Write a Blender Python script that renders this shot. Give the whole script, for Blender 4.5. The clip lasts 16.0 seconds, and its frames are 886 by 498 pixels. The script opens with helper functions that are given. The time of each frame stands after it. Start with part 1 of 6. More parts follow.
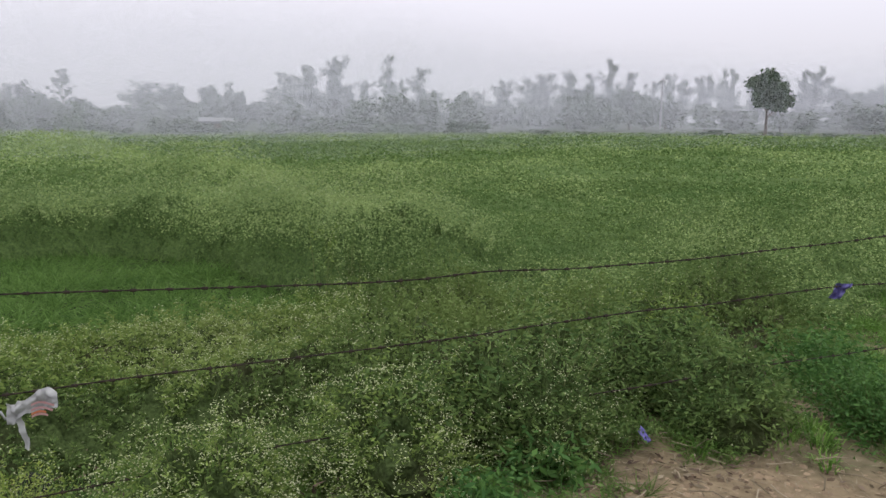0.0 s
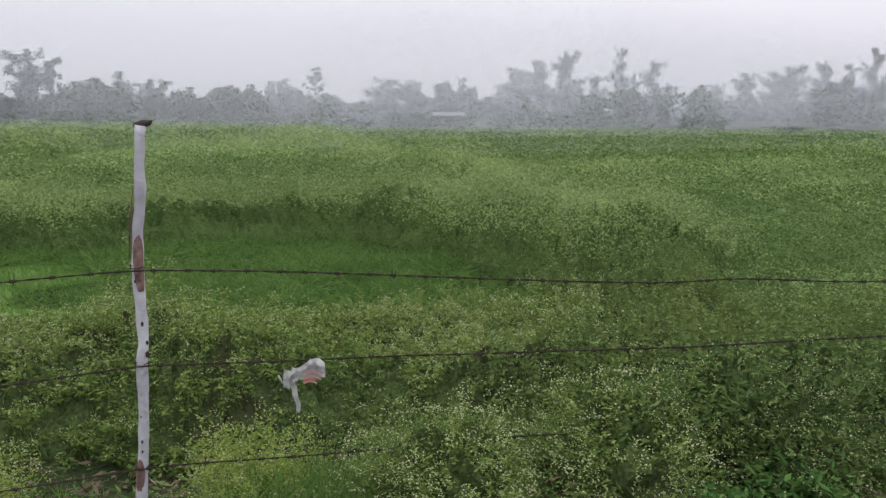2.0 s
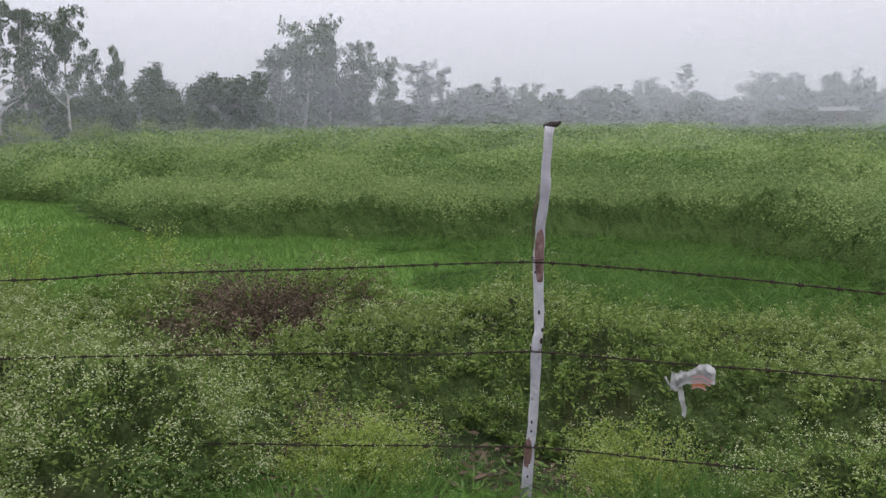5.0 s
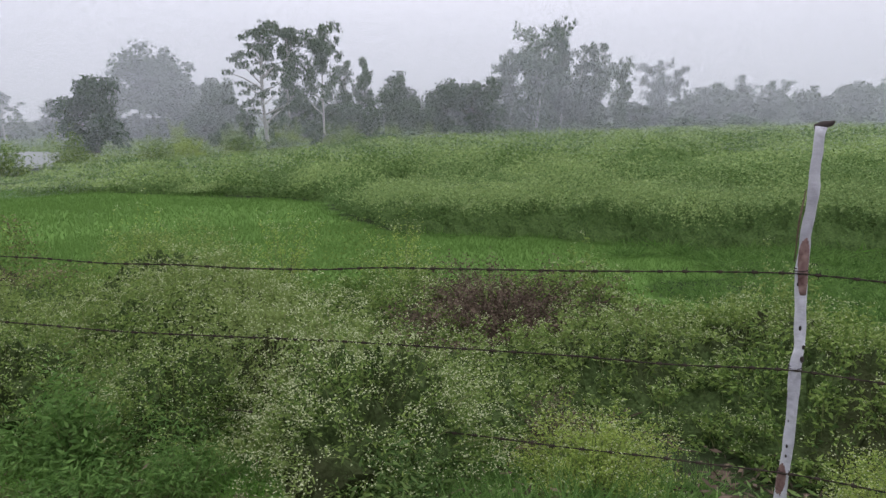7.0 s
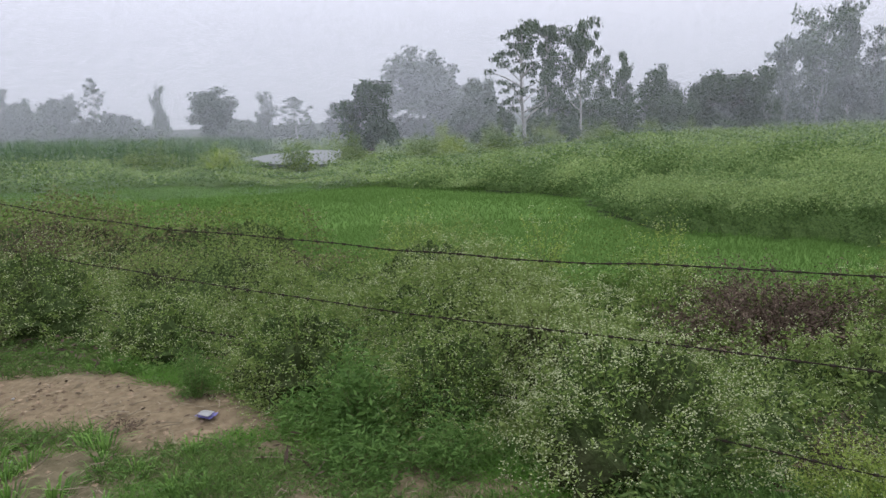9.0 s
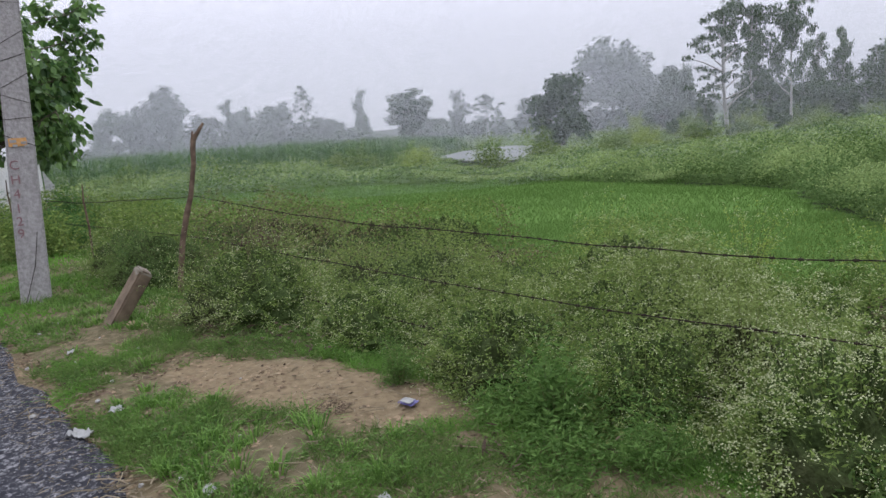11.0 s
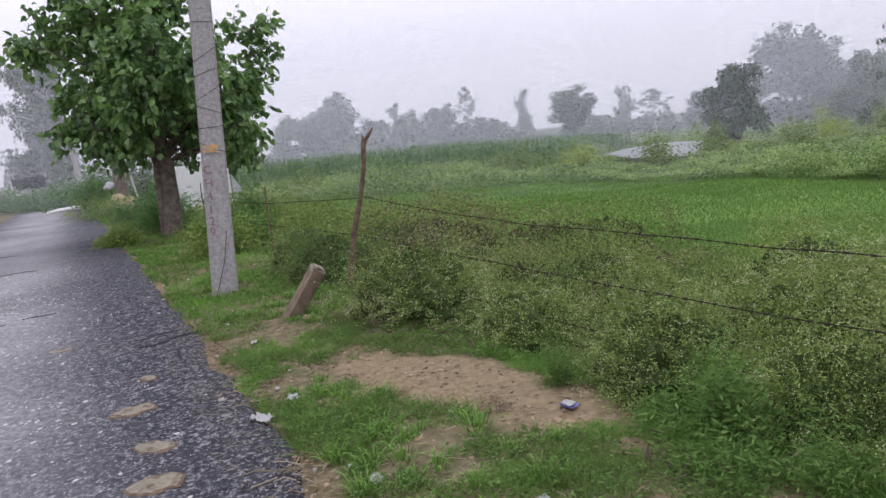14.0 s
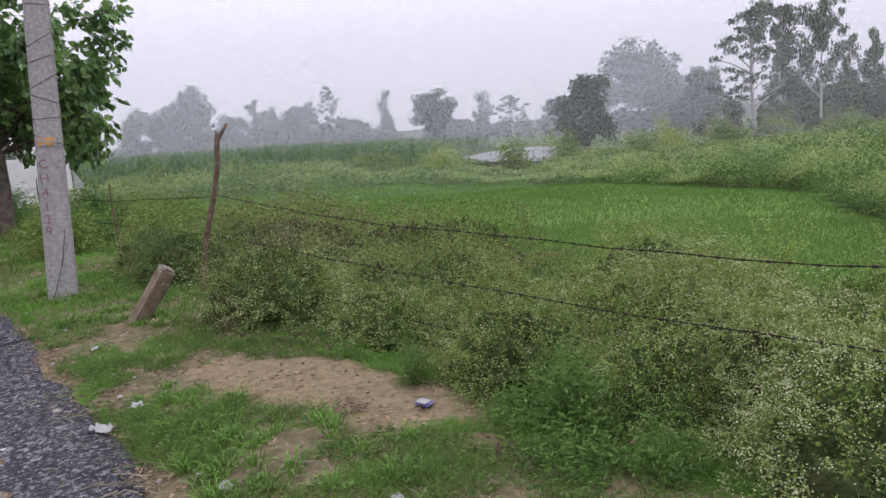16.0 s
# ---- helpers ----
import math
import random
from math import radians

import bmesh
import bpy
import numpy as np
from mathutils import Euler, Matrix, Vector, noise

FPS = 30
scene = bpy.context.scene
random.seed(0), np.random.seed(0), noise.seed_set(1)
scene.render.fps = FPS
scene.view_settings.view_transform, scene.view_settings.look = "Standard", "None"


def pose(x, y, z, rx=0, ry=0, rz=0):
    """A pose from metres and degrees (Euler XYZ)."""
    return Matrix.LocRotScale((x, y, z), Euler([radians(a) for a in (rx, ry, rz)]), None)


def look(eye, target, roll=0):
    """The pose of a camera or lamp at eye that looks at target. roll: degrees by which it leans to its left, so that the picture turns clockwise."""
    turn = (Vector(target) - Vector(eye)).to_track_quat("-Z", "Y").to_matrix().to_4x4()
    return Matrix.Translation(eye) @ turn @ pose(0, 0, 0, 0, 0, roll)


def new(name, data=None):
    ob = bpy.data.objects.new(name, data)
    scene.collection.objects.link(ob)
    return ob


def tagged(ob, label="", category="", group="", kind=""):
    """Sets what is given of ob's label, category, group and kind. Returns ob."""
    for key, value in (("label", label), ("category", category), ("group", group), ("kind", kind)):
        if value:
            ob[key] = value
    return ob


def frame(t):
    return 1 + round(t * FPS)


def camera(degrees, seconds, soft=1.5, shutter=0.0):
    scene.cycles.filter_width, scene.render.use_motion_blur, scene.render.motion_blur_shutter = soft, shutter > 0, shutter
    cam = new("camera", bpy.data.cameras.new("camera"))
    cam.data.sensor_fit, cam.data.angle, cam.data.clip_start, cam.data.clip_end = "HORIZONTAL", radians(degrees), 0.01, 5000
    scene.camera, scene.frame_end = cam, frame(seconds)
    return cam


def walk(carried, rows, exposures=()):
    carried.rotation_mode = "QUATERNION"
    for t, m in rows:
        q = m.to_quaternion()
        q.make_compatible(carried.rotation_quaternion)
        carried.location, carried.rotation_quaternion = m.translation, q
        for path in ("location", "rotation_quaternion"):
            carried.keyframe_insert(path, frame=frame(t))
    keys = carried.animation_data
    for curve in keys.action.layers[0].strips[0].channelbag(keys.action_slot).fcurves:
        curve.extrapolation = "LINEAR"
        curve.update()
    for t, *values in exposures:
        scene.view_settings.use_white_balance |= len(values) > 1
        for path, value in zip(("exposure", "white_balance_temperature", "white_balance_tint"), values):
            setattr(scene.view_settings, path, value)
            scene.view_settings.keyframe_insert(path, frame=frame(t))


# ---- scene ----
cam = camera(60.5, 16.0)
PATH = [
    (0, (0.232, 0.132, 1.492), (3.465, 9.439, -0.222), 1.26),
    (0.5, (0.206, 0.148, 1.494), (2.642, 9.687, -0.259), 1.05),
    (1, (0.178, 0.152, 1.492), (1.943, 9.832, -0.289), 0.97),
    (1.5, (0.153, 0.142, 1.496), (1.238, 9.917, -0.309), 1.09),
    (2, (0.128, 0.145, 1.497), (0.534, 9.965, -0.345), 1.33),
    (2.5, (0.099, 0.141, 1.497), (-0.264, 9.955, -0.390), 1.61),
    (3, (0.082, 0.124, 1.501), (-0.923, 9.891, -0.392), 1.63),
    (3.5, (0.061, 0.117, 1.500), (-1.586, 9.798, -0.386), 1.22),
    (4, (0.041, 0.108, 1.496), (-2.490, 9.592, -0.412), 0.40),
    (6.5, (-0.048, 0.064, 1.496), (-6.010, 7.886, -0.315), -0.93),
    (7, (-0.053, 0.044, 1.497), (-6.604, 7.382, -0.303), -1.50),
    (7.5, (-0.054, 0.033, 1.498), (-7.098, 6.898, -0.306), -1.65),
    (8, (-0.044, -0.020, 1.495), (-7.700, 6.158, -0.298), -1.74),
    (8.5, (-0.061, -0.028, 1.495), (-8.278, 5.394, -0.267), -2.43),
    (9, (-0.073, -0.039, 1.493), (-8.676, 4.761, -0.228), -2.83),
    (9.5, (-0.069, -0.046, 1.497), (-9.002, 4.117, -0.194), -3.54),
    (10, (-0.095, -0.048, 1.490), (-9.297, 3.498, -0.169), -4.11),
    (12.5, (-0.056, -0.094, 1.507), (-9.870, 1.086, -0.010), -6.19),
    (13, (-0.052, -0.085, 1.510), (-9.914, 0.689, 0.047), -6.35),
    (13.5, (-0.058, -0.077, 1.507), (-9.937, 0.490, 0.064), -6.51),
    (14, (-0.068, -0.068, 1.507), (-9.958, 0.356, 0.088), -6.50),
    (14.5, (-0.068, -0.074, 1.506), (-9.961, 0.288, 0.088), -6.46),
    (15, (-0.074, -0.071, 1.506), (-9.964, 0.318, 0.077), -6.22),
    (15.5, (-0.068, -0.061, 1.503), (-9.918, 0.845, 0.035), -5.82),
    (16, (-0.062, -0.035, 1.499), (-9.687, 2.168, -0.083), -4.86),
]
EXPOSURES = [(0, -0.04, 6640, 9), (4, -0.04, 6600, 9), (8, -0.05, 6330, 9), (10, -0.05, 6250, 9), (12.5, 0.04, 6330, 12), (16, 0.07, 6420, 15)]
walk(cam, [(t, look(eye, target, roll)) for t, eye, target, roll in PATH], EXPOSURES)

# ---------------------------------------------------------------- sky and light
world = bpy.data.worlds.new("overcast_sky")
scene.world = world
world.use_nodes = True
wn, wl = world.node_tree.nodes, world.node_tree.links
wn.clear()
w_out = wn.new("ShaderNodeOutputWorld")
w_sum = wn.new("ShaderNodeAddShader")
w_sky = wn.new("ShaderNodeBackground")
w_cloud = wn.new("ShaderNodeBackground")
w_tex = wn.new("ShaderNodeTexSky")
w_tex.sky_type = "NISHITA"
w_tex.sun_disc = False
w_tex.sun_elevation, w_tex.sun_rotation = radians(74), radians(-30)
w_tex.dust_density = 6.0
w_sky.inputs["Strength"].default_value = 0.012
w_co = wn.new("ShaderNodeTexCoord")
w_sep = wn.new("ShaderNodeSeparateXYZ")
w_ramp = wn.new("ShaderNodeValToRGB")
w_ramp.color_ramp.elements[0].position, w_ramp.color_ramp.elements[0].color = 0.0, (0.60, 0.60, 0.665, 1)
w_ramp.color_ramp.elements[1].position, w_ramp.color_ramp.elements[1].color = 1.0, (1.66, 1.68, 1.82, 1)
for at, col in ((0.055, (0.74, 0.735, 0.825, 1)), (0.16, (0.92, 0.905, 1.035, 1)), (0.34, (1.03, 1.03, 1.17, 1))):
    el = w_ramp.color_ramp.elements.new(at)
    el.color = col
w_cloud.inputs["Strength"].default_value = 1.0
wl.new(w_co.outputs["Generated"], w_sep.inputs[0])
wl.new(w_sep.outputs["Z"], w_ramp.inputs["Fac"])
wl.new(w_ramp.outputs["Color"], w_cloud.inputs["Color"])
wl.new(w_tex.outputs["Color"], w_sky.inputs["Color"])
wl.new(w_sky.outputs[0], w_sum.inputs[0])
wl.new(w_cloud.outputs[0], w_sum.inputs[1])
wl.new(w_sum.outputs[0], w_out.inputs["Surface"])

sun = new("sun", bpy.data.lights.new("sun", "SUN"))
sun.data.energy, sun.data.angle, sun.data.color = 0.7, radians(30), (1.0, 0.99, 0.97)
sun.matrix_world = look((-8.5, 14.5, 60), (0, 0, 0))

# ---------------------------------------------------------------- materials


def mat(name, col, col2=None, scale=6.0, rough=0.8, bump=0.0, bump_scale=40.0, island=False, translucent=0.0, metal=0.0, spec=0.3, detail=6.0, obj_random=False, big=0.0, col3=None):
    """A surface of two colours mixed by noise at real size, with relief; island: varied from leaf to leaf; col3: a third colour in patches of `big` per metre."""
    m = bpy.data.materials.new(name)
    m.use_nodes = True
    n, l = m.node_tree.nodes, m.node_tree.links
    p = n["Principled BSDF"]
    p.inputs["Roughness"].default_value, p.inputs["Metallic"].default_value = rough, metal
    p.inputs["Specular IOR Level"].default_value = spec
    co = n.new("ShaderNodeTexCoord")
    ramp = n.new("ShaderNodeMix")
    ramp.data_type = "RGBA"
    ramp.inputs[6].default_value, ramp.inputs[7].default_value = (*col, 1), (*(col2 or col), 1)
    nz = n.new("ShaderNodeTexNoise")
    nz.inputs["Scale"].default_value, nz.inputs["Detail"].default_value = scale, detail
    l.new(co.outputs["Object"], nz.inputs["Vector"])
    if island:
        g = n.new("ShaderNodeNewGeometry")
        add = n.new("ShaderNodeMath")
        add.operation = "ADD"
        mul = n.new("ShaderNodeMath")
        mul.operation = "MULTIPLY"
        mul.inputs[1].default_value = 0.5
        l.new(g.outputs["Random Per Island"], add.inputs[0])
        l.new(nz.outputs["Fac"], add.inputs[1])
        l.new(add.outputs[0], mul.inputs[0])
        fac = mul.outputs[0]
    else:
        fac = nz.outputs["Fac"]
    mr = n.new("ShaderNodeMapRange")
    mr.inputs["From Min"].default_value, mr.inputs["From Max"].default_value = 0.3, 0.7
    l.new(fac, mr.inputs["Value"])
    l.new(mr.outputs[0], ramp.inputs[0])
    colour = ramp.outputs[2]
    if col3:
        nb = n.new("ShaderNodeTexNoise")
        nb.inputs["Scale"].default_value, nb.inputs["Detail"].default_value = big, 3.0
        l.new(co.outputs["Object"], nb.inputs["Vector"])
        mb = n.new("ShaderNodeMapRange")
        mb.inputs["From Min"].default_value, mb.inputs["From Max"].default_value = 0.48, 0.66
        l.new(nb.outputs["Fac"], mb.inputs["Value"])
        mx = n.new("ShaderNodeMix")
        mx.data_type = "RGBA"
        mx.inputs[7].default_value = (*col3, 1)
        l.new(mb.outputs[0], mx.inputs[0])
        l.new(colour, mx.inputs[6])
        colour = mx.outputs[2]
    if obj_random:
        oi = n.new("ShaderNodeObjectInfo")
        hs = n.new("ShaderNodeHueSaturation")
        mv = n.new("ShaderNodeMapRange")
        mv.inputs["To Min"].default_value, mv.inputs["To Max"].default_value = 0.75, 1.25
        l.new(oi.outputs["Random"], mv.inputs["Value"])
        l.new(mv.outputs[0], hs.inputs["Value"])
        l.new(colour, hs.inputs["Color"])
        colour = hs.outputs[0]
    l.new(colour, p.inputs["Base Color"])
    if bump:
        nb2 = n.new("ShaderNodeTexNoise")
        nb2.inputs["Scale"].default_value, nb2.inputs["Detail"].default_value = bump_scale, 8.0
        l.new(co.outputs["Object"], nb2.inputs["Vector"])
        b = n.new("ShaderNodeBump")
        b.inputs["Strength"].default_value, b.inputs["Distance"].default_value = bump, 0.02
        l.new(nb2.outputs["Fac"], b.inputs["Height"])
        l.new(b.outputs[0], p.inputs["Normal"])
    if translucent:
        tr = n.new("ShaderNodeBsdfTranslucent")
        mixs = n.new("ShaderNodeMixShader")
        mixs.inputs[0].default_value = translucent
        l.new(colour, tr.inputs["Color"])
        l.new(p.outputs[0], mixs.inputs[1])
        l.new(tr.outputs[0], mixs.inputs[2])
        l.new(mixs.outputs[0], n["Material Output"].inputs["Surface"])
    return m


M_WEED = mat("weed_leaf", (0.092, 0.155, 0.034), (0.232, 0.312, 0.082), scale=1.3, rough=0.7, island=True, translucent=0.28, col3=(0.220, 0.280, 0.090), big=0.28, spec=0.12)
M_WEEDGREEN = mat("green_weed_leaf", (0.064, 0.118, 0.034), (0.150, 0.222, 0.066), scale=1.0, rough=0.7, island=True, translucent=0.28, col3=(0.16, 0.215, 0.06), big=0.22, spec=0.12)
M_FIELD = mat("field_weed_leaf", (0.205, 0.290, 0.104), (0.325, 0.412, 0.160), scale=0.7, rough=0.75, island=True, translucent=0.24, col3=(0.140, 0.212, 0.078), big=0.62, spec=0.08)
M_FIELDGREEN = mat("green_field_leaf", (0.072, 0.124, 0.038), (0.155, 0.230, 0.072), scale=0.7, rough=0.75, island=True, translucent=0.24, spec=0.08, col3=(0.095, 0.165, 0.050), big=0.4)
M_STEM = mat("weed_stem", (0.11, 0.16, 0.055), (0.20, 0.21, 0.09), rough=0.8, island=True, spec=0.12)
M_FLOWER = mat("white_floret", (0.38, 0.42, 0.22), (0.58, 0.61, 0.38), rough=0.9, island=True, translucent=0.3, spec=0.12)
M_BROAD = mat("broad_leaf", (0.055, 0.13, 0.035), (0.11, 0.22, 0.055), scale=2.0, rough=0.55, island=True, translucent=0.35, spec=0.12)
M_GRASS = mat("grass_blade", (0.075, 0.130, 0.034), (0.170, 0.265, 0.070), scale=1.5, rough=0.6, island=True, translucent=0.4, spec=0.12, col3=(0.150, 0.330, 0.050), big=0.95)
M_HERB = mat("fresh_herb_leaf", (0.078, 0.155, 0.036), (0.170, 0.285, 0.076), scale=1.5, rough=0.6, island=True, translucent=0.4, spec=0.12)
M_PADDY = mat("paddy_blade", (0.106, 0.190, 0.046), (0.138, 0.232, 0.060), scale=0.6, rough=0.6, island=True, translucent=0.4, spec=0.12)
M_YGREEN = mat("yellow_green_leaf", (0.21, 0.30, 0.058), (0.37, 0.44, 0.115), rough=0.65, island=True, translucent=0.4, spec=0.12)
M_DEAD = mat("dead_stalk", (0.070, 0.050, 0.038), (0.170, 0.124, 0.092), rough=0.9, island=True, spec=0.12)
M_DRY = mat("dry_straw", (0.13, 0.105, 0.068), (0.29, 0.24, 0.165), rough=0.9, island=True)
M_TREE = mat("grey_green_leaf", (0.058, 0.090, 0.050), (0.130, 0.175, 0.095), scale=0.4, rough=0.7, island=True, translucent=0.28, obj_random=True, spec=0.12)
M_DARKLEAF = mat("dark_leaf", (0.026, 0.054, 0.023), (0.072, 0.118, 0.048), scale=0.6, rough=0.6, island=True, translucent=0.3, spec=0.12)
M_PEEPAL = mat("glossy_broad_leaf", (0.066, 0.135, 0.046), (0.19, 0.320, 0.090), scale=1.1, rough=0.38, island=True, translucent=0.35, spec=0.5)
M_MAIZE = mat("maize_leaf", (0.05, 0.115, 0.040), (0.15, 0.24, 0.085), scale=0.5, rough=0.6, island=True, translucent=0.35, spec=0.12)
M_BARK = mat("grey_bark", (0.085, 0.068, 0.056), (0.225, 0.182, 0.148), scale=9, rough=0.95, bump=0.8, bump_scale=22)
M_PALEBARK = mat("pale_bark", (0.30, 0.29, 0.27), (0.48, 0.46, 0.43), scale=3, rough=0.9, bump=0.3)
M_ASPHALT = mat("worn_asphalt", (0.016, 0.017, 0.023), (0.060, 0.060, 0.072), scale=24, rough=0.95, bump=1.0, bump_scale=55, detail=10, spec=0.06, col3=(0.040, 0.040, 0.047), big=0.9)
M_CONCRETE = mat("weathered_concrete", (0.27, 0.255, 0.25), (0.43, 0.41, 0.405), scale=30, rough=0.9, bump=0.5, bump_scale=60, detail=10)
M_DARKCON = mat("dirty_concrete", (0.11, 0.082, 0.058), (0.23, 0.175, 0.125), scale=9, rough=0.95, bump=0.6, bump_scale=40)
M_WHITEWOOD = mat("whitewashed_wood", (0.38, 0.365, 0.41), (0.60, 0.585, 0.63), scale=11, rough=0.85, bump=0.5, bump_scale=45, detail=10)
M_REDWOOD = mat("bare_red_wood", (0.10, 0.050, 0.045), (0.30, 0.20, 0.18), scale=34, rough=0.85, bump=0.4)
M_BROWNWOOD = mat("brown_stick", (0.072, 0.048, 0.034), (0.185, 0.128, 0.090), scale=14, rough=0.9, bump=0.5)
M_KNOT = mat("dark_knot", (0.025, 0.02, 0.02), (0.06, 0.045, 0.04), rough=0.9)
M_WIRE = mat("rusty_wire", (0.022, 0.02, 0.018), (0.055, 0.04, 0.03), scale=60, rough=0.9, spec=0.1)
M_PLASTIC = mat("white_polythene", (0.30, 0.30, 0.30), (0.50, 0.50, 0.49), scale=14, rough=0.4, translucent=0.25)
M_BLUE = mat("violet_foil", (0.07, 0.06, 0.22), (0.20, 0.18, 0.42), scale=50, rough=0.35)
M_RED = mat("red_print", (0.45, 0.10, 0.06), (0.55, 0.22, 0.10), scale=30, rough=0.5)
M_PINK = mat("pale_red_print", (0.42, 0.22, 0.22), (0.55, 0.33, 0.32), scale=30, rough=0.5)
M_ORANGE = mat("orange_print", (0.55, 0.27, 0.08), (0.65, 0.38, 0.16), scale=30, rough=0.6)
M_PAINT = mat("faded_maroon_paint", (0.17, 0.075, 0.09), (0.34, 0.22, 0.22), scale=60, rough=0.85)
M_WALL = mat("white_plaster", (0.66, 0.65, 0.64), (0.78, 0.77, 0.76), scale=2.5, rough=0.9, bump=0.2)
M_TARP = mat("dark_tarpaulin", (0.018, 0.019, 0.022), (0.05, 0.05, 0.055), scale=3, rough=0.6)
M_MUD = mat("dried_mud", (0.15, 0.130, 0.098), (0.27, 0.242, 0.195), scale=18, rough=0.95, bump=0.9, bump_scale=45, detail=10, col3=(0.095, 0.066, 0.040), big=13.0)
M_RIM = mat("mud_rim", (0.060, 0.042, 0.028), (0.17, 0.12, 0.08), scale=25, rough=0.95, bump=0.5)
M_HAY = mat("straw_heap", (0.26, 0.19, 0.11), (0.42, 0.33, 0.21), scale=12, rough=0.95, bump=0.9, bump_scale=30)
M_WATER = mat("still_pond_water", (0.10, 0.11, 0.10), (0.14, 0.15, 0.14), scale=0.6, rough=0.35, spec=0.15)
M_STONE = mat("pale_stone", (0.25, 0.24, 0.23), (0.48, 0.47, 0.45), scale=20, rough=0.9, bump=0.4)
M_TIN = mat("pale_roof_sheet", (0.13, 0.135, 0.14), (0.22, 0.22, 0.22), scale=3, rough=0.7)

# ---------------------------------------------------------------- mesh helpers


def mesh_of(name, verts, faces, materials, smooth=False, index=None):
    """A mesh from arrays; faces is one array of equal polygons or a list of such arrays."""
    me = bpy.data.meshes.new(name)
    faces = faces if isinstance(faces, list) else [faces]
    verts = np.asarray(verts, np.float32)
    loops = np.concatenate([np.asarray(f, np.int32).ravel() for f in faces])
    sizes = np.concatenate([np.full(len(f), np.asarray(f).shape[1], np.int32) for f in faces])
    starts = np.concatenate([[0], np.cumsum(sizes)[:-1]]).astype(np.int32)
    me.vertices.add(len(verts))
    me.vertices.foreach_set("co", verts.ravel())
    me.loops.add(len(loops))
    me.loops.foreach_set("vertex_index", loops)
    me.polygons.add(len(sizes))
    me.polygons.foreach_set("loop_start", starts)
    for m in materials if isinstance(materials, (list, tuple)) else [materials]:
        me.materials.append(m)
    if index is not None:
        me.polygons.foreach_set("material_index", np.asarray(index, np.int32))
    me.polygons.foreach_set("use_smooth", np.full(len(sizes), smooth))
    me.update(calc_edges=True)
    return me


def thing(name, x=0, y=0, z=0, label="", category="", group="", kind="", turn=0.0):
    """An empty at a thing's base, to which its parts are joined."""
    ob = new(name)
    ob.empty_display_size = 0.1
    ob.matrix_world = pose(x, y, z, 0, 0, turn)
    return tagged(ob, label, category, group, kind)


def part(name, me, parent, label=""):
    ob = new(name, me)
    ob.parent = parent
    return tagged(ob, label)


def noise2(x, y, scale, seed=0):
    """Smooth value noise, 0 to 1."""
    r = np.random.default_rng(1000 + seed).random((64, 64))
    fx, fy = np.asarray(x) * scale, np.asarray(y) * scale
    ix, iy = np.floor(fx).astype(int), np.floor(fy).astype(int)
    tx, ty = fx - ix, fy - iy
    tx, ty = tx * tx * (3 - 2 * tx), ty * ty * (3 - 2 * ty)
    a, b = r[ix % 64, iy % 64], r[(ix + 1) % 64, iy % 64]
    c, d = r[ix % 64, (iy + 1) % 64], r[(ix + 1) % 64, (iy + 1) % 64]
    return (a * (1 - tx) + b * tx) * (1 - ty) + (c * (1 - tx) + d * tx) * ty


def unit(v):
    return v / np.maximum(np.linalg.norm(v, axis=1, keepdims=True), 1e-9)


def leaves(cent, length, width, rng, lift=0.3, flat=0.5):
    """Kite-shaped leaves round the given points: vertices and quads."""
    n = len(cent)
    a = rng.normal(size=(n, 3))
    a[:, 2] = a[:, 2] * (1 - flat) + lift
    a = unit(a)
    b = unit(np.cross(a, rng.normal(size=(n, 3)) * (1, 1, 0.5) + (0, 0, flat)))
    length, width = np.broadcast_to(length, n)[:, None], np.broadcast_to(width, n)[:, None]
    root = cent - a * length * 0.5
    v = np.stack([root, root + a * length * 0.45 + b * width * 0.5, root + a * length, root + a * length * 0.45 - b * width * 0.5], 1)
    return v.reshape(-1, 3), np.arange(4 * n).reshape(-1, 4)


def slips(cent, length, width, rng, lift=0.3, flat=0.5):
    """Leaves far off: one triangle each."""
    n = len(cent)
    a = rng.normal(size=(n, 3))
    a[:, 2] = a[:, 2] * (1 - flat) + lift
    a = unit(a)
    b = unit(np.cross(a, rng.normal(size=(n, 3)) * (1, 1, 0.5) + (0, 0, flat)))
    length, width = np.broadcast_to(length, n)[:, None], np.broadcast_to(width, n)[:, None]
    v = np.stack([cent - a * length * 0.5 + b * width * 0.6, cent + a * length * 0.5, cent - a * length * 0.4 - b * width * 0.6], 1)
    return v.reshape(-1, 3), np.arange(3 * n).reshape(-1, 3)


def blades(root, height, width, rng, lean=0.35):
    """Grass blades: one narrow bent triangle pair each."""
    n = len(root)
    height, width = np.broadcast_to(height, n)[:, None], np.broadcast_to(width, n)[:, None]
    d = np.concatenate([rng.normal(size=(n, 2)) * lean, np.ones((n, 1))], 1)
    side = unit(np.cross(d, rng.normal(size=(n, 3)) * (1, 1, 0.1)))
    tip = root + d * height
    tip[:, 2] -= (np.linalg.norm(d[:, :2], axis=1) * height[:, 0] * 0.35)
    v = np.stack([root - side * width * 0.5, root + side * width * 0.5, tip], 1)
    return v.reshape(-1, 3), np.arange(3 * n).reshape(-1, 3)


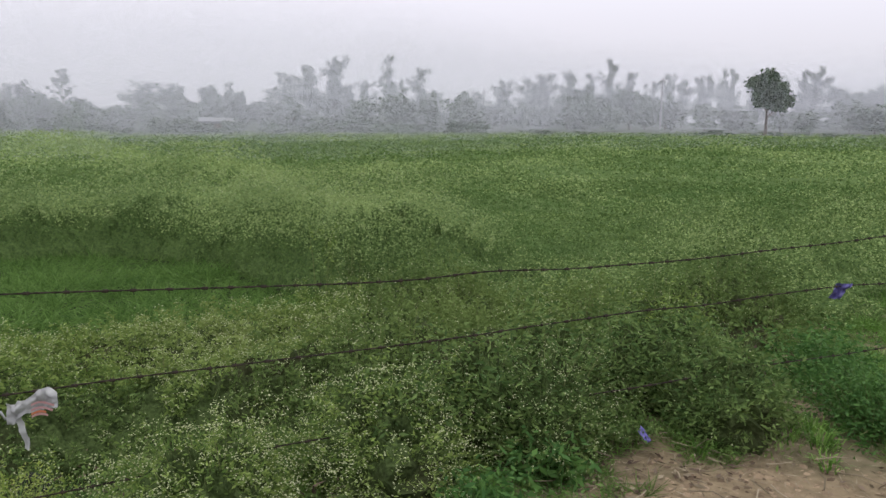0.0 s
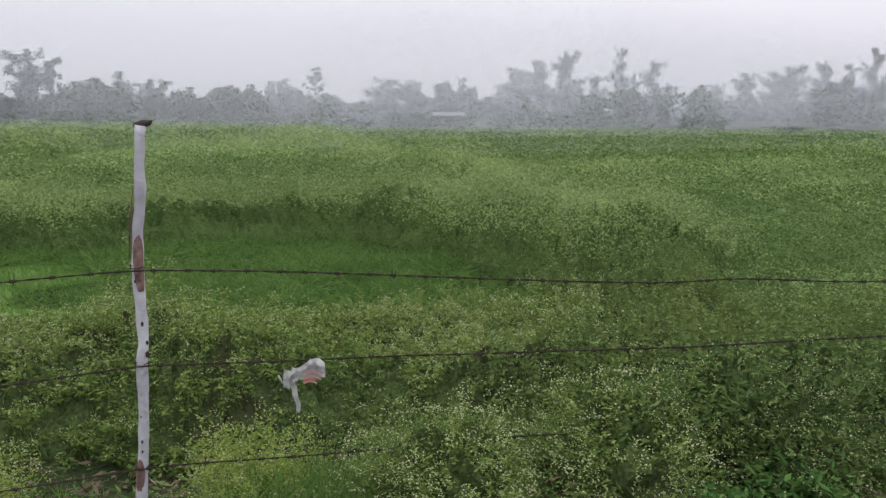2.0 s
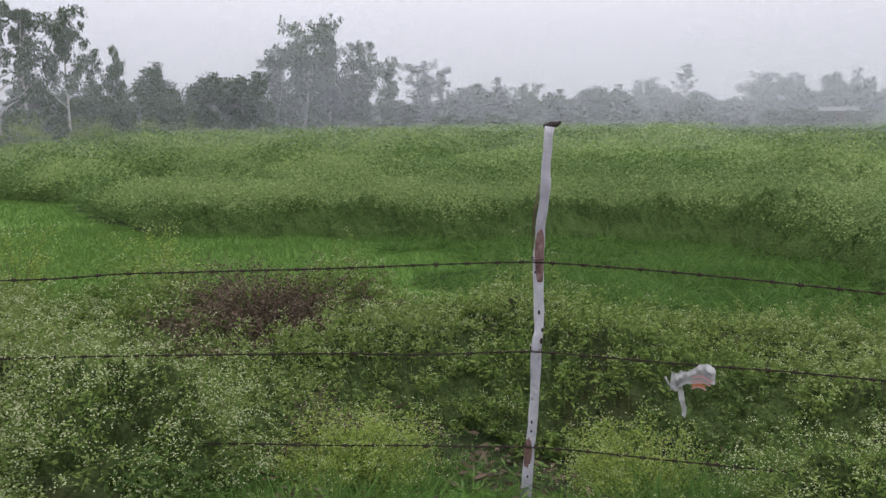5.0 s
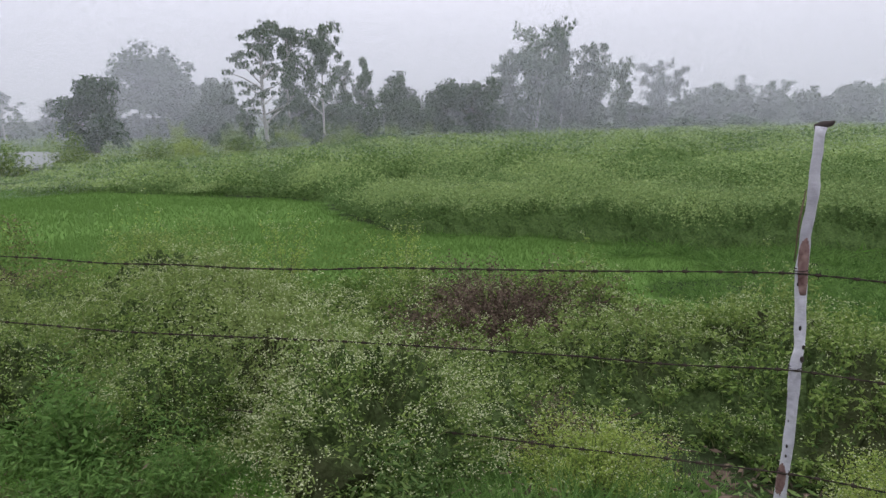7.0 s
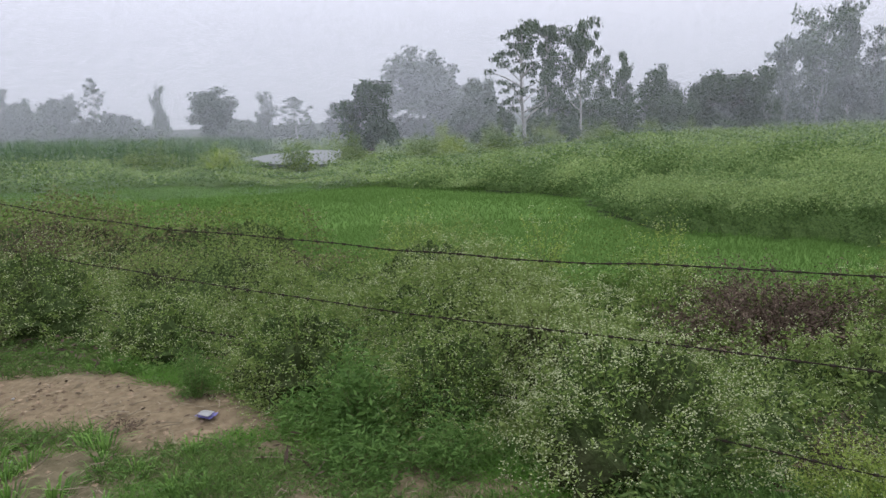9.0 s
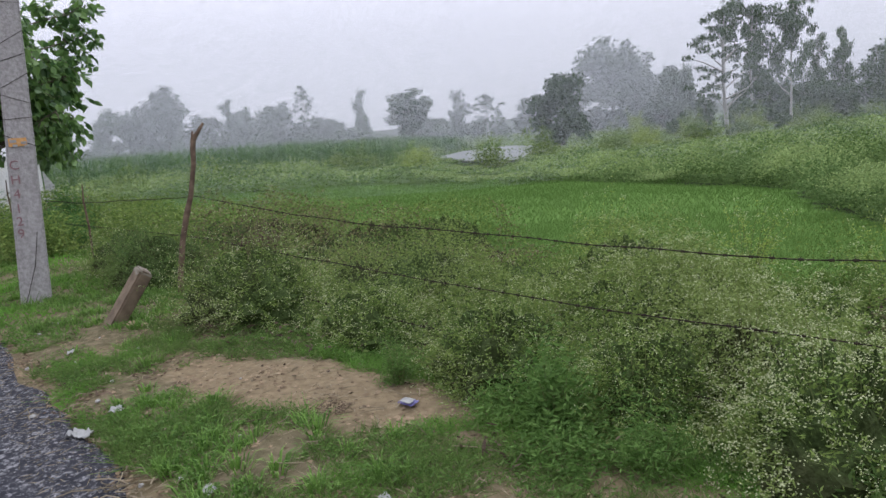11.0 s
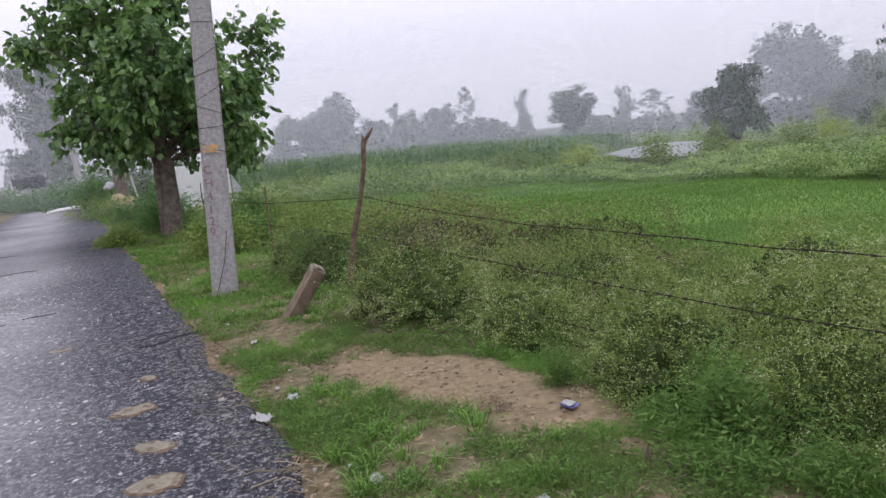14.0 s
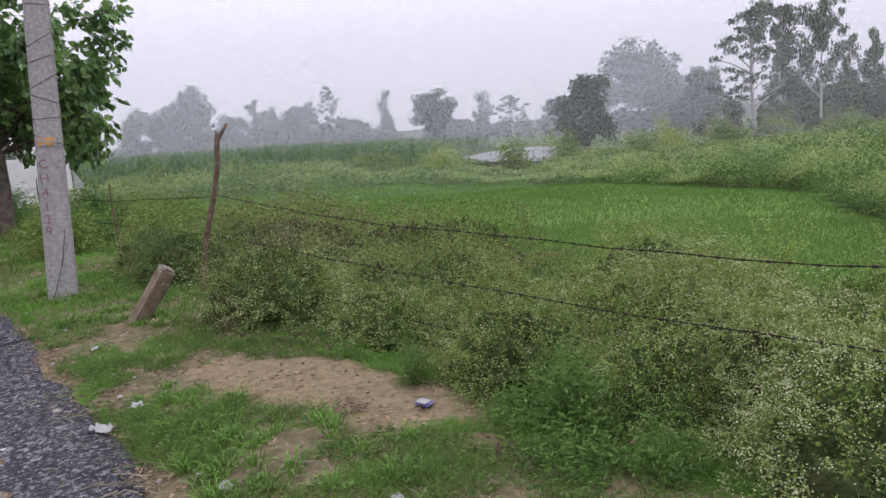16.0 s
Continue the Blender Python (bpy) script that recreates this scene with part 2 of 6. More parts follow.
def florets(cent, size, rng):
    """Small white flower heads: low four-sided domes."""
    n = len(cent)
    size = np.broadcast_to(size, n)[:, None]
    up = unit(rng.normal(size=(n, 3)) * 0.45 + (0, 0, 1))
    a = unit(np.cross(up, rng.normal(size=(n, 3))))
    b = np.cross(up, a)
    top = cent + up * size * 0.45
    v = np.stack([cent + a * size * 0.5, cent + b * size * 0.5, cent - a * size * 0.5, cent - b * size * 0.5, top], 1)
    f = np.array([[0, 1, 4], [1, 2, 4], [2, 3, 4], [3, 0, 4]])
    return v.reshape(-1, 3), (f[None] + 5 * np.arange(n)[:, None, None]).reshape(-1, 3)


def specks(cent, size, rng):
    """Flower heads far off: one small square each."""
    n = len(cent)
    size = np.broadcast_to(size, n)[:, None]
    up = unit(rng.normal(size=(n, 3)) * 0.8 + (0, 0, 0.7))
    a = unit(np.cross(up, rng.normal(size=(n, 3)))) * size * 0.55
    b = np.cross(up, a)
    return np.stack([cent - a, cent + b, cent + a, cent - b], 1).reshape(-1, 3), np.arange(4 * n).reshape(-1, 4)


def tube(points, radii, sides=8, cap=True):
    """A tapered, bending round bar through points: vertices and faces."""
    p, r = np.asarray(points, float), np.asarray(radii, float)
    t = unit(np.gradient(p, axis=0))
    ref = np.array([0.0, 0.0, 1.0]) if abs(t[:, 2]).mean() < 0.8 else np.array([1.0, 0.0, 0.0])
    s = unit(np.cross(t, ref))
    u = np.cross(s, t)
    ang = np.linspace(0, 2 * np.pi, sides, endpoint=False)
    ring = p[:, None] + r[:, None, None] * (np.cos(ang)[None, :, None] * s[:, None] + np.sin(ang)[None, :, None] * u[:, None])
    k = len(p)
    i, j = np.meshgrid(np.arange(k - 1), np.arange(sides), indexing="ij")
    q = np.stack([i * sides + j, i * sides + (j + 1) % sides, (i + 1) * sides + (j + 1) % sides, (i + 1) * sides + j], -1).reshape(-1, 4)
    faces = [q]
    if cap:
        faces += [np.arange(sides)[::-1][None], ((k - 1) * sides + np.arange(sides))[None]]
    return ring.reshape(-1, 3), faces


def joined(pieces):
    """Several (vertices, faces) as one."""
    verts, groups, base = [], {}, 0
    for v, f in pieces:
        for part_f in f if isinstance(f, list) else [f]:
            part_f = np.asarray(part_f)
            groups.setdefault(part_f.shape[1], []).append(part_f + base)
        verts.append(v)
        base += len(v)
    return np.concatenate(verts), [np.concatenate(g) for g in groups.values()]


def box(x0, y0, z0, x1, y1, z1, bevel=0.01):
    bm = bmesh.new()
    bmesh.ops.create_cube(bm, size=1.0, matrix=Matrix.Translation(((x0 + x1) / 2, (y0 + y1) / 2, (z0 + z1) / 2)) @ Matrix.Diagonal((x1 - x0, y1 - y0, z1 - z0, 1)))
    if bevel:
        bmesh.ops.bevel(bm, geom=bm.edges[:], offset=bevel, segments=2, affect="EDGES")
    return bm


def from_bm(name, bm, material):
    me = bpy.data.meshes.new(name)
    bm.to_mesh(me)
    bm.free()
    me.materials.append(material)
    return me


# ---------------------------------------------------------------- the lie of the land
ROAD_X, ROAD_Y = -3.28, -0.56            # a point on the road's edge beside the field
ROAD_DX, ROAD_DY = -0.921, -0.389        # the way along the road


def along(x, y):
    """Metres along the road and across it (over 0: on the field's side of its edge)."""
    dx, dy = np.asarray(x) - ROAD_X, np.asarray(y) - ROAD_Y
    return dx * ROAD_DX + dy * ROAD_DY, dx * ROAD_DY - dy * ROAD_DX


def place(u, n):
    return ROAD_X + u * ROAD_DX + n * ROAD_DY, ROAD_Y + u * ROAD_DY - n * ROAD_DX


def step(a, b, v):
    t = np.clip((v - a) / (b - a), 0, 1)
    return t * t * (3 - 2 * t)


# the field falls away gently; EDGE_FAR is where its trees begin, by bearing
FALL_AZ = np.array([-70, -50, -20, 5, 25, 40, 55, 73, 86, 98, 120])
FALL_RATE = np.array([0.0, 0.001, 0.0125, 0.0216, 0.0215, 0.0227, 0.023, 0.021, 0.005, 0.0, 0.0])
EDGE_FAR = np.array([120, 115, 130, 120, 95, 72, 47, 41, 42, 50, 60])


def pond_basin(x, y, out=1.0):
    """1 on the pond, 0 away from it."""
    dx, dy = np.asarray(x) + 44.4, np.asarray(y) - 15.3
    return np.exp(-(((-0.945 * dx + 0.326 * dy) / (10.5 * out)) ** 2 + ((0.326 * dx + 0.945 * dy) / (3.5 * out)) ** 2) ** 2)


def land(x, y):
    u, n = along(x, y)
    z = -0.20 * step(1.4, 2.7, n)
    z = z + (noise2(x, y, 1.7, 1) - 0.5) * 0.05 * step(0.1, 0.6, n) + (noise2(x, y, 5.5, 32) - 0.5) * 0.030 * step(0.05, 0.4, n) * step(9, 5, n) + (noise2(x, y, 0.21, 2) - 0.5) * 0.12 * step(3, 8, n)
    far, az = np.hypot(x, y), np.degrees(np.arctan2(-np.asarray(x), np.asarray(y)))
    fall = np.interp(az, FALL_AZ, FALL_RATE)
    z = z - fall * (np.clip(far, 14, np.interp(az, FALL_AZ, EDGE_FAR) * 1.25) - 14)
    ditch = np.exp(-(((np.asarray(x) + 0.9) / 1.1) ** 2 + ((np.asarray(y) - 3.75) / 0.45) ** 2))
    basin = pond_basin(x, y, 1.25)
    return (z - 0.22 * ditch) * (1 - basin) - 0.55 * basin


def domes(x, y, cell, seed):
    """Rounded heads of plants, one to a cell: 0 between them, up to 1 on top."""
    r = np.random.default_rng(2000 + seed).random((4, 64, 64))
    fx, fy = np.asarray(x) / cell, np.asarray(y) / cell
    ix, iy = np.floor(fx).astype(int), np.floor(fy).astype(int)
    top = np.zeros(np.shape(fx))
    for i in (-1, 0, 1):
        for j in (-1, 0, 1):
            jx, jy, wide, tall = r[:, (ix + i) % 64, (iy + j) % 64]
            d2 = (fx - ix - i - 0.15 - 0.7 * jx) ** 2 + (fy - iy - j - 0.15 - 0.7 * jy) ** 2
            top = np.maximum(top, (0.55 + 0.45 * tall) * np.sqrt(np.clip(1 - d2 / (0.55 + 0.45 * wide) ** 2, 0, 1)))
    return top


PADDY_X = np.array([-27.2, -26.4, -25.9, -24.6, -19.2, -14.9, -12.0, -9.7, -7.8, -5.9, -4.6, -3.0, -0.8, 0.3, 1.2])
PADDY_N = np.array([8.0, 10.0, 12.8, 14.6, 14.5, 13.6, 12.8, 10.8, 9.5, 9.05, 8.7, 8.75, 8.1, 7.2, 5.2])


def cover(x, y):
    """What grows at a place: height of the weeds, flowers (0 to 1), bare soil (0 to 1), paddy (0 to 1), low greenery (0 to 1)."""
    x, y = np.asarray(x, float), np.asarray(y, float)
    u, n = along(x, y)
    big, mid, fine = noise2(x, y, 0.16, 3), noise2(x, y, 0.55, 4), noise2(x, y, 1.9, 5)
    edge = np.interp(x, PADDY_X, PADDY_N) + (mid - 0.5) * 0.5 + (fine - 0.5) * 0.35
    near_edge = np.interp(x, [-3.2, -1.6, 0.9], [5.3, 4.85, 4.5]) + (mid - 0.5) * 0.6
    in_gap = (n > near_edge) & (n < edge) & (x < 1.3 + (fine - 0.5)) & (x > -27.2)
    paddy = in_gap & (x < -2.2 - (n - 6) * 0.9 + (fine - 0.5) * 2.4 + (mid - 0.5) * 2.5)
    front = np.interp(x, [-14, -9, -5.4, -4.6, -2.6, -2.1, -1.0, -0.2, 0.35, 1.5, 2.2, 3, 6], [2.9, 2.8, 2.6, 2.0, 1.75, 2.9, 3.05, 2.95, 1.9, 1.35, 1.15, 1.25, 1.3]) + (fine - 0.5) * 0.35
    strip = (n > front) & (n <= near_edge)
    # the ridge of taller flowering weeds that runs out into the field
    ridge_x = np.interp(y, [5, 7.8, 9.8, 12.2, 14.8, 19, 22, 30, 40, 60, 90], [2.2, 2.1, 1.9, 1.4, 1.0, 0.2, -0.3, -1.9, -4.6, -9.0, -15])
    ridge = np.exp(-((x - ridge_x) / (0.95 + 0.015 * y)) ** 2)
    right = step(0.5, 2.0, x - ridge_x) * (y > 6.5)
    left_belt = (n > edge) & (x < -9.5)
    lump = noise2(x, y, 1.25, 6)
    h = np.where(strip, 0.34 + 0.56 * step(0.28, 0.72, lump) * (0.5 + 0.65 * mid) + 0.12 * (fine - 0.5), 0.0)
    h = np.where(strip, h * (0.36 + 0.64 * step(0.08, 0.75, n - front)) * (1 - 0.12 * step(4.2, 5.2, n)), h)
    field = (~strip) & (~in_gap) & (n > 4.5)
    hf = (0.66 + 0.34 * (mid - 0.5) + 0.25 * (big - 0.5) + 0.15 * (fine - 0.5)) * (1 - 0.30 * right) + 0.34 * ridge
    clump = 0.40 * noise2(x, y, 0.95, 27) + 0.60 * noise2(x, y, 0.40, 28)
    hf = hf * (0.66 + 0.46 * step(0.36, 0.64, clump))
    far = np.hypot(x, y) + (big - 0.5) * 4 + (mid - 0.5) * 2
    trough = step(11.6, 13.4, far) * (1 - step(20, 30, far)) * step(0.2, 1.2, ridge_x - x) * step(-11, -5, x)
    hf = hf * (1 - 0.42 * trough)
    hf = hf + 0.20 * np.exp(-((n - edge) / 1.4) ** 2) * (x < 1.5)
    hf = np.where(left_belt, 0.26 + 0.72 * step(0.30, 0.78, noise2(x, y, 0.75, 7)) * (0.6 + 0.6 * big) + 0.2 * (fine - 0.4), hf)
    h = np.where(field, hf, h)
    flower = np.where(strip, 0.55 + 0.9 * (mid - 0.45) + 0.5 * (big - 0.5), 0.0)
    flower = np.where(field, np.where(left_belt, 0.06 + 0.38 * step(0.35, 0.7, mid), 0.42 + 0.5 * (big - 0.5) + 0.40 * ridge - 0.36 * right + 0.25 * (mid - 0.5)), flower)
    flower = np.where(strip & (x > 0.1) & (x < 1.9) & (n > 2.9), flower + 0.3, flower)
    flower = np.where(field, flower * (1 - 0.9 * trough), flower)
    flower = np.where(strip & (x > 1.35), 0.25 * flower, flower)
    # mud pans and trodden gaps
    mud = np.exp(-(((x - 3.3) / 0.75) ** 2 + ((y - 5.7) / 0.45) ** 2)) + np.exp(-(((x - 5.2) / 1.1) ** 2 + ((y - 3.95) / 0.22) ** 2))
    wither = np.exp(-(((x + 3.15) / 0.65) ** 2 + ((y - 4.1) / 0.50) ** 2))
    hole = 1.1 * wither + np.exp(-(((x + 0.55) / 0.32) ** 2 + ((y - 3.55) / 0.25) ** 2)) + np.exp(-(((x + 1.5) / 0.75) ** 2 + ((y - 3.6) / 0.35) ** 2))
    for hx_, hy_, hw_ in ((-1.55, 3.05, 0.26), (-2.6, 1.62, 0.22), (-4.75, 1.75, 0.28), (-0.75, 2.6, 0.2), (-5.4, 0.55, 0.22), (0.35, 3.75, 0.3)):
        hole = hole + np.exp(-(((x - hx_) / (1.5 * hw_)) ** 2 + ((y - hy_) / hw_) ** 2))
    h = h * (1 - np.clip(1.3 * mud, 0, 1)) * (1 - 0.88 * np.clip(hole, 0, 1))
    pond = pond_basin(x, y, 1.1)
    h = h * (1 - 0.92 * pond)
    bearing = np.degrees(np.arctan2(-x, y))
    h = h * (1 - 0.50 * step(22, 32, np.hypot(x, y)) * step(46, 56, bearing) * step(71, 66, bearing))
    lane = np.exp(-((np.degrees(np.arctan2(-x, y)) - 72.0) / 3.2) ** 4) * step(17, 24, np.hypot(x, y)) * (np.hypot(x, y) < 60)
    h = h * (1 - 0.72 * lane)
    low = np.where(in_gap & ~paddy, 1.0, 0.0)
    soil = 0.6 * np.clip(mud, 0, 1)
    verge = (n < 1.95) & (n > -0.25)
    pa, pb = (x + 4.6) * 0.80 + (y - 0.15) * 0.60, -(x + 4.6) * 0.60 + (y - 0.15) * 0.80
    pan = 1.25 * np.exp(-((pa / 1.35) ** 2 + (pb / 0.36) ** 2) ** 1.5) + 0.72 * np.exp(-(((x - 2.2) / 0.75) ** 2 + ((y - 2.35) / 0.42) ** 2) ** 1.5) + 0.55 * np.exp(-((n - 0.04) / 0.10) ** 2) * step(0.35, 0.6, noise2(x, y, 1.1, 31))
    pan = pan * (0.35 + 0.6 * fine + 0.7 * noise2(x, y, 5.5, 8)) + 0.42 * step(0.58, 0.85, noise2(x, y, 2.6, 9)) * (u < 3.2) + 0.30 * step(0.5, 0.8, noise2(x, y, 7.0, 10))
    soil = np.where(verge, np.clip(pan, 0, 1), soil)
    h = np.where((n < 2.6) & (x > 1.2) & (x < 3.2) & (y < 2.9), 0, h)
    return np.maximum(h, 0), np.clip(flower, 0, 1), soil, paddy.astype(float), low


def graded(lo, hi, fine_lo, fine_hi, fine, grow=1.12):
    mid = np.arange(fine_lo, fine_hi + 1e-6, fine)
    right, left, s = [mid[-1]], [mid[0]], fine
    while right[-1] < hi or left[-1] > lo:
        s *= grow
        right.append(min(right[-1] + s, hi + 1)) if right[-1] < hi else None
        left.append(max(left[-1] - s, lo - 1)) if left[-1] > lo else None
    return np.array(left[:0:-1] + list(mid) + right[1:])


gx, gy = graded(-2500, 2500, -9, 5, 0.085), graded(-2500, 2500, -4, 6, 0.085)
GX, GY = np.meshgrid(gx, gy, indexing="ij")
GZ = land(GX, GY)
gu, gn = along(GX, GY)
GZ = GZ - 0.03 * step(0.35, -0.1, gn) * (gn > -4.6)
ny = len(gy)
gi, gj = np.meshgrid(np.arange(len(gx) - 1), np.arange(ny - 1), indexing="ij")
gq = np.stack([gi * ny + gj, (gi + 1) * ny + gj, (gi + 1) * ny + gj + 1, gi * ny + gj + 1], -1).reshape(-1, 4)
gh, gf, gsoil, gpaddy, glow = cover(GX.ravel(), GY.ravel())

M_GROUND = mat("grassy_earth", (0.075, 0.070, 0.038), (0.185, 0.152, 0.098), scale=11.0, rough=0.95, bump=1.0, bump_scale=26, spec=0.03)
gnode, glink = M_GROUND.node_tree.nodes, M_GROUND.node_tree.links
g_prin = gnode["Principled BSDF"]
g_old = g_prin.inputs["Base Color"].links[0].from_socket
# litter: dark ground among the weeds, with their deep shade put into the colour
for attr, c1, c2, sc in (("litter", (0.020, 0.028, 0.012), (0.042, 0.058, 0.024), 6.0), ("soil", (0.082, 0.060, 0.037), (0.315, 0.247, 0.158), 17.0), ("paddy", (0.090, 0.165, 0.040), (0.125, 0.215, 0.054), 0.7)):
    a = gnode.new("ShaderNodeAttribute")
    a.attribute_name = attr
    nz = gnode.new("ShaderNodeTexNoise")
    nz.inputs["Scale"].default_value, nz.inputs["Detail"].default_value = sc, 9.0
    co = gnode.new("ShaderNodeTexCoord")
    glink.new(co.outputs["Object"], nz.inputs["Vector"])
    c = gnode.new("ShaderNodeMix")
    c.data_type = "RGBA"
    c.inputs[6].default_value, c.inputs[7].default_value = (*c1, 1), (*c2, 1)
    glink.new(nz.outputs["Fac"], c.inputs[0])
    mr = gnode.new("ShaderNodeMapRange")
    mr.inputs["From Min"].default_value, mr.inputs["From Max"].default_value = 0.2, 0.85
    glink.new(a.outputs["Fac"], mr.inputs["Value"])
    mx = gnode.new("ShaderNodeMix")
    mx.data_type = "RGBA"
    glink.new(mr.outputs[0], mx.inputs[0])
    glink.new(g_old, mx.inputs[6])
    glink.new(c.outputs[2], mx.inputs[7])
    g_old = mx.outputs[2]
glink.new(g_old, g_prin.inputs["Base Color"])
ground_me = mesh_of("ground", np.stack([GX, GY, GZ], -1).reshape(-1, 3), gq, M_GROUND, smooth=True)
# painted shade: all ground past the fence or under weeds
gshade = (gn.ravel() > 2.2) | (gh > 0.05)
for attr, values in (("soil", gsoil), ("paddy", gpaddy), ("litter", gshade.astype(float))):
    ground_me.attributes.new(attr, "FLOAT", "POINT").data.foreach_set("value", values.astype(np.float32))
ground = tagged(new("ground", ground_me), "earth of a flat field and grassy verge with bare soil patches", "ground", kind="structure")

# the road: a thin worn asphalt sheet with a ragged edge
ru = np.concatenate([np.arange(-14, 12, 0.12), np.arange(12, 60, 0.6)])
rn = np.concatenate([[0.0], np.arange(-0.05, -3.8, -0.25), [-3.85]])
RU, RN = np.meshgrid(ru, rn, indexing="ij")
ragged = (noise2(RU, RU * 0 + 3, 1.3, 11) - 0.5) * 0.13 + (noise2(RU, RU * 0 + 9, 4.0, 12) - 0.5) * 0.10
RN2 = RN + ragged * (np.abs(RN) < 0.06)
RX, RY = place(RU, RN2)
RZ = 0.012 + 0.02 * step(0, 1.9, -RN2) * step(3.8, 1.9, -RN2) + (noise2(RX, RY, 2.2, 13) - 0.5) * 0.012 - 0.03 * (np.abs(RN) < 0.02) - 0.03 * (RN < -3.8)
rk = len(rn)
ri, rj = np.meshgrid(np.arange(len(ru) - 1), np.arange(rk - 1), indexing="ij")
rq = np.stack([ri * rk + rj, ri * rk + rj + 1, (ri + 1) * rk + rj + 1, (ri + 1) * rk + rj], -1).reshape(-1, 4)
rd_n, rd_l = M_ASPHALT.node_tree.nodes, M_ASPHALT.node_tree.links
rd_p = M_ASPHALT.node_tree.nodes["Principled BSDF"]
rd_old = rd_p.inputs["Base Color"].links[0].from_socket
rd_co = rd_n.new("ShaderNodeTexCoord")
rd_v = rd_n.new("ShaderNodeTexVoronoi")
rd_v.inputs["Scale"].default_value = 64.0
rd_bw = rd_n.new("ShaderNodeMapRange")
rd_bw.inputs["From Min"].default_value, rd_bw.inputs["From Max"].default_value = 0.82, 1.04
rd_sep = rd_n.new("ShaderNodeSeparateColor")
rd_mix = rd_n.new("ShaderNodeMix")
rd_mix.data_type = "RGBA"
rd_mix.inputs[7].default_value = (0.25, 0.245, 0.26, 1)
rd_at = rd_n.new("ShaderNodeAttribute")
rd_at.attribute_name = "worn"
rd_dust = rd_n.new("ShaderNodeMix")
rd_dust.data_type = "RGBA"
rd_dust.inputs[7].default_value = (0.29, 0.285, 0.295, 1)
rd_l.new(rd_co.outputs["Object"], rd_v.inputs["Vector"])
rd_l.new(rd_v.outputs["Color"], rd_sep.inputs[0])
rd_l.new(rd_sep.outputs[0], rd_bw.inputs["Value"])
rd_l.new(rd_bw.outputs[0], rd_mix.inputs[0])
rd_l.new(rd_old, rd_dust.inputs[6])
rd_n3 = rd_n.new("ShaderNodeTexNoise")
rd_n3.inputs["Scale"].default_value, rd_n3.inputs["Detail"].default_value, rd_n3.inputs["Roughness"].default_value = 22.0, 9.0, 0.8
rd_m3 = rd_n.new("ShaderNodeMapRange")
rd_m3.inputs["From Min"].default_value, rd_m3.inputs["From Max"].default_value, rd_m3.inputs["To Min"].default_value, rd_m3.inputs["To Max"].default_value = 0.36, 0.62, 0.30, 1.30
rd_mul = rd_n.new("ShaderNodeMath")
rd_mul.operation, rd_mul.use_clamp = "MULTIPLY", True
rd_l.new(rd_co.outputs["Object"], rd_n3.inputs["Vector"])
rd_l.new(rd_n3.outputs["Fac"], rd_m3.inputs["Value"])
rd_l.new(rd_at.outputs["Fac"], rd_mul.inputs[0])
rd_l.new(rd_m3.outputs[0], rd_mul.inputs[1])
rd_l.new(rd_mul.outputs[0], rd_dust.inputs[0])
rd_l.new(rd_dust.outputs[2], rd_mix.inputs[6])
rd_n2 = rd_n.new("ShaderNodeTexNoise")
rd_n2.inputs["Scale"].default_value, rd_n2.inputs["Detail"].default_value, rd_n2.inputs["Roughness"].default_value = 21.0, 7.0, 0.8
rd_m2 = rd_n.new("ShaderNodeMapRange")
rd_m2.inputs["From Min"].default_value, rd_m2.inputs["From Max"].default_value, rd_m2.inputs["To Max"].default_value = 0.53, 0.66, 0.80
rd_g2 = rd_n.new("ShaderNodeMix")
rd_g2.data_type = "RGBA"
rd_g2.inputs[7].default_value = (0.36, 0.355, 0.37, 1)
rd_l.new(rd_co.outputs["Object"], rd_n2.inputs["Vector"])
rd_l.new(rd_n2.outputs["Fac"], rd_m2.inputs["Value"])
rd_l.new(rd_m2.outputs[0], rd_g2.inputs[0])
rd_l.new(rd_mix.outputs[2], rd_g2.inputs[6])
rd_l.new(rd_g2.outputs[2], rd_p.inputs["Base Color"])
road_me = mesh_of("road", np.stack([RX, RY, RZ], -1).reshape(-1, 3), rq, M_ASPHALT, smooth=True)
worn = step(0.5, 1.9, -RN2) * step(4.2, 2.4, -RN2) * (0.45 + 0.6 * noise2(RX, RY, 0.8, 26)) * 1.05
road_me.attributes.new("worn", "FLOAT", "POINT").data.foreach_set("value", worn.ravel().astype(np.float32))
tagged(new("road", road_me), "narrow worn grey asphalt road with ragged edges", "road", kind="structure")

rng = np.random.default_rng(43)
gu_, gn_ = rng.uniform(-1.5, 8, 26000), -rng.uniform(0.0, 3.7, 26000)
keep_ = rng.random(26000) < np.exp(-np.clip(gu_, 0, 9) / 3.5) * (0.45 + 0.55 * step(0.3, 1.4, -gn_))
gu_, gn_ = gu_[keep_], gn_[keep_]
gx_, gy_ = place(gu_, gn_)
size_ = 0.0025 + 0.0065 * rng.random(len(gx_)) ** 2.5
tet = np.array([(1, 0, 0), (-0.6, 0.9, 0), (-0.6, -0.9, 0), (0, 0, 0.7)])
chip_z = 0.012 + 0.02 * step(0, 1.9, -gn_) * step(3.8, 1.9, -gn_) + (noise2(gx_, gy_, 2.2, 13) - 0.5) * 0.012
spin = rng.uniform(0, 2 * np.pi, len(gx_))
tv_ = tet[None] * rng.uniform(0.6, 1.4, (len(gx_), 4, 1)) * size_[:, None, None]
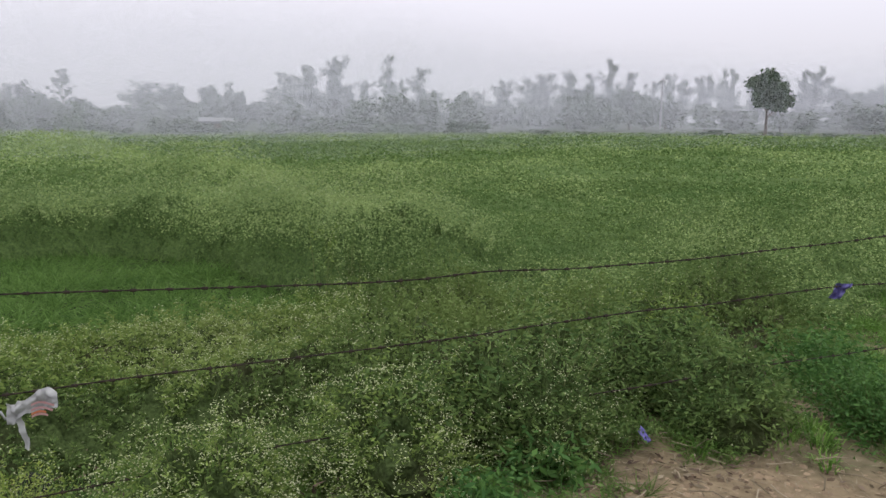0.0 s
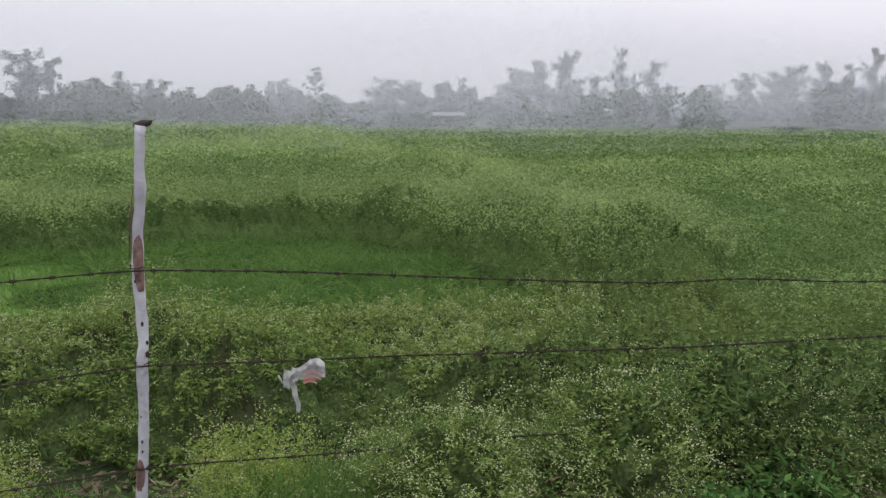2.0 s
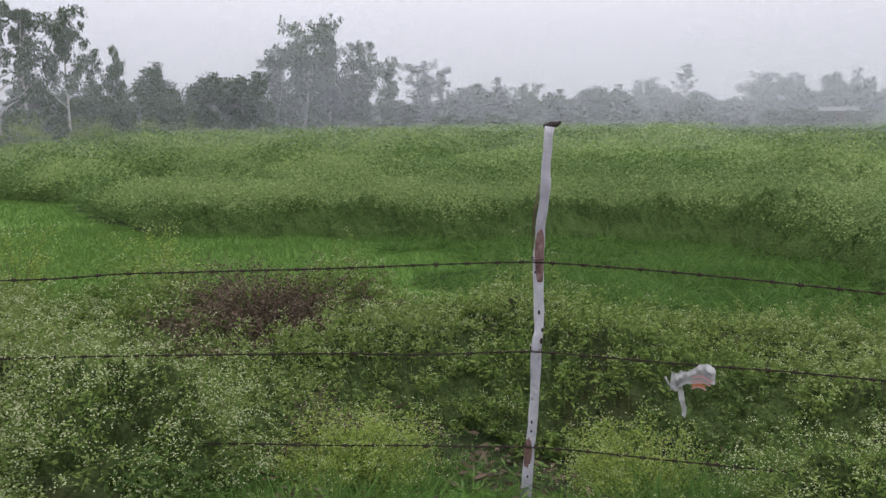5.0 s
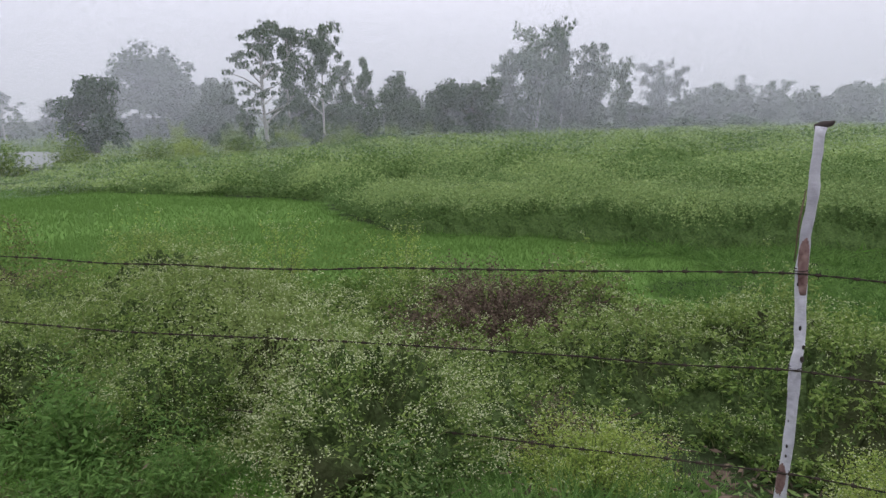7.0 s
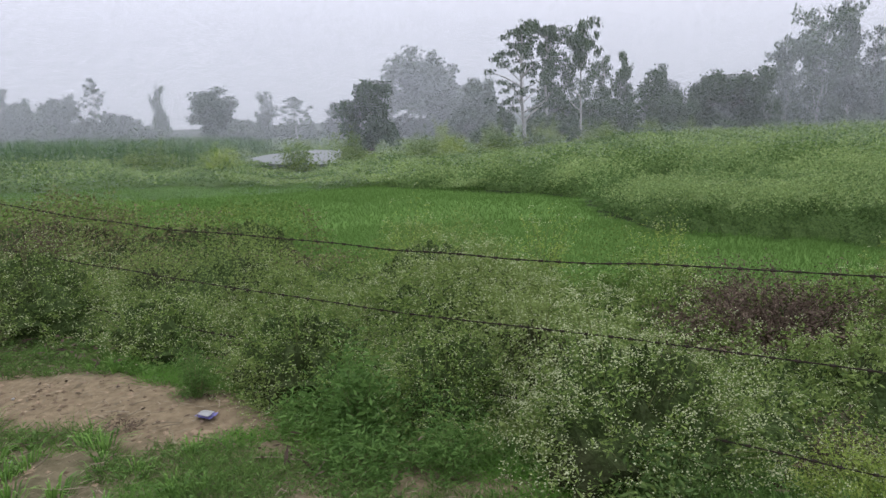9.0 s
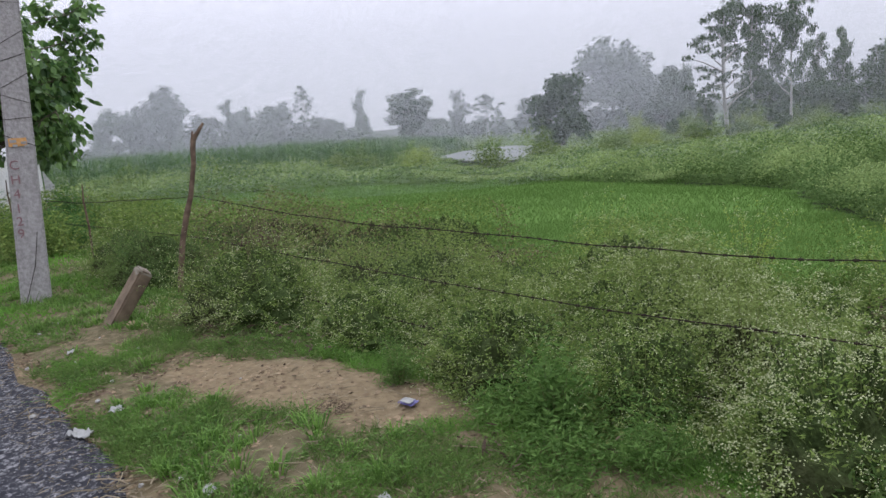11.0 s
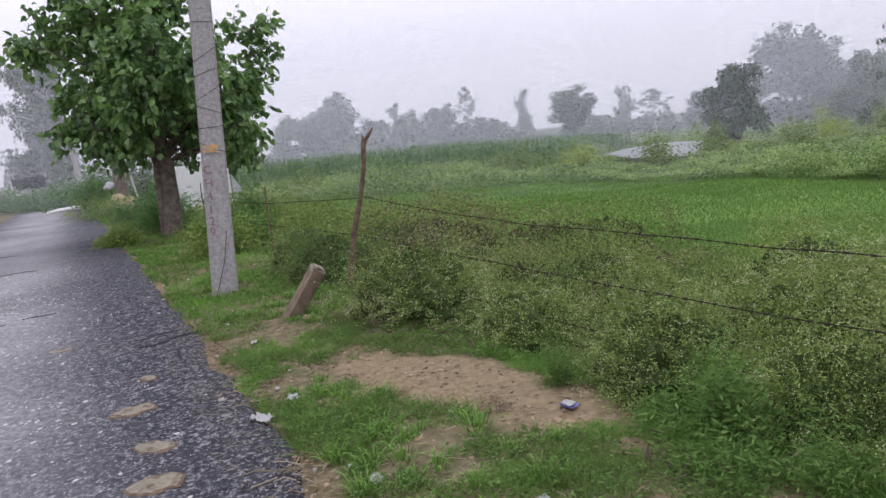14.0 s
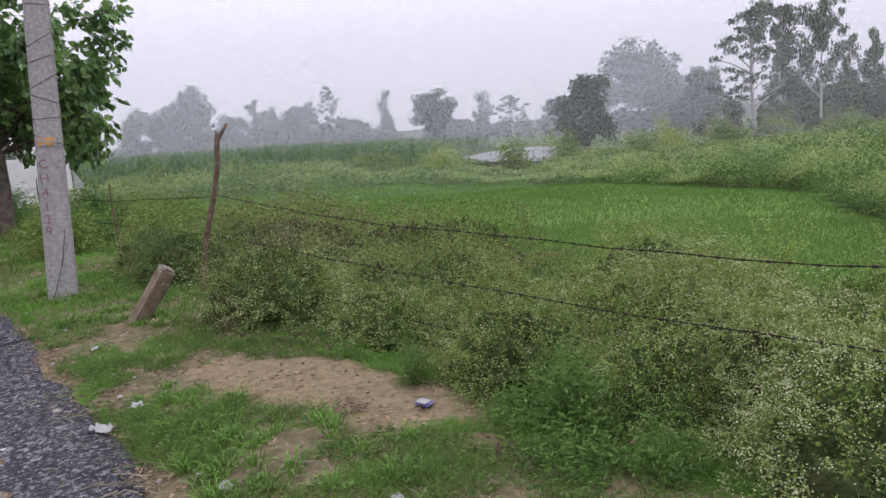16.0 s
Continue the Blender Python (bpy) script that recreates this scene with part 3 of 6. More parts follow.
tv_ = np.stack([tv_[..., 0] * np.cos(spin)[:, None] - tv_[..., 1] * np.sin(spin)[:, None], tv_[..., 0] * np.sin(spin)[:, None] + tv_[..., 1] * np.cos(spin)[:, None], tv_[..., 2]], -1)
tv_ = tv_ + np.stack([gx_, gy_, chip_z], 1)[:, None]
M_CHIP = mat("road_chipping", (0.09, 0.09, 0.10), (0.36, 0.35, 0.36), scale=3, rough=0.85, island=True)
tagged(new("road_chippings", mesh_of("road_chippings", tv_.reshape(-1, 3), (np.array([[0, 1, 3], [1, 2, 3], [2, 0, 3]])[None] + 4 * np.arange(len(gx_))[:, None, None]).reshape(-1, 3), M_CHIP)), "loose grey stone chippings on the worn asphalt", "gravel", kind="stuff")

rng = np.random.default_rng(45)
fu_, fn_ = rng.uniform(-1.5, 12, 15000), -rng.uniform(0.45, 3.7, 15000)
fk_ = rng.random(15000) < (0.12 + 0.88 * step(0.7, 1.8, -fn_)) * (0.35 + 0.65 * step(0.35, 0.7, noise2(fu_, fn_, 1.6, 35)))
fu_, fn_ = fu_[fk_], fn_[fk_]
fx_, fy_ = place(fu_, fn_)
fz_ = 0.0125 + 0.02 * step(0, 1.9, -fn_) * step(3.8, 1.9, -fn_) + (noise2(fx_, fy_, 2.2, 13) - 0.5) * 0.012
hexa = np.linspace(0, 2 * np.pi, 6, endpoint=False)
fr_ = (0.008 + 0.034 * rng.random(len(fx_)) ** 2.0)[:, None] * rng.uniform(0.6, 1.3, (len(fx_), 6))
ft_ = rng.uniform(0, np.pi, len(fx_))[:, None] + hexa[None]
rim = np.stack([fx_[:, None] + fr_ * np.cos(ft_), fy_[:, None] + 0.7 * fr_ * np.sin(ft_), np.broadcast_to(fz_[:, None] - 0.003, fr_.shape)], -1)
hub = np.stack([fx_, fy_, fz_ + 0.0045], -1)[:, None]
fv_ = np.concatenate([rim, hub], 1).reshape(-1, 3)
ff_ = (np.array([[k, (k + 1) % 6, 6] for k in range(6)])[None] + 7 * np.arange(len(fx_))[:, None, None]).reshape(-1, 3)
M_FLECK = mat("bare_road_stone", (0.16, 0.155, 0.16), (0.44, 0.425, 0.415), scale=5, rough=0.9, island=True)
tagged(new("road_stones", mesh_of("road_stones", fv_, ff_, M_FLECK)), "pale flat stones laid bare in the worn asphalt", "gravel", kind="stuff")
# cracks and edge notches, made as thin raised strips coloured black
M_STREAK = mat("crack_black", (0.010, 0.010, 0.012), (0.028, 0.028, 0.032), scale=30, rough=0.8, bump=0.6, spec=0.1)
for k, (u_, n_, long_, wide_, bend) in enumerate(((3.95, -0.22, 0.55, 0.075, 0.5), (4.25, -0.30, 0.42, 0.06, 0.3), (6.3, -2.3, 1.25, 0.07, 0.15), (6.6, -1.35, 0.35, 0.05, 0.1), (9.5, -2.6, 0.9, 0.08, 0.2), (12.0, -2.0, 0.9, 0.09, -0.2), (16.0, -2.8, 1.5, 0.12, 0.1))):
    w_ = np.linspace(-0.5, 0.5, 22)
    half = wide_ * (np.sqrt(np.clip(1 - (2 * w_) ** 2, 0.02, 1)) * (0.5 + 0.8 * noise2(w_ * 9 + k * 7, w_ * 0, 1.0, 36)))
    rows = []
    for side_, lift in ((-1, -0.004), (-0.6, 0.006), (0.6, 0.006), (1, -0.004)):
        uu, nn = u_ + bend * w_ * long_ + side_ * half * 0.5 + 0.03 * np.sin(9 * w_ + k), n_ + w_ * long_
        xx, yy = place(uu, nn)
        rows.append(np.stack([xx, yy, 0.0125 + 0.02 * step(0, 1.9, -nn) * step(3.8, 1.9, -nn) + (noise2(xx, yy, 2.2, 13) - 0.5) * 0.012 + lift], 1))
    i_ = np.arange(21)[:, None]
    tagged(new("road_crack", mesh_of("road_crack", np.concatenate(rows), np.concatenate([i_ + 22 * j + [0, 1, 23, 22] for j in range(3)]), M_STREAK, True)), "thin raised black strip for a crack in the worn asphalt", "tar streak", "tar streaks on the road")

# ---------------------------------------------------------------- weeds, by distance
WEST, EAST = radians(128), radians(-62)


def ring_grid(r0, r1, gap, rng):
    """Jittered places between two distances from the road's edge by the post, over the side of the field."""
    xs = np.arange(-r1, r1, gap)
    X, Y = np.meshgrid(xs, xs)
    X, Y = X.ravel() + rng.uniform(-0.45, 0.45, X.size) * gap, Y.ravel() + rng.uniform(-0.45, 0.45, X.size) * gap
    d, az = np.hypot(X, Y), np.arctan2(-X, Y)
    keep = (d > r0) & (d <= r1) & (az > EAST) & (az < WEST)
    return X[keep], Y[keep]


def by_fence(x, y):
    """The strip of weeds between the fence and the green gap."""
    return (along(x, y)[1] < 5.7) & (x < 0.9)


def canopy(x, y):
    """Height of the weeds' billowing top over the ground, their flowers (0 to 1) and how far up a plant's head a place is."""
    h, fl, soil, paddy, low = cover(x, y)
    far = np.hypot(x, y)
    head = np.maximum(domes(x, y, 0.62, 1) * step(16, 10, far), np.maximum(0.92 * domes(x, y, 1.05, 2), domes(x, y, 2.1, 3) * step(12, 22, far)))
    head = np.where(along(x, y)[1] < 5, np.maximum(domes(x, y, 0.62, 1), 0.9 * domes(x, y, 0.95, 4)), head)
    return h * np.where(along(x, y)[1] < 5.6, 0.40 + 0.70 * head, 0.30 + 0.78 * head), fl, head


def undergrowth(name, label, r0, r1, turn, grow, share, material, seed, inset=3):
    """The closed inner mass of stalks and leaves below the top of the weeds, as one rough sheet."""
    rng = np.random.default_rng(seed)
    az = np.arange(EAST, WEST, radians(turn))
    rr = r0 * np.exp(np.arange(0, math.log(r1 / r0) + grow, grow))
    A, R = np.meshgrid(az, rr, indexing="ij")
    A, R = A + rng.uniform(-0.4, 0.4, A.shape) * radians(turn), R * (1 + rng.uniform(-0.4, 0.4, A.shape) * grow)
    x, y = -R * np.sin(A), R * np.cos(A)
    H, fl, head = canopy(x, y)
    full = H
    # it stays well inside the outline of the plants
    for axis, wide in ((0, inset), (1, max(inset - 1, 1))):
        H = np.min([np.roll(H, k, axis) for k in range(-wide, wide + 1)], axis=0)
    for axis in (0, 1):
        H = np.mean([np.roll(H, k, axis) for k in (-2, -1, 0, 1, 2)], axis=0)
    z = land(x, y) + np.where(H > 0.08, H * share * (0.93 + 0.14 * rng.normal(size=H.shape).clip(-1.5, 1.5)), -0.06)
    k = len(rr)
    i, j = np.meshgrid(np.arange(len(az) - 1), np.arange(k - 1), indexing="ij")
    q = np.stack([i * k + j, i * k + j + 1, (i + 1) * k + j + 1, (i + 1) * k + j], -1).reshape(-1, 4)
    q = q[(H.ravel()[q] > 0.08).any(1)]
    used, back = np.unique(q, return_inverse=True)
    v_all = np.stack([x, y, z], -1).reshape(-1, 3)
    v = v_all[used]
    # gaps between heads and steep sides take a darker green, painted as shade
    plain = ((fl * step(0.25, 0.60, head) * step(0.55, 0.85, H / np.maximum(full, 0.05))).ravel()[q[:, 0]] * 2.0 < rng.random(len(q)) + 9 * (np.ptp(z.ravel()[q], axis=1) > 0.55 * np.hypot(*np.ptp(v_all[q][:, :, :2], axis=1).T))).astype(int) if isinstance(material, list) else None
    # by the fence the whole inside takes the shade-dark colour
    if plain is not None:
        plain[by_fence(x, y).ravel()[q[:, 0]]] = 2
    return tagged(new(name, mesh_of(name, v, back.reshape(q.shape), material, index=plain)), label, "weeds", kind="stuff")


def near_weeds(name, label, r0, r1, gap, sprigs, per, leaf, blooms, floret, seed, slim):
    """Weeds by the fence: every plant is a sheaf of sprigs with leaves along them and flower heads bunched at their tips."""
    rng = np.random.default_rng(seed)
    x, y = ring_grid(r0, r1, gap, rng)
    h, fl, head = canopy(x, y)
    keep = h > 0.08
    x, y, h, fl, head = x[keep], y[keep], h[keep] * rng.uniform(0.82, 1.18, keep.sum()), fl[keep], head[keep]
    z = land(x, y)
    who = np.repeat(np.arange(len(x)), sprigs)
    k = len(who)
    a, rad = rng.uniform(0, 2 * np.pi, k), gap * 1.05 * np.sqrt(rng.random(k))
    tall = rng.uniform(0.62, 1.08, k) * (1 - 0.22 * (rad / gap) ** 2)
    root = np.stack([x[who] + 0.25 * rad * np.cos(a), y[who] + 0.25 * rad * np.sin(a), z[who]], 1)
    tip = np.stack([x[who] + rad * np.cos(a), y[who] + rad * np.sin(a), z[who] + h[who] * tall], 1)
    sp = np.repeat(np.arange(k), per)
    t = 0.25 + 0.75 * rng.random(len(sp)) ** 0.55
    c = root[sp] + (tip - root)[sp] * t[:, None] + rng.normal(size=(len(sp), 3)) * leaf * (0.55, 0.55, 0.35)
    c[:, 2] += 0.12 * h[who][sp] * np.sin(t * np.pi)
    size = rng.uniform(0.55, 1.45, len(sp)) * (1.35 - 0.6 * t)
    v, f = leaves(c, leaf * size, leaf * slim * size, rng)
    # lower leaves are greener; their darker green also stands in for shade
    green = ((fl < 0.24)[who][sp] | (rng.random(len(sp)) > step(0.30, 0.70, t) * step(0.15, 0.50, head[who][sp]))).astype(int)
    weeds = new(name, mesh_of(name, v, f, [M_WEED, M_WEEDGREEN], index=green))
    tagged(weeds, label, "weeds", kind="stuff")
    many = rng.poisson(blooms * fl[who] * (0.10 + 1.35 * step(0.3, 0.8, head[who])) * rng.uniform(0.2, 1.8, k))
    sp = np.repeat(np.arange(k), many)
    spread = floret * 2.6
    c = tip[sp] + rng.normal(size=(len(sp), 3)) * (spread, spread, spread * 0.45) + (0, 0, floret)
    v, f = florets(c, floret * rng.uniform(0.6, 1.35, len(sp)), rng)
    tagged(part("white_bloom", mesh_of("white_bloom", v, f, M_FLOWER), weeds, "tiny white flower heads"), kind="stuff")
    mid = (root + tip) / 2 + (0, 0, 1) * (0.12 * h[who])[:, None]
    side = unit(np.cross(tip - root, rng.normal(size=(k, 3)))) * 0.0022
    v = np.stack([root - side, root + side, mid + side, mid - side, tip], 1).reshape(-1, 3)
    o = 5 * np.arange(k)[:, None]
    tagged(part("stalk_tangle", mesh_of("stalk_tangle", v, [o + [0, 1, 2, 3], o + [3, 2, 4]], M_STEM), weeds, "thin green-brown stalks"), kind="stuff")
    return weeds


def field_weeds(label, r0, r1, count, leaf, slim, blooms, floret, seed):
    """Leaves and flower heads over the billowing top of the field's weeds; sizes are given at ten metres."""
    rng = np.random.default_rng(seed)

    def scatter(m):
        r, az = r0 * np.exp(rng.random(m) * math.log(r1 / r0)), rng.uniform(EAST, WEST, m)
        x, y = -r * np.sin(az), r * np.cos(az)
        h, fl, head = canopy(x, y)
        keep = (h > 0.10) & (rng.random(m) < 0.30 + 0.70 * step(0.25, 0.65, head))
        return x[keep], y[keep], r[keep], h[keep], fl[keep], head[keep]

    x, y, r, h, fl, head = scatter(count)
    # where the mass breaks off towards the road its side is leafy down to the ground
    side = canopy(x * 0.945, y * 0.945)[0] < 0.45 * h
    more = np.repeat(np.arange(len(x)), np.where(side, 4, 1))
    x, y, r, h, fl, side, head = x[more], y[more], r[more], h[more], fl[more], side[more], head[more]
    x, y = x + rng.normal(size=len(x)) * 0.008 * r * side, y + rng.normal(size=len(x)) * 0.008 * r * side
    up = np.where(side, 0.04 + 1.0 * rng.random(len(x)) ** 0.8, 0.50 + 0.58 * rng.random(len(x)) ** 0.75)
    size = leaf * r / 10 * rng.uniform(0.55, 1.4, len(x))
    v, f = slips(np.stack([x, y, land(x, y) + h * up], 1), size, slim * size, rng)
    strip = by_fence(x, y)
    # low leaves and gaps: greener, and darkened in colour in place of shade
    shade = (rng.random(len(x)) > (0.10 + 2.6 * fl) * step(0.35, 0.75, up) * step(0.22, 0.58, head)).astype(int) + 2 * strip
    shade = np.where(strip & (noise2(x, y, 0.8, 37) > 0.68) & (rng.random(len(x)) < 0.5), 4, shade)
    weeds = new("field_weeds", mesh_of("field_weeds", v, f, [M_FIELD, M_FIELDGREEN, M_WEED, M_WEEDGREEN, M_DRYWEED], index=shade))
    tagged(weeds, label, "weeds", kind="stuff")
    x, y, r, h, fl, head = scatter(blooms)
    keep = rng.random(len(x)) < 1.2 * fl * step(0.30, 0.80, head) * np.where(by_fence(x, y), 0.28, 1.0)
    x, y, r, h = x[keep], y[keep], r[keep], h[keep]
    v, f = specks(np.stack([x, y, land(x, y) + h * rng.uniform(0.98, 1.12, len(x))], 1), floret * r / 10 * rng.uniform(0.6, 1.3, len(x)), rng)
    tagged(part("white_bloom", mesh_of("white_bloom", v, f, M_FLOWER), weeds, "tiny white flower heads"), kind="stuff")


M_DRYWEED = mat("drying_weed_leaf", (0.105, 0.088, 0.048), (0.215, 0.190, 0.105), scale=1.5, rough=0.85, island=True, spec=0.08)
# inside of the weeds, with its shade put into the dark colour
M_INSHADE = mat("shaded_weed_inside", (0.028, 0.044, 0.015), (0.092, 0.132, 0.044), scale=48, rough=0.9, bump=1.0, bump_scale=45, detail=10, spec=0.05, col3=(0.048, 0.052, 0.024), big=1.3)
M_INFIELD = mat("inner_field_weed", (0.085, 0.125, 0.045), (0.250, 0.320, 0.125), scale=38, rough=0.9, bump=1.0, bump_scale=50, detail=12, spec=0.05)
# green of flowerless plants, also painted shade on sides and between heads
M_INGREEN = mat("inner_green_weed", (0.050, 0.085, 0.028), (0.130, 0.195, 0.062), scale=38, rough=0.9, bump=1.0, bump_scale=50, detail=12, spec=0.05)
undergrowth("weed_undergrowth", "close tangle inside the weeds along the fence, coloured dark for shade", 1.9, 6.5, 0.5, 0.011, 0.64, M_INSHADE, 26, 2)
undergrowth("weed_undergrowth", "close green mass inside the field's weeds, coloured darker for shade on sides and in gaps", 6.4, 150, 0.36, 0.0105, 0.80, [M_INFIELD, M_INGREEN, M_INSHADE], 27, 3)
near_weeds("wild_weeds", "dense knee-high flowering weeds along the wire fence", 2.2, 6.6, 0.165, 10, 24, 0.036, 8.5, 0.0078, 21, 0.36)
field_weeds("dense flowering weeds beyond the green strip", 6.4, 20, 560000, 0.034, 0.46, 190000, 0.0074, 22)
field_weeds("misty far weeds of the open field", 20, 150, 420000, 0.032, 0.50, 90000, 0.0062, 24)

# low greenery and paddy
def blade_patch(name, label, category, chosen, r0, r1, gap, height, width, material, seed, lean=0.35, tuft=1, uneven=False):
    rng = np.random.default_rng(seed)
    x, y = ring_grid(r0, r1, gap, rng)
    keep = chosen(x, y)
    x, y = np.repeat(x[keep], tuft), np.repeat(y[keep], tuft)
    x, y = x + rng.normal(size=len(x)) * gap * 0.3, y + rng.normal(size=len(x)) * gap * 0.3
    root = np.stack([x, y, land(x, y) - 0.01], 1)
    clump = (0.22 + 0.7 * noise2(x, y, 2.6, 29) ** 2 + 1.15 * domes(x, y, 0.30, 5) ** 2) if uneven else 1.0
    v, f = blades(root, height * clump * rng.uniform(0.5, 1.25, len(x)), width, rng, lean)
    return tagged(new(name, mesh_of(name, v, f, material)), label, category, kind="stuff")


blade_patch("paddy_grass", "short bright green paddy shoots", "grass", lambda x, y: cover(x, y)[3] > 0.5, 4, 12, 0.05, 0.085, 0.0085, M_PADDY, 31, tuft=4)
blade_patch("paddy_grass", "short bright green paddy shoots further off", "grass", lambda x, y: cover(x, y)[3] > 0.5, 12, 32, 0.10, 0.095, 0.016, M_PADDY, 32, tuft=4)
blade_patch("low_grass", "low green creepers and grass between the weeds", "grass", lambda x, y: cover(x, y)[4] > 0.5, 4, 12, 0.06, 0.15, 0.015, M_HERB, 33, lean=1.1, tuft=6, uneven=True)
blade_patch("fringe_grass", "low grass and creepers at the foot of the field weeds", "grass", lambda x, y: (along(x, y)[1] > 5) & ((cover(x, y)[0] < 0.45) | (np.hypot(x, y) < 11)) & (cover(x, y)[3] < 0.5) & (cover(x, y)[4] < 0.5), 5.5, 26, 0.13, 0.17, 0.013, M_GRASS, 37, lean=0.8, tuft=5)


def on_verge(x, y):
    u, n = along(x, y)
    return (n > 0.02) & (n < 2.3) & (cover(x, y)[2] + (noise2(x, y, 3.1, 14) - 0.5) * 0.7 + (noise2(x, y, 9.0, 30) - 0.5) * 0.6 < 0.50) & (noise2(x, y, 1.4, 15) + 0.6 * noise2(x, y, 4.5, 25) + 0.25 * (n > 1.0) + 0.2 * (u > 4.5) > 0.58)


blade_patch("verge_grass", "short green grass and creepers on the road verge", "grass", on_verge, 1.2, 7, 0.030, 0.100, 0.0052, M_GRASS, 34, lean=0.75, tuft=6, uneven=True)
blade_patch("verge_grass", "short green grass on the far verge", "grass", on_verge, 7, 34, 0.10, 0.11, 0.016, M_GRASS, 35, lean=0.7, tuft=5, uneven=True)


rng = np.random.default_rng(46)
tx_, ty_ = ring_grid(1.4, 16, 0.13, rng)
tu_, tn_ = along(tx_, ty_)
tk_ = (tn_ > 0.05) & (tn_ < 2.5) & (cover(tx_, ty_)[2] < 0.30) & (noise2(tx_, ty_, 0.9, 38) + 0.5 * noise2(tx_, ty_, 2.7, 39) > 0.72) & (rng.random(len(tx_)) < 0.62)
tx_, ty_ = np.repeat(tx_[tk_], 46), np.repeat(ty_[tk_], 46)
ta_, tr_ = rng.uniform(0, 2 * np.pi, len(tx_)), rng.random(len(tx_))
out = np.stack([np.cos(ta_), np.sin(ta_), np.zeros(len(ta_))], 1)
root = np.stack([tx_, ty_, np.zeros(len(tx_))], 1) + out * (0.075 * tr_)[:, None]
root[:, 2] = land(root[:, 0], root[:, 1]) - 0.005
tall_ = np.repeat(rng.uniform(0.035, 0.09, len(tx_) // 46), 46) * rng.uniform(0.5, 1.25, len(tx_))
side = np.stack([-np.sin(ta_), np.cos(ta_), np.zeros(len(ta_))], 1) * 0.0042
bend = root + out * (0.45 * tall_ * (0.3 + tr_))[:, None] + (0, 0, 1) * (0.75 * tall_)[:, None]
tip = root + out * (1.05 * tall_ * (0.3 + tr_))[:, None] + (0, 0, 1) * (0.80 * tall_)[:, None]
v = np.stack([root - side, root + side, bend + side * 0.8, bend - side * 0.8, tip], 1).reshape(-1, 3)
o = 5 * np.arange(len(tx_))[:, None]
M_TUFT = mat("tuft_blade", (0.070, 0.150, 0.026), (0.190, 0.330, 0.070), scale=3.0, rough=0.55, island=True, translucent=0.35, spec=0.2)
tagged(new("grass_tufts", mesh_of("grass_tufts", v, [o + [0, 1, 2, 3], o + [3, 2, 4]], M_TUFT)), "bright green tufts of longer grass on the verge", "grass", kind="stuff")


def lush(x, y):
    u, n = along(x, y)
    return (n > 1.72) & (n < 2.7) & (u < -0.6) & (x < 1.1) & (noise2(x, y, 1.1, 16) > 0.25)


blade_patch("tall_grass", "bright green grass blades at the foot of the fence", "grass", lush, 1.5, 5, 0.045, 0.21, 0.009, M_HERB, 36, lean=0.6, tuft=5, uneven=True)

# crumbs and clods on the bare soil
rng = np.random.default_rng(40)
cx, cy = ring_grid(1.2, 8, 0.032, rng)
cu, cn = along(cx, cy)
ck = (cn > -0.1) & (cn < 2.4) & (cover(cx, cy)[2] > 0.18) & (rng.random(len(cx)) < 0.25 + 0.9 * step(0.4, 0.7, noise2(cx, cy, 4.0, 33)))
cx, cy = cx[ck], cy[ck]
csz = 0.004 + 0.020 * rng.random(len(cx)) ** 2.6
oct_v = np.array([(1, 0, 0), (0, 1, 0), (-1, 0, 0), (0, -1, 0), (0, 0, 0.75), (0, 0, -0.5)])
cv = np.stack([cx, cy, land(cx, cy)], 1)[:, None] + csz[:, None, None] * (oct_v[None] * rng.uniform(0.4, 1.6, (len(cx), 6, 1)) * (1, 1, 0.6))
cf = np.array([[0, 1, 4], [1, 2, 4], [2, 3, 4], [3, 0, 4], [1, 0, 5], [2, 1, 5], [3, 2, 5], [0, 3, 5]])
M_CLOD = mat("soil_clod", (0.095, 0.066, 0.042), (0.30, 0.222, 0.145), scale=9, rough=1.0, island=True)
tagged(new("soil_clods", mesh_of("soil_clods", cv.reshape(-1, 3), (cf[None] + 6 * np.arange(len(cx))[:, None, None]).reshape(-1, 3), M_CLOD)), "small crumbs and clods of dry brown soil", "soil", kind="stuff")

# creeping herb leaves on the verge
rng = np.random.default_rng(41)
hx, hy = ring_grid(1.2, 9, 0.023, rng)
hk = on_verge(hx, hy) & (noise2(hx, hy, 1.3, 17) > 0.30)
hx, hy = hx[hk], hy[hk]
hv, hf = leaves(np.stack([hx, hy, land(hx, hy) + rng.uniform(0.005, 0.085, len(hx)) * (0.15 + 0.5 * noise2(hx, hy, 3.3, 21) ** 2 + 1.2 * domes(hx, hy, 0.30, 5) ** 2)], 1), rng.uniform(0.018, 0.042, len(hx)), rng.uniform(0.005, 0.010, len(hx)), rng, lift=0.35, flat=0.6)
tagged(new("creeping_herbs", mesh_of("creeping_herbs", hv, hf, M_HERB)), "small leafy creeping herbs on the verge", "herbs", kind="stuff")
# dry straw litter
sx, sy = ring_grid(1.2, 8, 0.05, rng)
su, sn = along(sx, sy)
sk = (sn > -0.35) & (sn < 2.0) & (rng.random(len(sx)) < 0.9)
sx, sy = sx[sk], sy[sk]
sv, sf = leaves(np.stack([sx, sy, land(sx, sy) + 0.016], 1), rng.uniform(0.03, 0.10, len(sx)), 0.004, rng, lift=0.02, flat=1.0)
tagged(new("dry_litter", mesh_of("dry_litter", sv, sf, M_DRY)), "scattered dry straw and broken stalks", "litter", kind="stuff")

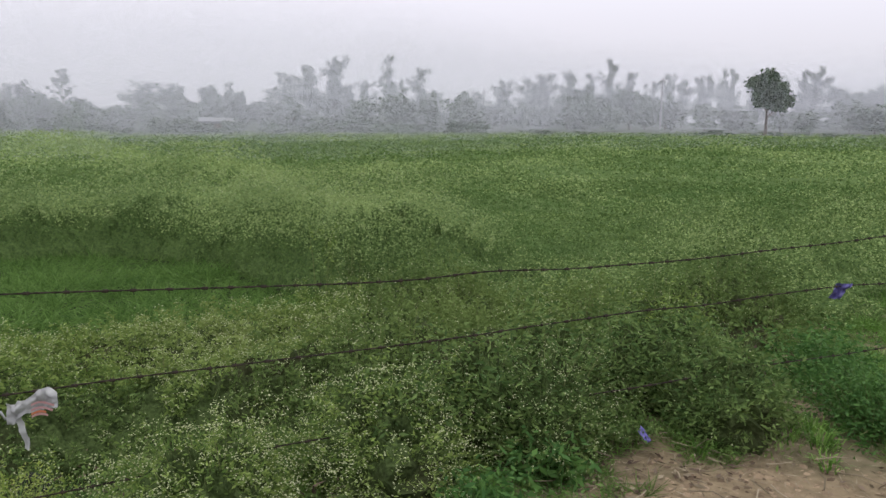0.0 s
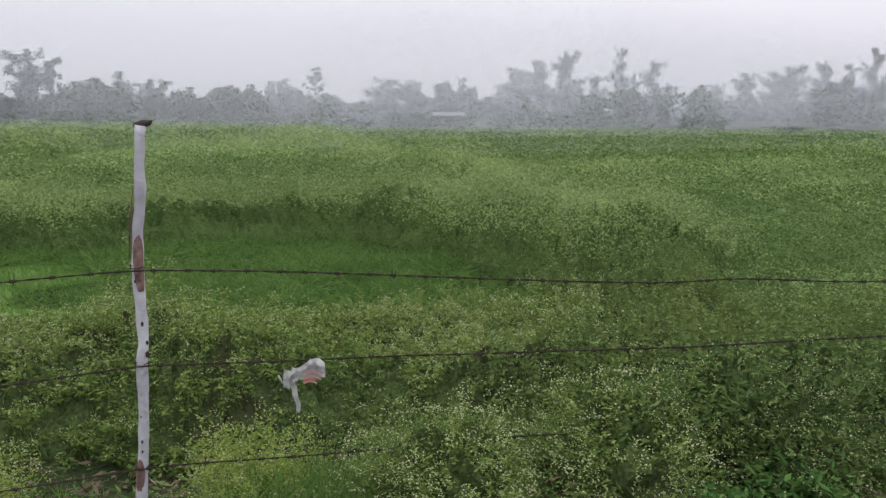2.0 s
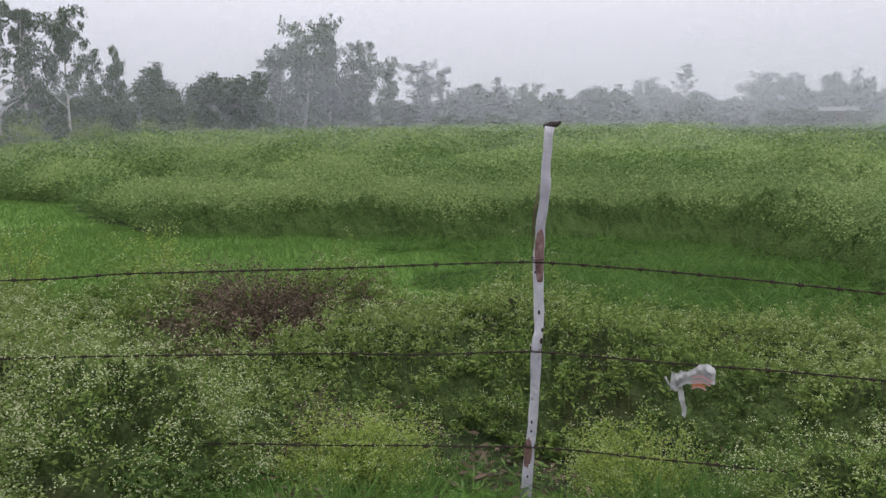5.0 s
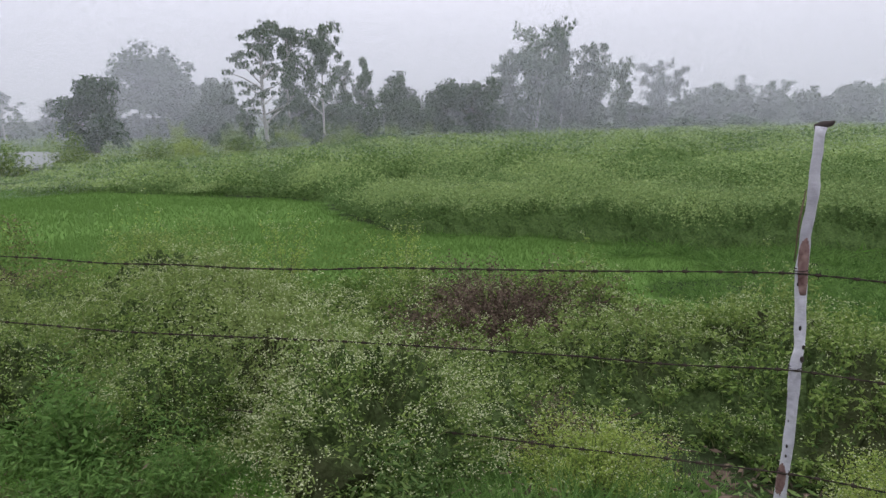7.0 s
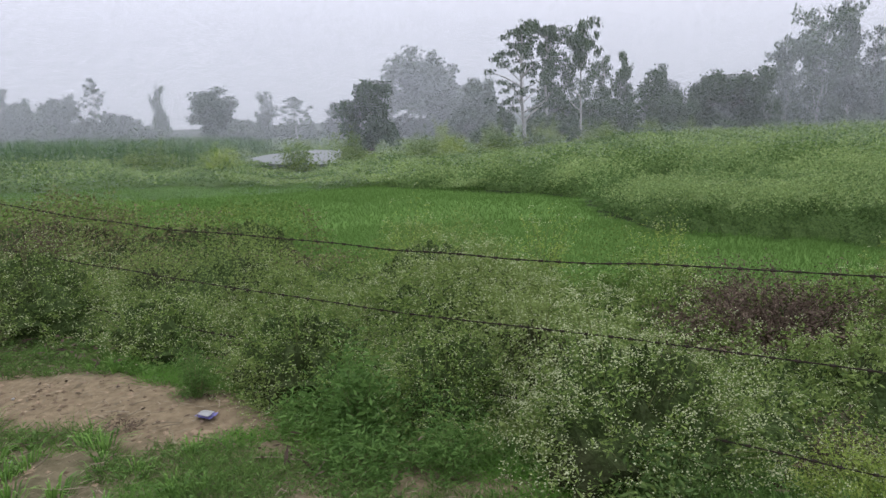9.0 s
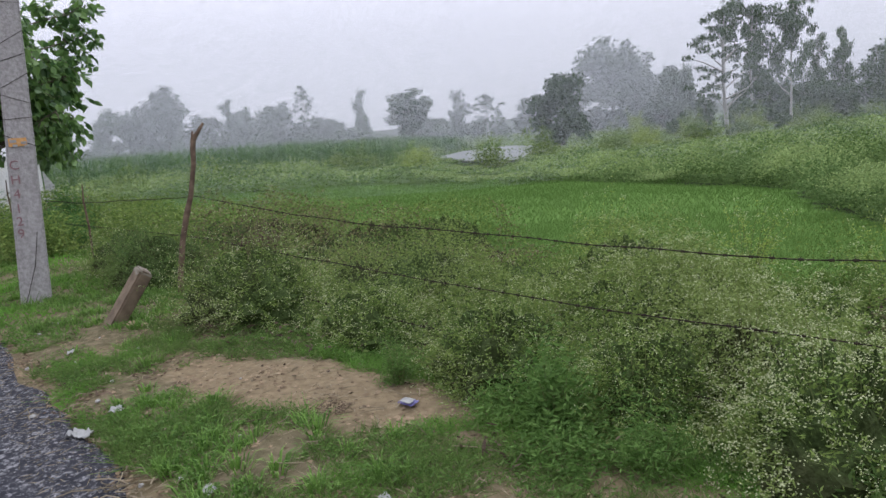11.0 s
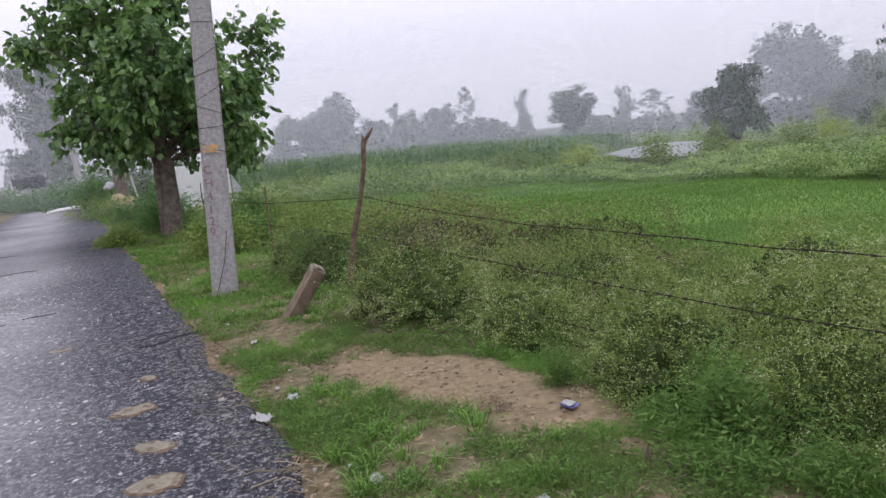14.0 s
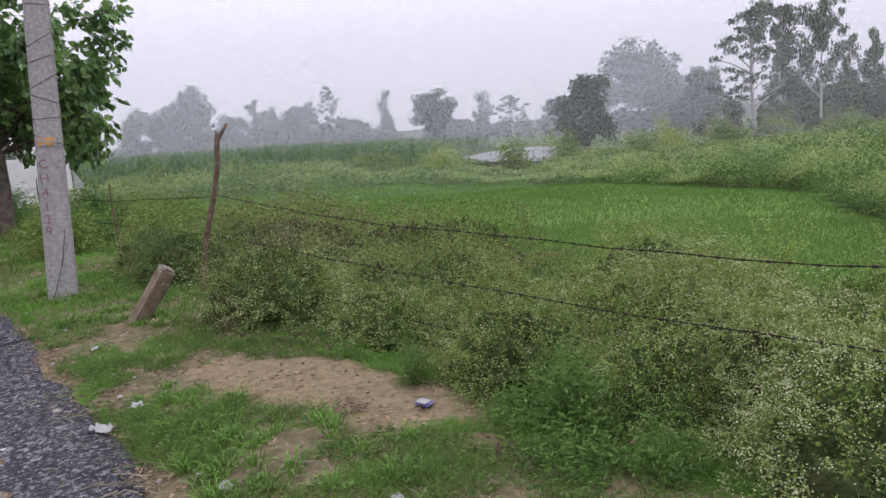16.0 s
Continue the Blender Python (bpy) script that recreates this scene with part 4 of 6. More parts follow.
wx_, wy_ = ring_grid(1.6, 6.2, 0.045, rng)
wu_, wn_ = along(wx_, wy_)
wk_ = (wn_ > 1.2) & (wn_ < 5.2) & (cover(wx_, wy_)[0] < 0.34) & (cover(wx_, wy_)[2] < 0.15)
wx_, wy_ = wx_[wk_], wy_[wk_]
lv, lf = leaves(np.stack([wx_, wy_, land(wx_, wy_) + rng.uniform(0.0, 0.09, len(wx_))], 1), rng.uniform(0.03, 0.11, len(wx_)), rng.uniform(0.006, 0.022, len(wx_)), rng, lift=0.1, flat=0.7)
tagged(new("withered_litter", mesh_of("withered_litter", lv, lf, [M_DEAD, M_WEEDGREEN], index=(rng.random(len(wx_)) < 0.45).astype(int))), "withered leaves and seedlings on the ground between the weeds", "litter", kind="stuff")
rng = np.random.default_rng(44)
bx_, by_ = ring_grid(1.4, 7.5, 0.045, rng)
bk_ = (along(bx_, by_)[1] > -0.1) & (along(bx_, by_)[1] < 2.3) & (cover(bx_, by_)[2] > 0.12) & (rng.random(len(bx_)) < 0.10 + 0.8 * step(0.48, 0.70, noise2(bx_, by_, 2.2, 34)))
bx_, by_ = bx_[bk_], by_[bk_]
lv, lf = leaves(np.stack([bx_, by_, land(bx_, by_) + 0.012], 1), rng.uniform(0.018, 0.065, len(bx_)), rng.uniform(0.006, 0.020, len(bx_)), rng, lift=0.12, flat=0.85)
tagged(new("leaf_litter", mesh_of("leaf_litter", lv, lf, [M_DEAD, M_DRY], index=(rng.random(len(bx_)) < 0.3).astype(int))), "dark withered leaf bits trodden into the bare soil", "litter", kind="stuff")
rng = np.random.default_rng(42)
twigs = []
for (tx_, ty_, spread, many) in ((-3.55, -0.72, 0.10, 22), (-4.85, -1.26, 0.11, 14), (-6.0, -1.65, 0.10, 5), (-4.1, 0.25, 0.35, 22), (-3.1, 0.5, 0.5, 18), (2.3, 2.7, 0.45, 40), (-2.2, 0.2, 0.6, 16)):
    for k in range(many):
        x, y = tx_ + rng.normal() * spread, ty_ + rng.normal() * spread
        a, lg = rng.uniform(0, 2 * np.pi), rng.uniform(0.05, 0.20)
        z = float(land(x, y)) + 0.022
        twigs.append(tube([(x, y, z), (x + lg * 0.5 * math.cos(a), y + lg * 0.5 * math.sin(a), z + rng.uniform(0, 0.025)), (x + lg * math.cos(a + 0.2), y + lg * math.sin(a + 0.2), z + rng.uniform(-0.01, 0.02))], [0.0035, 0.003, 0.0018], 5))
tv, tf = joined(twigs)
tagged(new("dry_twigs", mesh_of("dry_twigs", tv, tf, M_DRY)), "broken dry stalks and twigs along the road's edge", "twigs", kind="stuff")


# ---------------------------------------------------------------- bushes that stand by themselves
def bush(name, x, y, width, height, label, leaf_mat=M_WEED, flowers=0.0, leaf=0.024, count=2600, seed=1, category="bush", group="", floret=0.0068, slim=0.34):
    rng = np.random.default_rng(seed)
    b = thing(name, x, y, float(land(x, y)) - 0.02, label, category, group)
    k = max(count // 22, 24)
    d = unit(rng.normal(size=(k, 3)) * (1, 1, 0.75) + (0, 0, 0.45))
    tip = d * (width * 0.5, width * 0.5, height) * rng.uniform(0.62, 1.05, (k, 1)) * (1 + 0.18 * np.sin(3 * np.arctan2(d[:, 1], d[:, 0]) + seed))[:, None]
    tip[:, 2] = np.abs(tip[:, 2]) + 0.03 * height
    root = tip * (0.15, 0.15, 0) + rng.normal(size=(k, 3)) * (0.03 * width, 0.03 * width, 0)
    sp = rng.integers(0, k, count)
    t = 0.22 + 0.78 * rng.random(count) ** 0.6
    c = root[sp] + (tip - root)[sp] * t[:, None] + rng.normal(size=(count, 3)) * leaf * 0.8
    c[:, 2] = np.maximum(c[:, 2] + 0.10 * height * np.sin(t * np.pi), 0.01)
    size = rng.uniform(0.6, 1.4, count) * (1.3 - 0.5 * t)
    v, f = leaves(c, leaf * size, leaf * slim * size, rng, lift=0.25)
    dry = leaf_mat is M_DEAD
    mid = (root + tip) / 2 + (0, 0, 0.10 * height)
    side = unit(np.cross(tip - root, rng.normal(size=(k, 3)))) * (0.0016 + 0.0022 * height)
    sv = np.stack([root - side, root + side, mid + side * 0.7, mid - side * 0.7, tip], 1).reshape(-1, 3)
    o = 5 * np.arange(k)[:, None]
    tagged(part("stalk_tangle", mesh_of("stalk_tangle", sv, [o + [0, 1, 2, 3], o + [3, 2, 4]], M_DEAD if dry else M_STEM), b), kind="stuff")
    tagged(part("foliage", mesh_of("foliage", v, f, leaf_mat), b), kind="stuff")
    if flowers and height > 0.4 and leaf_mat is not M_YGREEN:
        # an added inner mass; the bush's inner shade is put into its dark colour
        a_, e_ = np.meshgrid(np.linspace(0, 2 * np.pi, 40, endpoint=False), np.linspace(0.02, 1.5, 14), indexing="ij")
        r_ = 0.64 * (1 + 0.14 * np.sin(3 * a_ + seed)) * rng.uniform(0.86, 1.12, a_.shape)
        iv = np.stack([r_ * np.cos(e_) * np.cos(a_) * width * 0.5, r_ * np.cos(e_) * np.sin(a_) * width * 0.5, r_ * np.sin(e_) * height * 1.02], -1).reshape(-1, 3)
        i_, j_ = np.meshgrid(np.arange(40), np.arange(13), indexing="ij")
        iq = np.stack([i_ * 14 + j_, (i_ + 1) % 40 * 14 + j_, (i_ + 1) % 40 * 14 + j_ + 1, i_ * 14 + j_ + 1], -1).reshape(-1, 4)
        tagged(part("shaded_core", mesh_of("shaded_core", iv, iq, M_INSHADE), b, "close inner mass, coloured dark for shade"), kind="stuff")
    if flowers:
        kf = int(count * flowers)
        sp = rng.integers(0, k, kf)
        c = tip[sp] + rng.normal(size=(kf, 3)) * floret * (2.6, 2.6, 1.2) + (0, 0, floret)
        v, f = florets(c, floret * rng.uniform(0.6, 1.35, kf), rng)
        tagged(part("white_bloom", mesh_of("white_bloom", v, f, M_FLOWER), b, "tiny white flower heads"), kind="stuff")
    return b


FLOWERING = "bushy weed covered with tiny white flowers"
BY_FENCE = "bushes along the fence"
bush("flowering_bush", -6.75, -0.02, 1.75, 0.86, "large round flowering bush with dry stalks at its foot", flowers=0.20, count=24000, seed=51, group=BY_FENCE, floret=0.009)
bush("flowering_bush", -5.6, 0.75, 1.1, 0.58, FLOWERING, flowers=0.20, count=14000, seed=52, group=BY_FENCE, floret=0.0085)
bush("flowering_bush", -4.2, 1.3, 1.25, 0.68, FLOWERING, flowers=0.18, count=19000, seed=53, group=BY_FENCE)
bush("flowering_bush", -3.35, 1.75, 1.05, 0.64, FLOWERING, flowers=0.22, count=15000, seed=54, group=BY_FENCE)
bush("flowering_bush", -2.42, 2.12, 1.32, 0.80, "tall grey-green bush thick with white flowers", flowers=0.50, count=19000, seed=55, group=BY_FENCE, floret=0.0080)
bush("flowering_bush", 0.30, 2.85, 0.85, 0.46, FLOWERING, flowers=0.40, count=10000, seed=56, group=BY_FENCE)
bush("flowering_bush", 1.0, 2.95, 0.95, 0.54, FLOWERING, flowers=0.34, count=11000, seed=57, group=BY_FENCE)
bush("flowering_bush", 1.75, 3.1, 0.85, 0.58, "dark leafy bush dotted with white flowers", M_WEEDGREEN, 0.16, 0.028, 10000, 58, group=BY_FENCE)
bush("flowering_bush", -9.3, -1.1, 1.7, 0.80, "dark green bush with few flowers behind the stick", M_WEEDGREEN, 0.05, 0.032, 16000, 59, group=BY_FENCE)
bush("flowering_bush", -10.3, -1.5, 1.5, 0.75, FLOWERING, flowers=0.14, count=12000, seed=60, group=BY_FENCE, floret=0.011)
bush("yellow_green_clump", -1.62, 2.75, 0.86, 0.42, "rounded yellow-green clump near the whitewashed post", M_YGREEN, 0.16, 0.019, 14000, 61, "weed")
bush("yellow_green_clump", -0.50, 3.12, 0.72, 0.38, "small yellow-green clump under the fence", M_YGREEN, 0.16, 0.019, 9500, 62, "weed")
bush("yellow_green_clump", -4.40, 0.72, 0.26, 0.36, "small feathery yellow-green weed at the soil's edge", M_HERB, 0.0, 0.03, 2200, 63, "weed", slim=0.15)
bush("leafy_weed", 2.75, 3.05, 0.85, 0.5, "dark leafy green weed beside the bare soil", M_WEEDGREEN, 0.02, 0.036, 7000, 64, "weed")
bush("leafy_weed", 3.45, 2.8, 0.7, 0.42, "bright leafy green weed on the verge", M_BROAD, 0.0, 0.034, 4500, 65, "weed")
bush("leafy_weed", 1.25, 2.5, 0.5, 0.22, "low broad-leaved green weed at the fence foot", M_BROAD, 0.0, 0.045, 1800, 66, "weed")
bush("leafy_weed", 1.5, 3.2, 0.7, 0.62, "dark broad-leaved weed at the fence foot", M_WEEDGREEN, 0.02, 0.047, 5000, 641, "weed", slim=0.30)
bush("leafy_weed", 1.05, 3.0, 0.6, 0.50, "dark broad-leaved weed at the fence foot", M_WEEDGREEN, 0.02, 0.045, 4200, 642, "weed", slim=0.30)
bush("leafy_weed", 2.0, 3.45, 0.8, 0.62, "dark leafy weed behind the wires", M_WEEDGREEN, 0.05, 0.044, 5200, 643, "weed", slim=0.30)
bush("leafy_weed", 2.5, 3.5, 0.8, 0.55, "dark leafy weed behind the wires", M_WEEDGREEN, 0.05, 0.044, 5000, 644, "weed", slim=0.30)
bush("leafy_weed", 2.95, 3.75, 0.9, 0.52, "dark leafy weed beside the trodden gap", M_WEEDGREEN, 0.05, 0.042, 5400, 647, "weed", slim=0.30)
bush("leafy_weed", 3.35, 4.4, 1.0, 0.55, "leafy green weed beside the trodden gap", M_WEED, 0.12, 0.045, 4600, 648, "weed", slim=0.30)
bush("leafy_weed", 3.75, 3.45, 0.8, 0.42, "bright leafy weed beside the trodden gap", M_BROAD, 0.0, 0.045, 3200, 649, "weed", slim=0.30)
bush("leafy_weed", 2.55, 4.35, 1.0, 0.55, "leafy flowering weed behind the wires", M_WEED, 0.2, 0.04, 5200, 650, "weed", slim=0.30)
bush("leafy_weed", 1.62, 2.82, 0.36, 0.24, "low bright broad-leaved weed at the fence foot", M_BROAD, 0.0, 0.06, 700, 645, "weed", slim=0.30)
bush("leafy_weed", -3.3, 1.28, 0.42, 0.50, "upright feathery green weed in the verge grass", M_HERB, 0.0, 0.042, 3000, 646, "weed", slim=0.32)
bush("leafy_weed", -2.75, 1.45, 0.36, 0.34, "upright green weed in the verge grass", M_HERB, 0.0, 0.034, 1900, 67, "weed", slim=0.2)
bush("leafy_weed", -3.6, 1.22, 0.75, 0.26, "low leafy green weed in the verge grass", M_HERB, 0.0, 0.042, 3600, 68, "weed", slim=0.22)
bush("leafy_weed", -3.85, 1.50, 0.6, 0.42, "leafy green weed at the foot of a flowering bush", M_HERB, 0.0, 0.030, 3800, 681, "weed", slim=0.22)
bush("leafy_weed", -3.15, 1.55, 0.6, 0.34, "leafy green weed at the foot of a flowering bush", M_HERB, 0.0, 0.030, 3400, 682, "weed", slim=0.22)
bush("leafy_weed", -2.05, 1.95, 0.55, 0.30, "dark large-leaved weed under the flowering bush", M_WEEDGREEN, 0.0, 0.045, 2200, 683, "weed", slim=0.28)
bush("leafy_weed", -3.0, 1.15, 0.65, 0.2, "low green weed in the verge grass", M_HERB, 0.0, 0.04, 2600, 72, "weed", slim=0.22)
bush("dead_bush", -3.30, 4.25, 2.2, 0.62, "withered reddish brown bush among the weeds", M_DEAD, 0.0, 0.026, 26000, 69, "bush", slim=0.45)
bush("dead_bush", -9.4, 0.1, 1.0, 0.95, "withered brown bush behind the forked stick", M_DEAD, 0.0, 0.03, 5000, 70, "bush")
bush("dead_bush", -1.95, 3.0, 0.5, 0.42, "small withered brown stalks among the weeds", M_DEAD, 0.0, 0.02, 1800, 71, "bush")
bush("dead_bush", -6.35, -0.25, 0.9, 0.22, "dry grey-brown stalks at the foot of the large bush", M_DEAD, 0.0, 0.03, 900, 731, "bush", slim=0.12)
bush("dead_bush", -4.05, 0.28, 0.22, 0.16, "small tuft of dry stalks on the bare soil", M_DEAD, 0.0, 0.03, 300, 73, "bush", slim=0.12)
for k, (x, y) in enumerate(((-6.3, 4.6), (-7.9, 3.9), (-5.2, 5.2))):
    bush("flowering_bush", x, y, 0.9, 0.85, "pale sprays of a flowering weed before the paddy", M_YGREEN, 0.25, 0.03, 1300, 74 + k, group="weeds before the paddy", floret=0.012)
# a small uneven ball in matt black, low among the weeds
tarball = thing("black_ball", -0.40, 3.5, -0.2, "small crumpled matt black ball low among the weeds", "litter")
bm = bmesh.new()
bmesh.ops.create_icosphere(bm, subdivisions=4, radius=0.065)
for vtx in bm.verts:
    vtx.co *= 1 + 0.35 * noise.noise(vtx.co * 14)
    vtx.co.z = vtx.co.z * 1.2 + 0.10
M_BLACK = mat("black_ball", (0.008, 0.008, 0.008), (0.02, 0.02, 0.02), scale=20, rough=0.8, spec=0.1)
part("sheet", from_bm("sheet", bm, M_BLACK), tarball)


# ---------------------------------------------------------------- fence
BARBS = []
for k in range(4):
    brng = np.random.default_rng(400 + k)
    pieces = [tube([(-0.008, 0, 0), (0.012, 0, 0)], [0.0058, 0.0058], 6)]
    for j in range(2):
        e = unit(np.array([[0.4 * brng.normal(), brng.normal(), brng.normal()]]))[0] * 0.017
        pieces.append(tube([-e + (0.005 * j, 0, 0), (0.005 * j, 0, 0), e + (0.005 * j, 0, 0)], [0.0006, 0.0020, 0.0006], 4, False))
    BARBS.append(mesh_of("barb", *joined(pieces), M_WIRE))


def fence_wire(name, nodes, label, seed):
    """A twisted two-strand wire with barbs through the given points, sagging between them."""
    rng = np.random.default_rng(seed)
    p = np.array(nodes, float)
    s = np.concatenate([[0], np.cumsum(np.linalg.norm(np.diff(p, axis=0), axis=1))])
    t = np.arange(0, s[-1], 0.03)
    c = np.stack([np.interp(t, s, p[:, k]) for k in range(3)], 1)
    ker = np.hanning(15) / np.hanning(15).sum()
    for k in range(3):
        c[:, k] = np.convolve(np.pad(c[:, k], 7, mode="reflect", reflect_type="odd"), ker, "valid")
    c[:, 2] += (noise2(t, t * 0, 2.3, seed) - 0.5) * 0.014
    w = thing(name, 0, 0, 0, label, "barbed wire", "fence wires")
    d = unit(np.gradient(c, axis=0))
    side = unit(np.cross(d, (0, 0, 1.0)))
    up = np.cross(side, d)
    strands = []
    for ph in (0, np.pi):
        a = t * 55 + ph
        strands.append(tube(c + 0.0017 * (np.cos(a)[:, None] * side + np.sin(a)[:, None] * up), np.full(len(t), 0.0022), 4, False))
    for v, f in strands:
        part("strand", mesh_of("strand", v, f, M_WIRE, True), w)
    for b in np.arange(0.05, s[-1] - 0.05, 0.11):
        i = int(b / 0.03)
        ob = part("barb", BARBS[int(rng.integers(0, 4))], w)
        ob.matrix_local = Matrix.Translation(c[i]) @ Vector(d[i]).to_track_quat("X", "Z").to_matrix().to_4x4()
    return w


fence_wire("barbed_wire", [(-17.5, -4.6, 0.75), (-12.5, -2.3, 0.80), (-8.3, -0.47, 0.985), (-6.56, 0.315, 0.875), (-5.3, 0.87, 0.832), (-4.4, 1.29, 0.826), (-3.0, 1.90, 0.820), (-2.55, 2.11, 0.832), (-2.4, 2.18, 0.85), (-1.4, 2.62, 0.88), (-0.87, 2.86, 0.90),
                           (-0.34, 2.91, 0.887), (0.5, 2.96, 0.853), (1.15, 3.00, 0.845), (1.4, 3.02, 0.864), (1.8, 3.05, 0.842), (2.33, 3.08, 0.846), (3.13, 3.13, 0.875), (3.78, 3.17, 0.907), (6.5, 3.35, 1.0)], "top strand of rusty barbed wire on the fence", 81)
fence_wire("barbed_wire", [(-17.5, -4.6, 0.40), (-12.5, -2.3, 0.45), (-8.3, -0.5, 0.56), (-6.28, 0.44, 0.505), (-4.6, 1.2, 0.486), (-3.6, 1.64, 0.487), (-2.5, 2.13, 0.515), (-1.3, 2.67, 0.522), (-0.87, 2.86, 0.535),
                           (-0.26, 2.91, 0.543), (0.58, 2.96, 0.572), (1.2, 3.0, 0.585), (2.28, 3.08, 0.62), (3.54, 3.16, 0.649), (6.5, 3.35, 0.66)], "middle strand of rusty barbed wire on the fence", 82)
fence_wire("barbed_wire", [(-8.3, -0.55, 0.2), (-4.6, 1.2, 0.15), (-1.78, 2.47, 0.13), (-1.33, 2.67, 0.13), (-0.88, 2.86, 0.118), (-0.45, 2.9, 0.147), (0.1, 2.93, 0.18), (0.7, 2.97, 0.22), (3.5, 3.15, 0.28), (6.5, 3.35, 0.3)], "bottom strand of rusty barbed wire on the fence", 83)

# whitewashed post: a crooked peeled branch
post = thing("fence_post", -0.9, 2.88, -0.17, "crooked whitewashed wooden post with knots and bare reddish patches", "fence post", "fence posts")
pz = np.array([-0.30, 0.05, 0.19, 0.29, 0.40, 0.60, 0.71, 0.78, 0.93, 1.07, 1.19, 1.35, 1.52, 1.578])
px = np.array([-0.02, -0.004, 0.004, 0.012, 0.024, 0.034, 0.031, 0.043, 0.039, 0.032, 0.037, 0.058, 0.064, 0.072])
pr = 0.68 * np.array([0.034, 0.033, 0.031, 0.028, 0.029, 0.028, 0.030, 0.027, 0.028, 0.030, 0.027, 0.026, 0.024, 0.029])
zz = np.linspace(pz[0], pz[-1], 64)
pts = np.stack([np.interp(zz, pz, px), 0.006 * np.sin(zz * 7), zz], 1)
v, f = tube(pts, np.interp(zz, pz, pr), 16)
v = v + (noise2(v[:, 0] * 9 + v[:, 1] * 7, v[:, 2], 14, 18) - 0.5)[:, None] * 0.006
part("shaft", mesh_of("shaft", v, f, M_WHITEWOOD, True), post)
for z0, z1, a0 in ((0.98, 1.19, 0), (0.19, 0.33, 1)):
    zs = np.linspace(z0, z1, 14)
    c = np.stack([np.interp(zs, pz, px) + 0.004 - 0.006 * a0, 0.006 * np.sin(zs * 7) - 0.006, zs], 1)
    taper = np.interp(zs, [z0, z0 + 0.05, z1 - 0.05, z1], [0.72, 0.93, 0.93, 0.6])
    v, f = tube(c, np.interp(zs, pz, pr) * taper, 14)
    part("bare_patch", mesh_of("bare_patch", v, f, M_REDWOOD, True), post, "peeled reddish bare wood")
for kz, kx, ks in ((1.48, -0.004, 0.007), (0.86, 0.004, 0.011), (0.79, 0.018, 0.008), (0.745, 0.022, 0.012), (0.66, 0.004, 0.009), (0.62, 0.003, 0.008), (0.50, -0.004, 0.005), (0.40, 0.0, 0.007), (0.36, 0.003, 0.006), (0.16, 0.008, 0.006), (0.10, -0.006, 0.006), (1.02, -0.006, 0.006)):
    bm = bmesh.new()
    cx = float(np.interp(kz, pz, px))
    bmesh.ops.create_icosphere(bm, subdivisions=2, radius=ks * 0.75, matrix=Matrix.Translation((cx + kx, -float(np.interp(kz, pz, pr)) + 0.002, kz)) @ Matrix.Diagonal((0.8, 0.6, 1.5, 1)))
    part("knot", from_bm("knot", bm, M_KNOT), post)
v, f = tube([(0.050, 0.0, 1.574), (0.078, 0.0, 1.584), (0.103, -0.004, 1.588), (0.112, -0.005, 1.596)], [0.013, 0.014, 0.009, 0.005], 8)
part("split_top", mesh_of("split_top", v, f, M_KNOT, True), post, "dark broken splinter at the top")
v, f = tube([(0.036, -0.012, 1.36), (0.019, -0.012, 1.24), (0.012, -0.013, 1.10)], [0.002, 0.004, 0.002], 6)
part("bark_strip", mesh_of("bark_strip", v, f, M_BROWNWOOD, True), post, "loose strip of dark bark")
for wz in (1.07, 0.705, 0.288):
    a = np.linspace(0, 2 * np.pi * 1.7, 40)
    r = float(np.interp(wz, pz, pr)) + 0.003
    v, f = tube(np.stack([np.interp(wz, pz, px) + r * np.cos(a), r * np.sin(a), wz + np.linspace(-0.008, 0.008, 40)], 1), np.full(40, 0.0019), 5, False)
    part("tie_wire", mesh_of("tie_wire", v, f, M_WIRE, True), post, "rusty tie wire")

# forked stick
fork = thing("fence_post", -8.3, -0.8, -0.15, "thin forked brown stick holding up the wires", "fence post", "fence posts")
v, f = tube([(0, 0.0, -0.2), (0, 0.06, 0.35), (0.01, 0.13, 0.7), (0, 0.20, 0.95), (0, 0.27, 1.15), (0.01, 0.34, 1.47), (0, 0.35, 1.6), (0, 0.37, 1.72), (0.01, 0.42, 1.78), (0, 0.485, 1.87)], [0.034, 0.031, 0.029, 0.031, 0.026, 0.025, 0.027, 0.028, 0.019, 0.012], 10)
part("shaft", mesh_of("shaft", v, f, M_BROWNWOOD, True), fork)
v, f = tube([(0, 0.36, 1.66), (0.0, 0.365, 1.74), (0, 0.37, 1.80)], [0.018, 0.015, 0.011], 8)
part("fork_stub", mesh_of("fork_stub", v, f, M_BROWNWOOD, True), fork)
for wx, wy, wtop in ((-17.5, -4.6, 0.95), (6.5, 3.35, 1.15), (-12.5, -2.3, 0.9)):
    st = thing("fence_post", wx, wy, float(land(wx, wy)), "plain brown stick of the wire fence", "fence post", "fence posts")
    v, f = tube([(0, 0, -0.2), (0.01, 0.02, 0.5), (0, 0.0, wtop), (0.02, 0.02, wtop + 0.25)], [0.018, 0.016, 0.014, 0.009], 8)
    part("shaft", mesh_of("shaft", v, f, M_BROWNWOOD, True), st)


